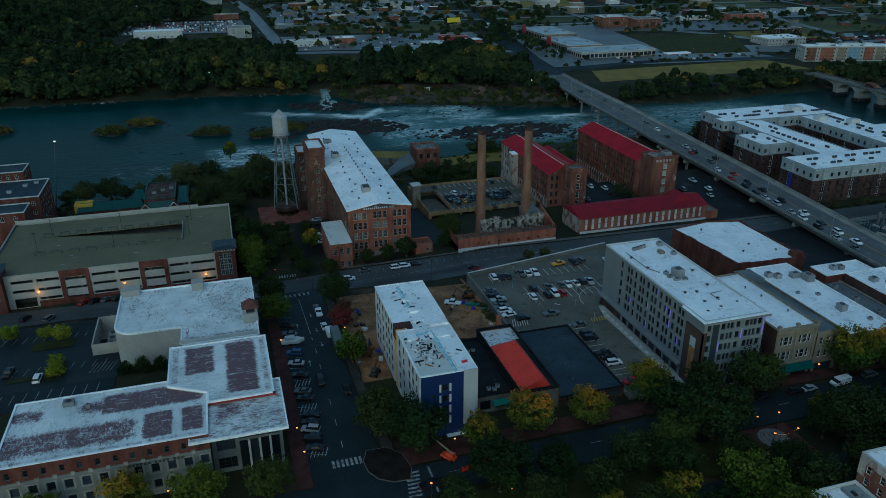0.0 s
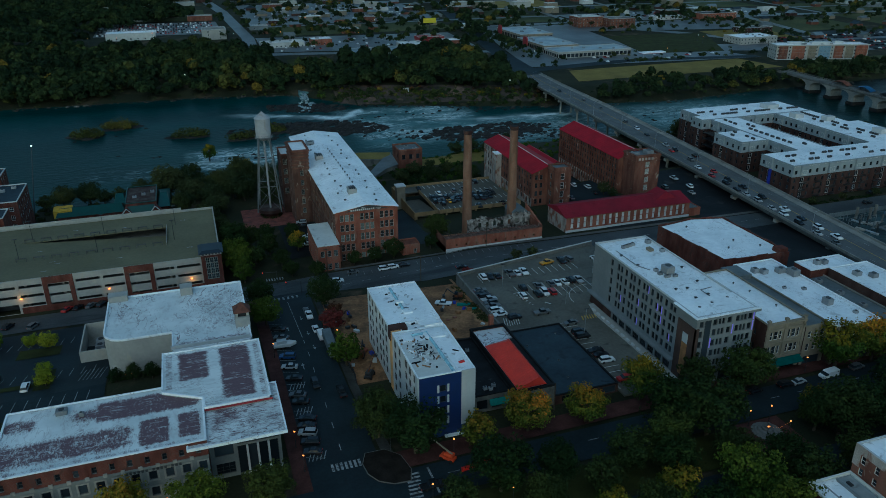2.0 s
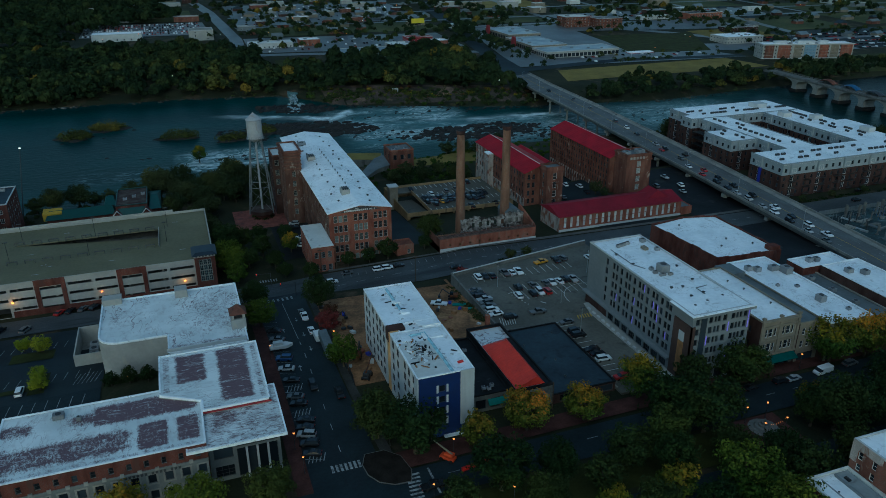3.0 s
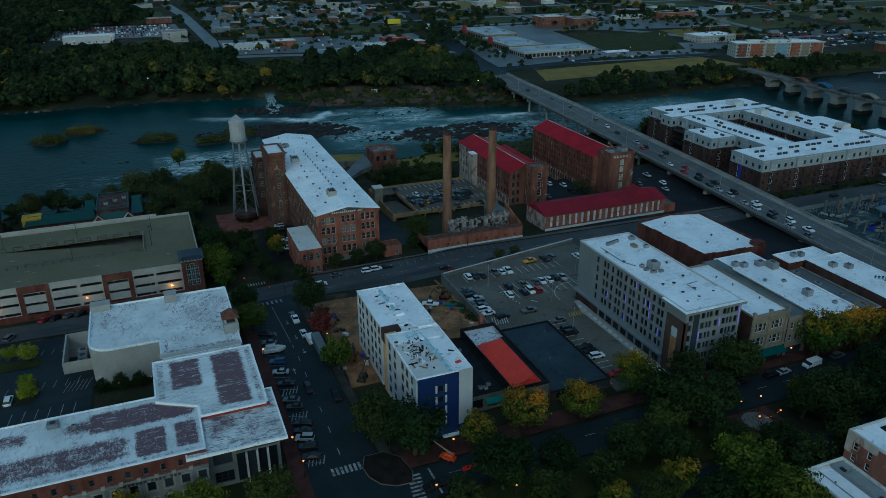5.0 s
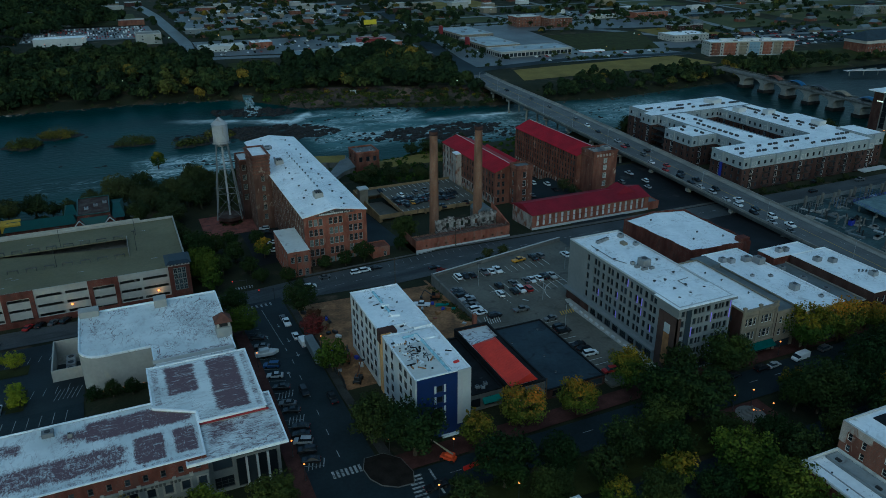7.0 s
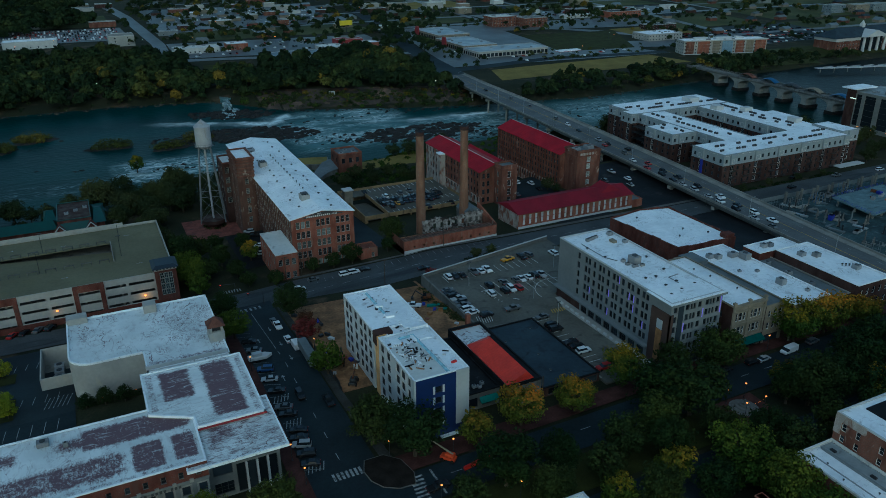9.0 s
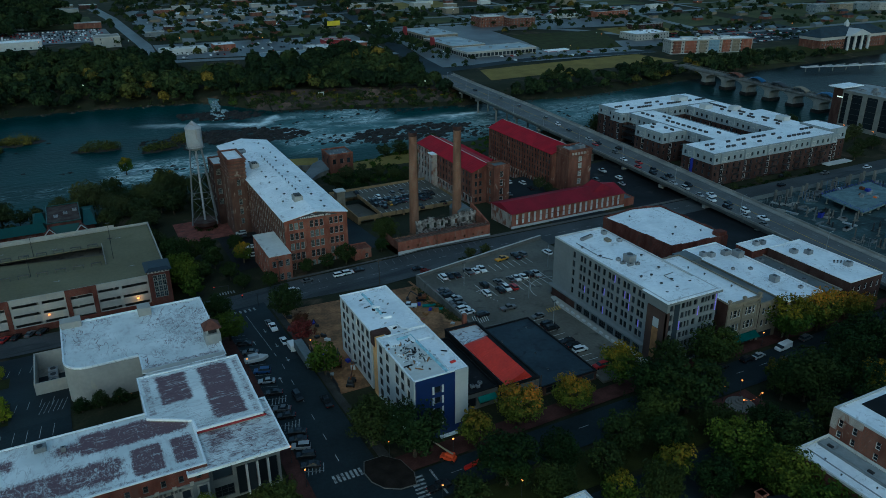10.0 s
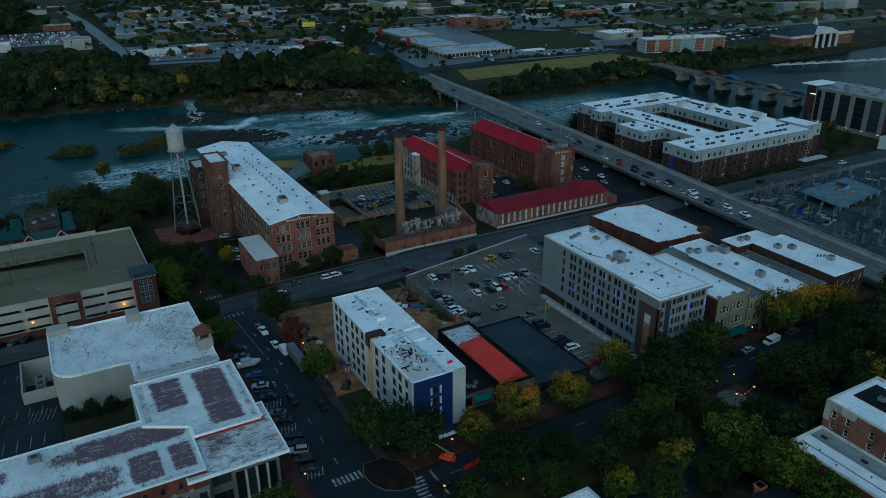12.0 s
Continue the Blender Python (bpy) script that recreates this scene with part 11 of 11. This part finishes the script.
# ---- far buildings ----
def far_block(x, y, w, d, h, wall, roof, label, rows=1, cat="building", every=4.5, style=None, name="building", ww=1.6):
    """A plain flat-roofed building across the river, with windows on the side that is seen."""
    g = min(gz(x, y), gz(x + w, y + d), gz(x + w, y), gz(x, y + d)) - 0.3
    t = thing(name, x, y, 0, label, cat)
    every = every if y < 900 else every * 1.6
    n = max(1, int(w / every))
    m = max(1, int(d / every))
    hh = (h - 0.8) / rows
    style = style or ("plain", M_FRAME_W, M_GLASS)
    zs = [gz(x, y) + 0.9 + hh * k for k in range(rows)]
    south = [(w * (i + 0.5) / n - ww / 2, w * (i + 0.5) / n + ww / 2, z, z + min(1.1 * ww, hh * 0.6), style) for i in range(n) for z in zs]
    west = [(d * (i + 0.5) / m - ww / 2, d * (i + 0.5) / m + ww / 2, z, z + min(1.1 * ww, hh * 0.6), style) for i in range(m) for z in zs] if y < 880 else []
    shell(t, x, y, x + w, y + d, g, gz(x, y) + h, wall, {"S": south if y < 1020 else [], "W": west}, roof, M_RENDER, 0.5)
    r2 = random.Random(int(x * 7 + y))
    for i in range(max(1, min(4, int(w * d / 260))) if y < 900 else 0):
        px, py = x + w * r2.uniform(0.15, 0.85), y + d * r2.uniform(0.15, 0.85)
        s = r2.uniform(0.8, 1.8)
        b1 = bmesh.new()
        box(b1, px - s, py - s * 0.8, gz(x, y) + h - 0.5, px + s, py + s * 0.8, gz(x, y) + h + 0.7)
        part("roof_unit", b1, M_AC, t)
    return t


def house(x, y, w, d, h, wall, roof, label, along_x=True):
    g = gz(x, y) - 0.3
    t = thing("house", x, y, g, label, "house", "far houses")
    e = gz(x, y) + h
    shell(t, x, y, x + w, y + d, g, e, wall, {}, None, wall)
    b1 = bmesh.new()
    if along_x:
        q = [(x - 0.5, y - 0.5, e), (x + w + 0.5, y - 0.5, e), (x + w + 0.5, y + d + 0.5, e), (x - 0.5, y + d + 0.5, e), (x - 0.5, y + d / 2, e + d * 0.3), (x + w + 0.5, y + d / 2, e + d * 0.3)]
    else:
        q = [(x + w + 0.5, y - 0.5, e), (x + w + 0.5, y + d + 0.5, e), (x - 0.5, y + d + 0.5, e), (x - 0.5, y - 0.5, e), (x + w / 2, y - 0.5, e + w * 0.3), (x + w / 2, y + d + 0.5, e + w * 0.3)]
    v = [b1.verts.new(c) for c in q]
    for f in ((0, 1, 5, 4), (2, 3, 4, 5), (3, 0, 4), (1, 2, 5), (3, 2, 1, 0)):
        b1.faces.new([v[k] for k in f])
    part("roof", b1, roof, t)


M_BLUEGREY = mat("blue_grey_siding", (0.2, 0.3, 0.4), 0.7, 0.06, 0.2, 1.0)
M_PALEBLUE = mat("damp_pale_roof", (0.36, 0.42, 0.46), 0.6, 0.12, 0.06, 0.8, second=(0.22, 0.27, 0.3), stain=((0.5, 0.52, 0.52), 0.05, 0.6))
M_ROOFBLUE = mat("blue_grey_roof", (0.16, 0.20, 0.23), 0.6, 0.1, 0.1, 1.0)
M_WHITEWALL = mat("white_block_wall", (0.55, 0.55, 0.53), 0.8, 0.08, 0.2, 1.0)
far_block(-84, 925, 52, 22, 8, M_WHITEWALL, M_WHITE, "white store with red band across the river", rows=1)
far_block(18, 905, 26, 26, 11, M_CREAM, M_CONCRETE, "open concrete parking block across the river", rows=3, every=6)
far_block(75, 836, 46, 20, 6, M_WHITEWALL, M_TAN_ROOF, "low white shop beyond the woods")
far_block(129, 836, 22, 18, 7, M_BRICK, M_WHITE, "small orange brick shop with white roof")
far_block(150, 742, 60, 40, 7, M_WHITEWALL, M_ROOFBLUE, "large shed with grey blue roof", name="warehouse")
far_block(214, 775, 26, 26, 7, M_CREAM, M_TAN_ROOF, "pale depot beside the far road")
far_block(246, 822, 30, 18, 6, M_REDSIGN, M_REDSIGN, "bright red store across the river")
far_block(258, 793, 26, 16, 6, M_BRICK, M_WHITE, "small white-roofed shop by the road")
far_block(352, 690, 84, 34, 6.6, M_CREAM, M_PALEBLUE, "supermarket with grey blue flat roof", every=4.6, name="supermarket", ww=3.8, style=W_DARK)
far_block(354, 726, 40, 70, 7, M_STONE, M_PALEBLUE, "shopping row with arched red entrances", every=4.6, ww=3.8, style=W_DARK)
far_block(360, 800, 40, 70, 7, M_STONE, M_PALEBLUE, "shopping row with arched red entrances", every=4.6, ww=3.8, style=W_DARK)
for x, y in ((352.2, 772), (358.2, 858)):
    b1 = bmesh.new()
    q = [b1.verts.new((x, y + a, gz(x, y) + z)) for a, z in ((-4.5, 0), (4.5, 0), (4.5, 7.5), (2.5, 9.6), (-2.5, 9.6), (-4.5, 7.5))]
    b1.faces.new(q)
    f = bmesh.ops.extrude_face_region(b1, geom=b1.faces[:])
    bmesh.ops.translate(b1, verts=[e for e in f["geom"] if isinstance(e, bmesh.types.BMVert)], vec=(1.6, 0, 0))
    tagged(part("store_entrance", b1, M_REDSIGN), "red gabled store entrance on the shopping row", "entrance", "store entrances")
far_block(470, 868, 34, 26, 13, M_BRICK_OLD, M_TAN_ROOF, "three-storey dark brick hall", rows=3)
far_block(506, 850, 34, 24, 12, M_BRICK_OLD, M_GREY_ROOF, "dark brick hall with pale trim", rows=3)
far_block(602, 900, 44, 14, 5, M_WHITEWALL, M_WHITE, "low white row of shops")
far_block(664, 880, 54, 24, 9, M_BRICK, M_SLATE_ROOF, "orange brick school block", rows=2)
apt = far_block(563, 624, 96, 18, 14.5, M_CREAM, M_WHITE, "four-storey cream, brown and blue riverside apartments", rows=4, every=4.0, name="apartment_building")
for x, w, m in ((565.5, 9, M_BRICK_OLD), (579, 13, M_BRICK), (596, 8, M_STONE), (607, 12, M_BLUEGREY), (623, 9, M_BRICK), (635, 8, M_STONE), (645.5, 12, M_BRICK)):
    for k in range(4):
        b1 = bmesh.new()
        z = gz(563, 624) + 1.6 + 3.3 * k
        box(b1, x, 623.3, z - 1.2, x + w, 623.95, z + 1.9)
        bay = part("bay_storey", b1, m, apt)
        for u in spread(x + 1.2, x + w - 2.8, max(2, int(w / 4))):
            ob = new("window", window_mesh(1.6, 1.7, W_DARK))
            ob.location = (u, 623.22, z - 0.5)
            hang(ob, apt)
for z, h in ((14.0, 0.9), (0.2, 0.6)):
    b1 = bmesh.new()
    box(b1, 562.5, 622.8, gz(563, 624) + z, 659.5, 623.2, gz(563, 624) + z + h)
    part("white_band", b1, M_RENDER, apt)
for k, (x, y, w, d) in enumerate(((580, 634, 14, 5), (603, 632, 20, 6), (628, 634, 9, 5))):
    b1 = bmesh.new()
    box(b1, x, y, gz(563, 624) + 14.0, x + w, y + d, gz(563, 624) + 16.2)
    part("roof_house", b1, M_RENDER, apt)
apt.rotation_euler = (0, 0, -0.27)
for x, y, m in ((1010, 800, M_ROOFBLUE), (1050, 790, M_STONE), (1090, 790, M_ROOFBLUE), (1130, 780, M_CREAM)):
    far_block(x, y, 32, 16, 12, m, M_ROOFBLUE, "pale blue and cream apartment block", rows=3, every=5.0, name="apartment_building")
far_block(586, 706, 50, 30, 8, M_CREAM, M_WHITE, "pale long hall near the far road", rows=2)
far_block(640, 770, 44, 18, 7, M_BRICK_DARK, M_GREY_ROOF, "dark brick office across the river", rows=2)
b1 = bmesh.new()
box(b1, 436, 668, gz(450, 668) + 4.6, 463, 676, gz(450, 668) + 5.6)
g = thing("gas_station", 450, 672, gz(450, 672), "red and white gas station canopy", "canopy")
part("canopy", b1, M_WHITE, g)
b1 = bmesh.new()
box(b1, 435.8, 667.8, gz(450, 668) + 4.2, 463.2, 676.2, gz(450, 668) + 4.6)
part("fascia", b1, M_REDSIGN, g)
for x in (439, 449, 459):
    b1 = bmesh.new()
    box(b1, x, 671, gz(450, 672), x + 0.6, 671.6, gz(450, 672) + 4.2)
    part("post", b1, M_STEEL, g)
t = thing("roadside_sign", 283, 900, 0, "bright yellow sign board on a tall post", "sign")
b1 = bmesh.new()
box(b1, 276, 899.8, 8, 292, 900.6, 13.5)
part("board", b1, M_YELLOWSIGN, t)
b1 = bmesh.new()
tube(b1, (284, 900.3, -2), (284, 900.3, 8), 0.5, 0.5, 8)
part("post", b1, M_DARKSTEEL, t)
t = thing("shore_sign", 169, 606, -14, "white board on posts at the far shore", "sign")
b1 = bmesh.new()
box(b1, 165.4, 606, -13.2, 170.4, 606.3, -8.8)
part("board", b1, M_RENDER, t)
b1 = bmesh.new()
box(b1, 166.4, 605.9, -12.4, 169.4, 605.98, -11.0)
part("sign_bars", b1, M_FRAME_D, t)
for x in (166, 169.6):
    b1 = bmesh.new()
    tube(b1, (x, 606.4, -16), (x, 606.4, -9), 0.15, 0.15, 5)
    part("post", b1, M_BARK, t)
# court house with a white portico
t = thing("court_house", 790, 590, -13, "brick court house with a white columned portico", "court house")
gb = gz(790, 578)
shell(t, 739, 578, 852, 606, gb - 2, gb + 15, M_BRICK_OLD, {"S": rows_of([u for u in spread(3, 102, 24) if not 42 < u < 66], 1.8, (gb + 1.5, gb + 6, gb + 10.5), 2.2, W_SASH)}, M_SLATE_ROOF, M_RENDER, 0.8)
b1 = bmesh.new()
ring(b1, 738.6, 577.6, 852.4, 606.4, gb + 11.6, gb + 14.6, 0.35)
part("white_band", b1, M_RENDER, t)
b1 = bmesh.new()
q = [b1.verts.new(c) for c in ((777, 571, gb + 15), (817, 571, gb + 15), (797, 571, gb + 22), (777, 590, gb + 15), (817, 590, gb + 15), (797, 590, gb + 22))]
for f in ((0, 1, 2), (5, 4, 3), (1, 4, 5, 2), (3, 0, 2, 5), (0, 3, 4, 1)):
    b1.faces.new([q[k] for k in f])
part("pediment", b1, M_RENDER, t)
for x in spread(779.5, 814.5, 4):
    b1 = bmesh.new()
    tube(b1, (x, 573.4, gb - 1), (x, 573.4, gb + 15), 1.7, 1.5, 10)
    part("column", b1, M_RENDER, t)
b1 = bmesh.new()
q = [b1.verts.new(c) for c in ((736, 576, gb + 15), (854, 576, gb + 15), (854, 608, gb + 15), (736, 608, gb + 15), (752, 592, gb + 24), (838, 592, gb + 24))]
for f in ((0, 1, 5, 4), (2, 3, 4, 5), (3, 0, 4), (1, 2, 5)):
    b1.faces.new([q[k] for k in f])
part("roof", b1, M_SLATE_ROOF, t, "dark hipped roof")
# dark sheet added to fill the dark openings between the columns
b1 = bmesh.new()
box(b1, 779, 577.0, gb, 815, 577.5, gb + 14)
part("portico_glass", b1, M_GLASS, t, "dark sheet behind the columns")
b1 = bmesh.new()
box(b1, 795, 590, gb + 22, 799, 594, gb + 27)
tube(b1, (797, 592, gb + 27), (797, 592, gb + 31), 2.4, 0.1, 8)
part("cupola", b1, M_RENDER, t, "small white cupola")
# houses and small shops scattered over the far bank
hr = random.Random(63)
walls = (M_WHITEWALL, M_CREAM, M_BRICK_OLD, M_BRICK_DARK, M_GREY, M_STONE)
roofs = (M_GREY_ROOF, M_SLATE_ROOF, M_ROOFBLUE, M_GREY_ROOF)
spots = []


def free(x, y, r):
    if any((x - a) ** 2 + (y - b2) ** 2 < (r + c) ** 2 for a, b2, c in spots):
        return False
    spots.append((x, y, r))
    return True


for i in range(130):
    x, y = hr.uniform(80, 340), hr.uniform(890, 1300)
    if clear(x, y) and free(x, y, 17):
        if hr.random() < 0.55:
            far_block(x - 10, y - 7, hr.uniform(14, 30), hr.uniform(10, 18), hr.uniform(4.5, 7), hr.choice(walls), hr.choice((M_TAN_ROOF, M_WHITE, M_ROOFBLUE, M_GREY_ROOF)), "small flat-roofed shop across the river", every=6)
        else:
            house(x - 6, y - 5, hr.uniform(10, 14), hr.uniform(8, 11), 3.4, hr.choice(walls[2:]), hr.choice(roofs), "small house with a low gable roof", hr.random() < 0.6)
for i in range(170):
    x, y = hr.uniform(360, 1150), hr.uniform(925, 1400)
    if free(x, y, 20):
        if hr.random() < 0.45:
            far_block(x - 12, y - 8, hr.uniform(16, 40), hr.uniform(10, 22), hr.uniform(4.5, 9), hr.choice(walls), hr.choice((M_TAN_ROOF, M_WHITE, M_ROOFBLUE, M_GREY_ROOF)), "flat-roofed building in the far town", every=7)
        else:
            house(x - 6, y - 5, hr.uniform(10, 15), hr.uniform(8, 11), 3.6, hr.choice(walls[2:]), hr.choice(roofs), "small house with a low gable roof", hr.random() < 0.6)
for i in range(60):
    x, y = hr.uniform(700, 1150), hr.uniform(700, 890)
    if free(x, y, 19):
        house(x - 6, y - 5, hr.uniform(10, 15), hr.uniform(8, 11), 3.6, hr.choice(walls[2:]), hr.choice(roofs), "small house with a low gable roof", hr.random() < 0.6)
for i in range(40):
    x, y = hr.uniform(-120, 40), hr.uniform(1075, 1330)
    if clear(x, y) and free(x, y, 20):
        far_block(x - 10, y - 7, hr.uniform(14, 34), hr.uniform(10, 18), hr.uniform(4.5, 8), hr.choice(walls), hr.choice((M_TAN_ROOF, M_WHITE, M_ROOFBLUE)), "flat-roofed building in the far town", every=6)


# parked cars too far to tell apart
def car_rows(name, x0, y0, nx, dx, rows, dy, fill, seed, label):
    r2 = random.Random(seed)
    b1 = bmesh.new()
    for j in range(rows):
        for i in range(nx):
            if r2.random() < fill:
                x, y = x0 + i * dx + r2.uniform(-0.3, 0.3), y0 + j * dy
                g = gz(x, y) + 0.4
                mi = r2.choice((0, 0, 1, 1, 2, 3))
                box(b1, x - 0.9, y - 2.2, g + 0.1, x + 0.9, y + 2.2, g + 0.85, mi)
                box(b1, x - 0.75, y - 1.2, g + 0.85, x + 0.75, y + 0.9, g + 1.4, 1 if mi else 0)
    ob = part(name, b1, [PAINTS["white"], PAINTS["black"], PAINTS["silver"], PAINTS["red"]])
    tagged(ob, label, "cars", kind="stuff")


car_rows("far_cars", -96, 965, 45, 3.0, 7, 14, 0.75, 1, "rows of parked cars across the river")
car_rows("far_cars", 385, 660, 44, 3.2, 3, 11, 0.22, 2, "scattered cars in the supermarket lot")
car_rows("far_cars", 645, 645, 60, 3.4, 6, 17, 0.45, 3, "rows of parked cars near the court house")
car_rows("far_cars", 90, 815, 60, 3.4, 4, 16, 0.22, 4, "scattered cars before the far shops")
car_rows("far_cars", 505, 925, 80, 3.6, 4, 15, 0.4, 5, "rows of parked cars in the far town")
car_rows("far_cars", 90, 1010, 60, 3.8, 8, 26, 0.3, 6, "parked cars in the far town")


# ---- the old arched bridge and the walkway ----
def old_bridge():
    t = thing("arched_bridge", 504, 389, -8, "old concrete arch bridge with sheltered walkway roofs", "bridge")
    b1 = bmesh.new()
    box(b1, 498.6, 330, -8.2, 510.4, 560, -7.2)
    part("deck", b1, M_OLDCON, t)
    for x in (498.4, 510.2):
        b1 = bmesh.new()
        box(b1, x, 330, -7.2, x + 0.4, 560, -6.9)
        box(b1, x, 330, -6.2, x + 0.4, 560, -5.9)
        for i in range(92):
            box(b1, x + 0.1, 330.2 + i * 2.5, -6.9, x + 0.3, 330.8 + i * 2.5, -6.2)
        part("parapet", b1, M_OLDCON, t)
    for i in range(8):
        y = 342.0 + i * 25.2
        b1 = bmesh.new()
        prof = [(-2.9, -16.4), (2.9, -16.4), (2.5, -12.4), (3.8, -10.6), (7.0, -9.2), (12.4, -8.2), (-12.4, -8.2), (-7.0, -9.2), (-3.8, -10.6), (-2.5, -12.4)]
        lo = [b1.verts.new((499, y + a, z)) for a, z in prof]
        hi = [b1.verts.new((510, y + a, z)) for a, z in prof]
        b1.faces.new(lo)
        b1.faces.new(hi[::-1])
        for k in range(len(prof)):
            j = (k + 1) % len(prof)
            b1.faces.new((lo[k], hi[k], hi[j], lo[j]))
        bmesh.ops.recalc_face_normals(b1, faces=b1.faces[:])
        pier = part("pier", b1, M_CONCRETE, t, "flared concrete arch pier")
        b1 = bmesh.new()
        box(b1, 498.2, y - 3.8, -23, 510.8, y + 3.8, -16.4)
        part("footing", b1, M_ROCK, pier, "dark wet pier footing")
    for y, m, lb in ((489, M_BRICK_OLD, "rusty brown"), (463.5, M_BLUESHELTER, "blue"), (440, M_GREY_DARK, "dark grey"), (417, M_STONE, "cream"), (391, M_BLUESHELTER, "blue")):
        b1 = bmesh.new()
        rows = []
        for k in range(9):
            f = k / 8 * 2 - 1
            hgt = -3.4 - 2.6 * f * f
            rows.append([b1.verts.new((x, y + 8.5 * f, hgt + dz)) for x, dz in ((504.6, -0.7), (506.8, 0), (509.0, 0), (510.8, -0.9))])
        for a, b2 in zip(rows, rows[1:]):
            for k in range(3):
                b1.faces.new((a[k], a[k + 1], b2[k + 1], b2[k]))
        sol = part("shelter", b1, m, t, lb + " curved shelter roof")
        md = sol.modifiers.new("thickness", 'SOLIDIFY')
        md.thickness = 0.2
        for k in (-5.5, 0, 5.5):
            b1 = bmesh.new()
            tube(b1, (507.6, y + k, -7.2), (507.6, y + k, -3.8 - 2.6 * (k / 8.5) ** 2), 0.15, 0.12, 6)
            part("shelter_post", b1, M_DARKSTEEL, t)
    t.rotation_euler = (0, 0, -0.06)
    w = thing("riverwalk", 760, 530, -14, "pale raised walkway along the far water's edge", "walkway")
    b1 = bmesh.new()
    prism(b1, [(641, 519), (684, 505), (1000, 424), (1000, 428), (684, 509), (641, 523)], -14.5, -13.7)
    part("deck", b1, M_RENDER, w)
    for i in range(20):
        b1 = bmesh.new()
        x = 646 + i * 15
        y = 519.5 - (x - 646) * 0.262
        tube(b1, (x, y, -23), (x, y, -14.5), 0.5, 0.5, 8)
        part("pile", b1, M_CONCRETE, w)
        b1 = bmesh.new()
        box(b1, x, y - 2.3, -13.7, x + 14.8, y - 2.2, -12.6)
        part("rail", b1, M_STEEL, w)


old_bridge()
# small lamps seen across the river: the path through the woods, then the streets
FAR_LAMPS = [(-21, 706), (-6, 703), (10, 701), (26, 707), (44, 706), (64, 705), (80, 709), (97, 712), (144, 708), (192, 700), (207, 699), (242, 722), (253, 584), (-140, 712), (-90, 708), (-60, 700)]
FAR_STREET = [(-71, 898), (-57, 950), (51, 895), (103, 892), (187, 862), (298, 1100), (320, 1110), (368, 1080), (554, 740), (552, 728), (640, 640), (648, 641), (-100, 905), (-35, 925), (330, 700), (470, 676), (700, 700), (760, 690), (840, 700), (900, 930), (500, 1000), (610, 935), (150, 1010), (230, 960), (700, 660), (725, 655)]
for i, (x, y) in enumerate(FAR_LAMPS + FAR_STREET):
    path = i < len(FAR_LAMPS)
    t = thing("path_lamp", x, y, gz(x, y), "small lit lamp on a post across the river", "lamp", "far lamps")
    z = -4.0 if path else gz(x, y) + 7
    b1 = bmesh.new()
    tube(b1, (x, y, gz(x, y)), (x, y, z), 0.12, 0.1, 5)
    part("post", b1, M_DARKSTEEL, t)
    b1 = bmesh.new()
    bmesh.ops.create_icosphere(b1, subdivisions=1, radius=0.42, matrix=Matrix.Translation((x, y, z + 0.3)))
    part("globe", b1, M_LAMP_W if path or i % 3 == 0 else M_LAMP, t)
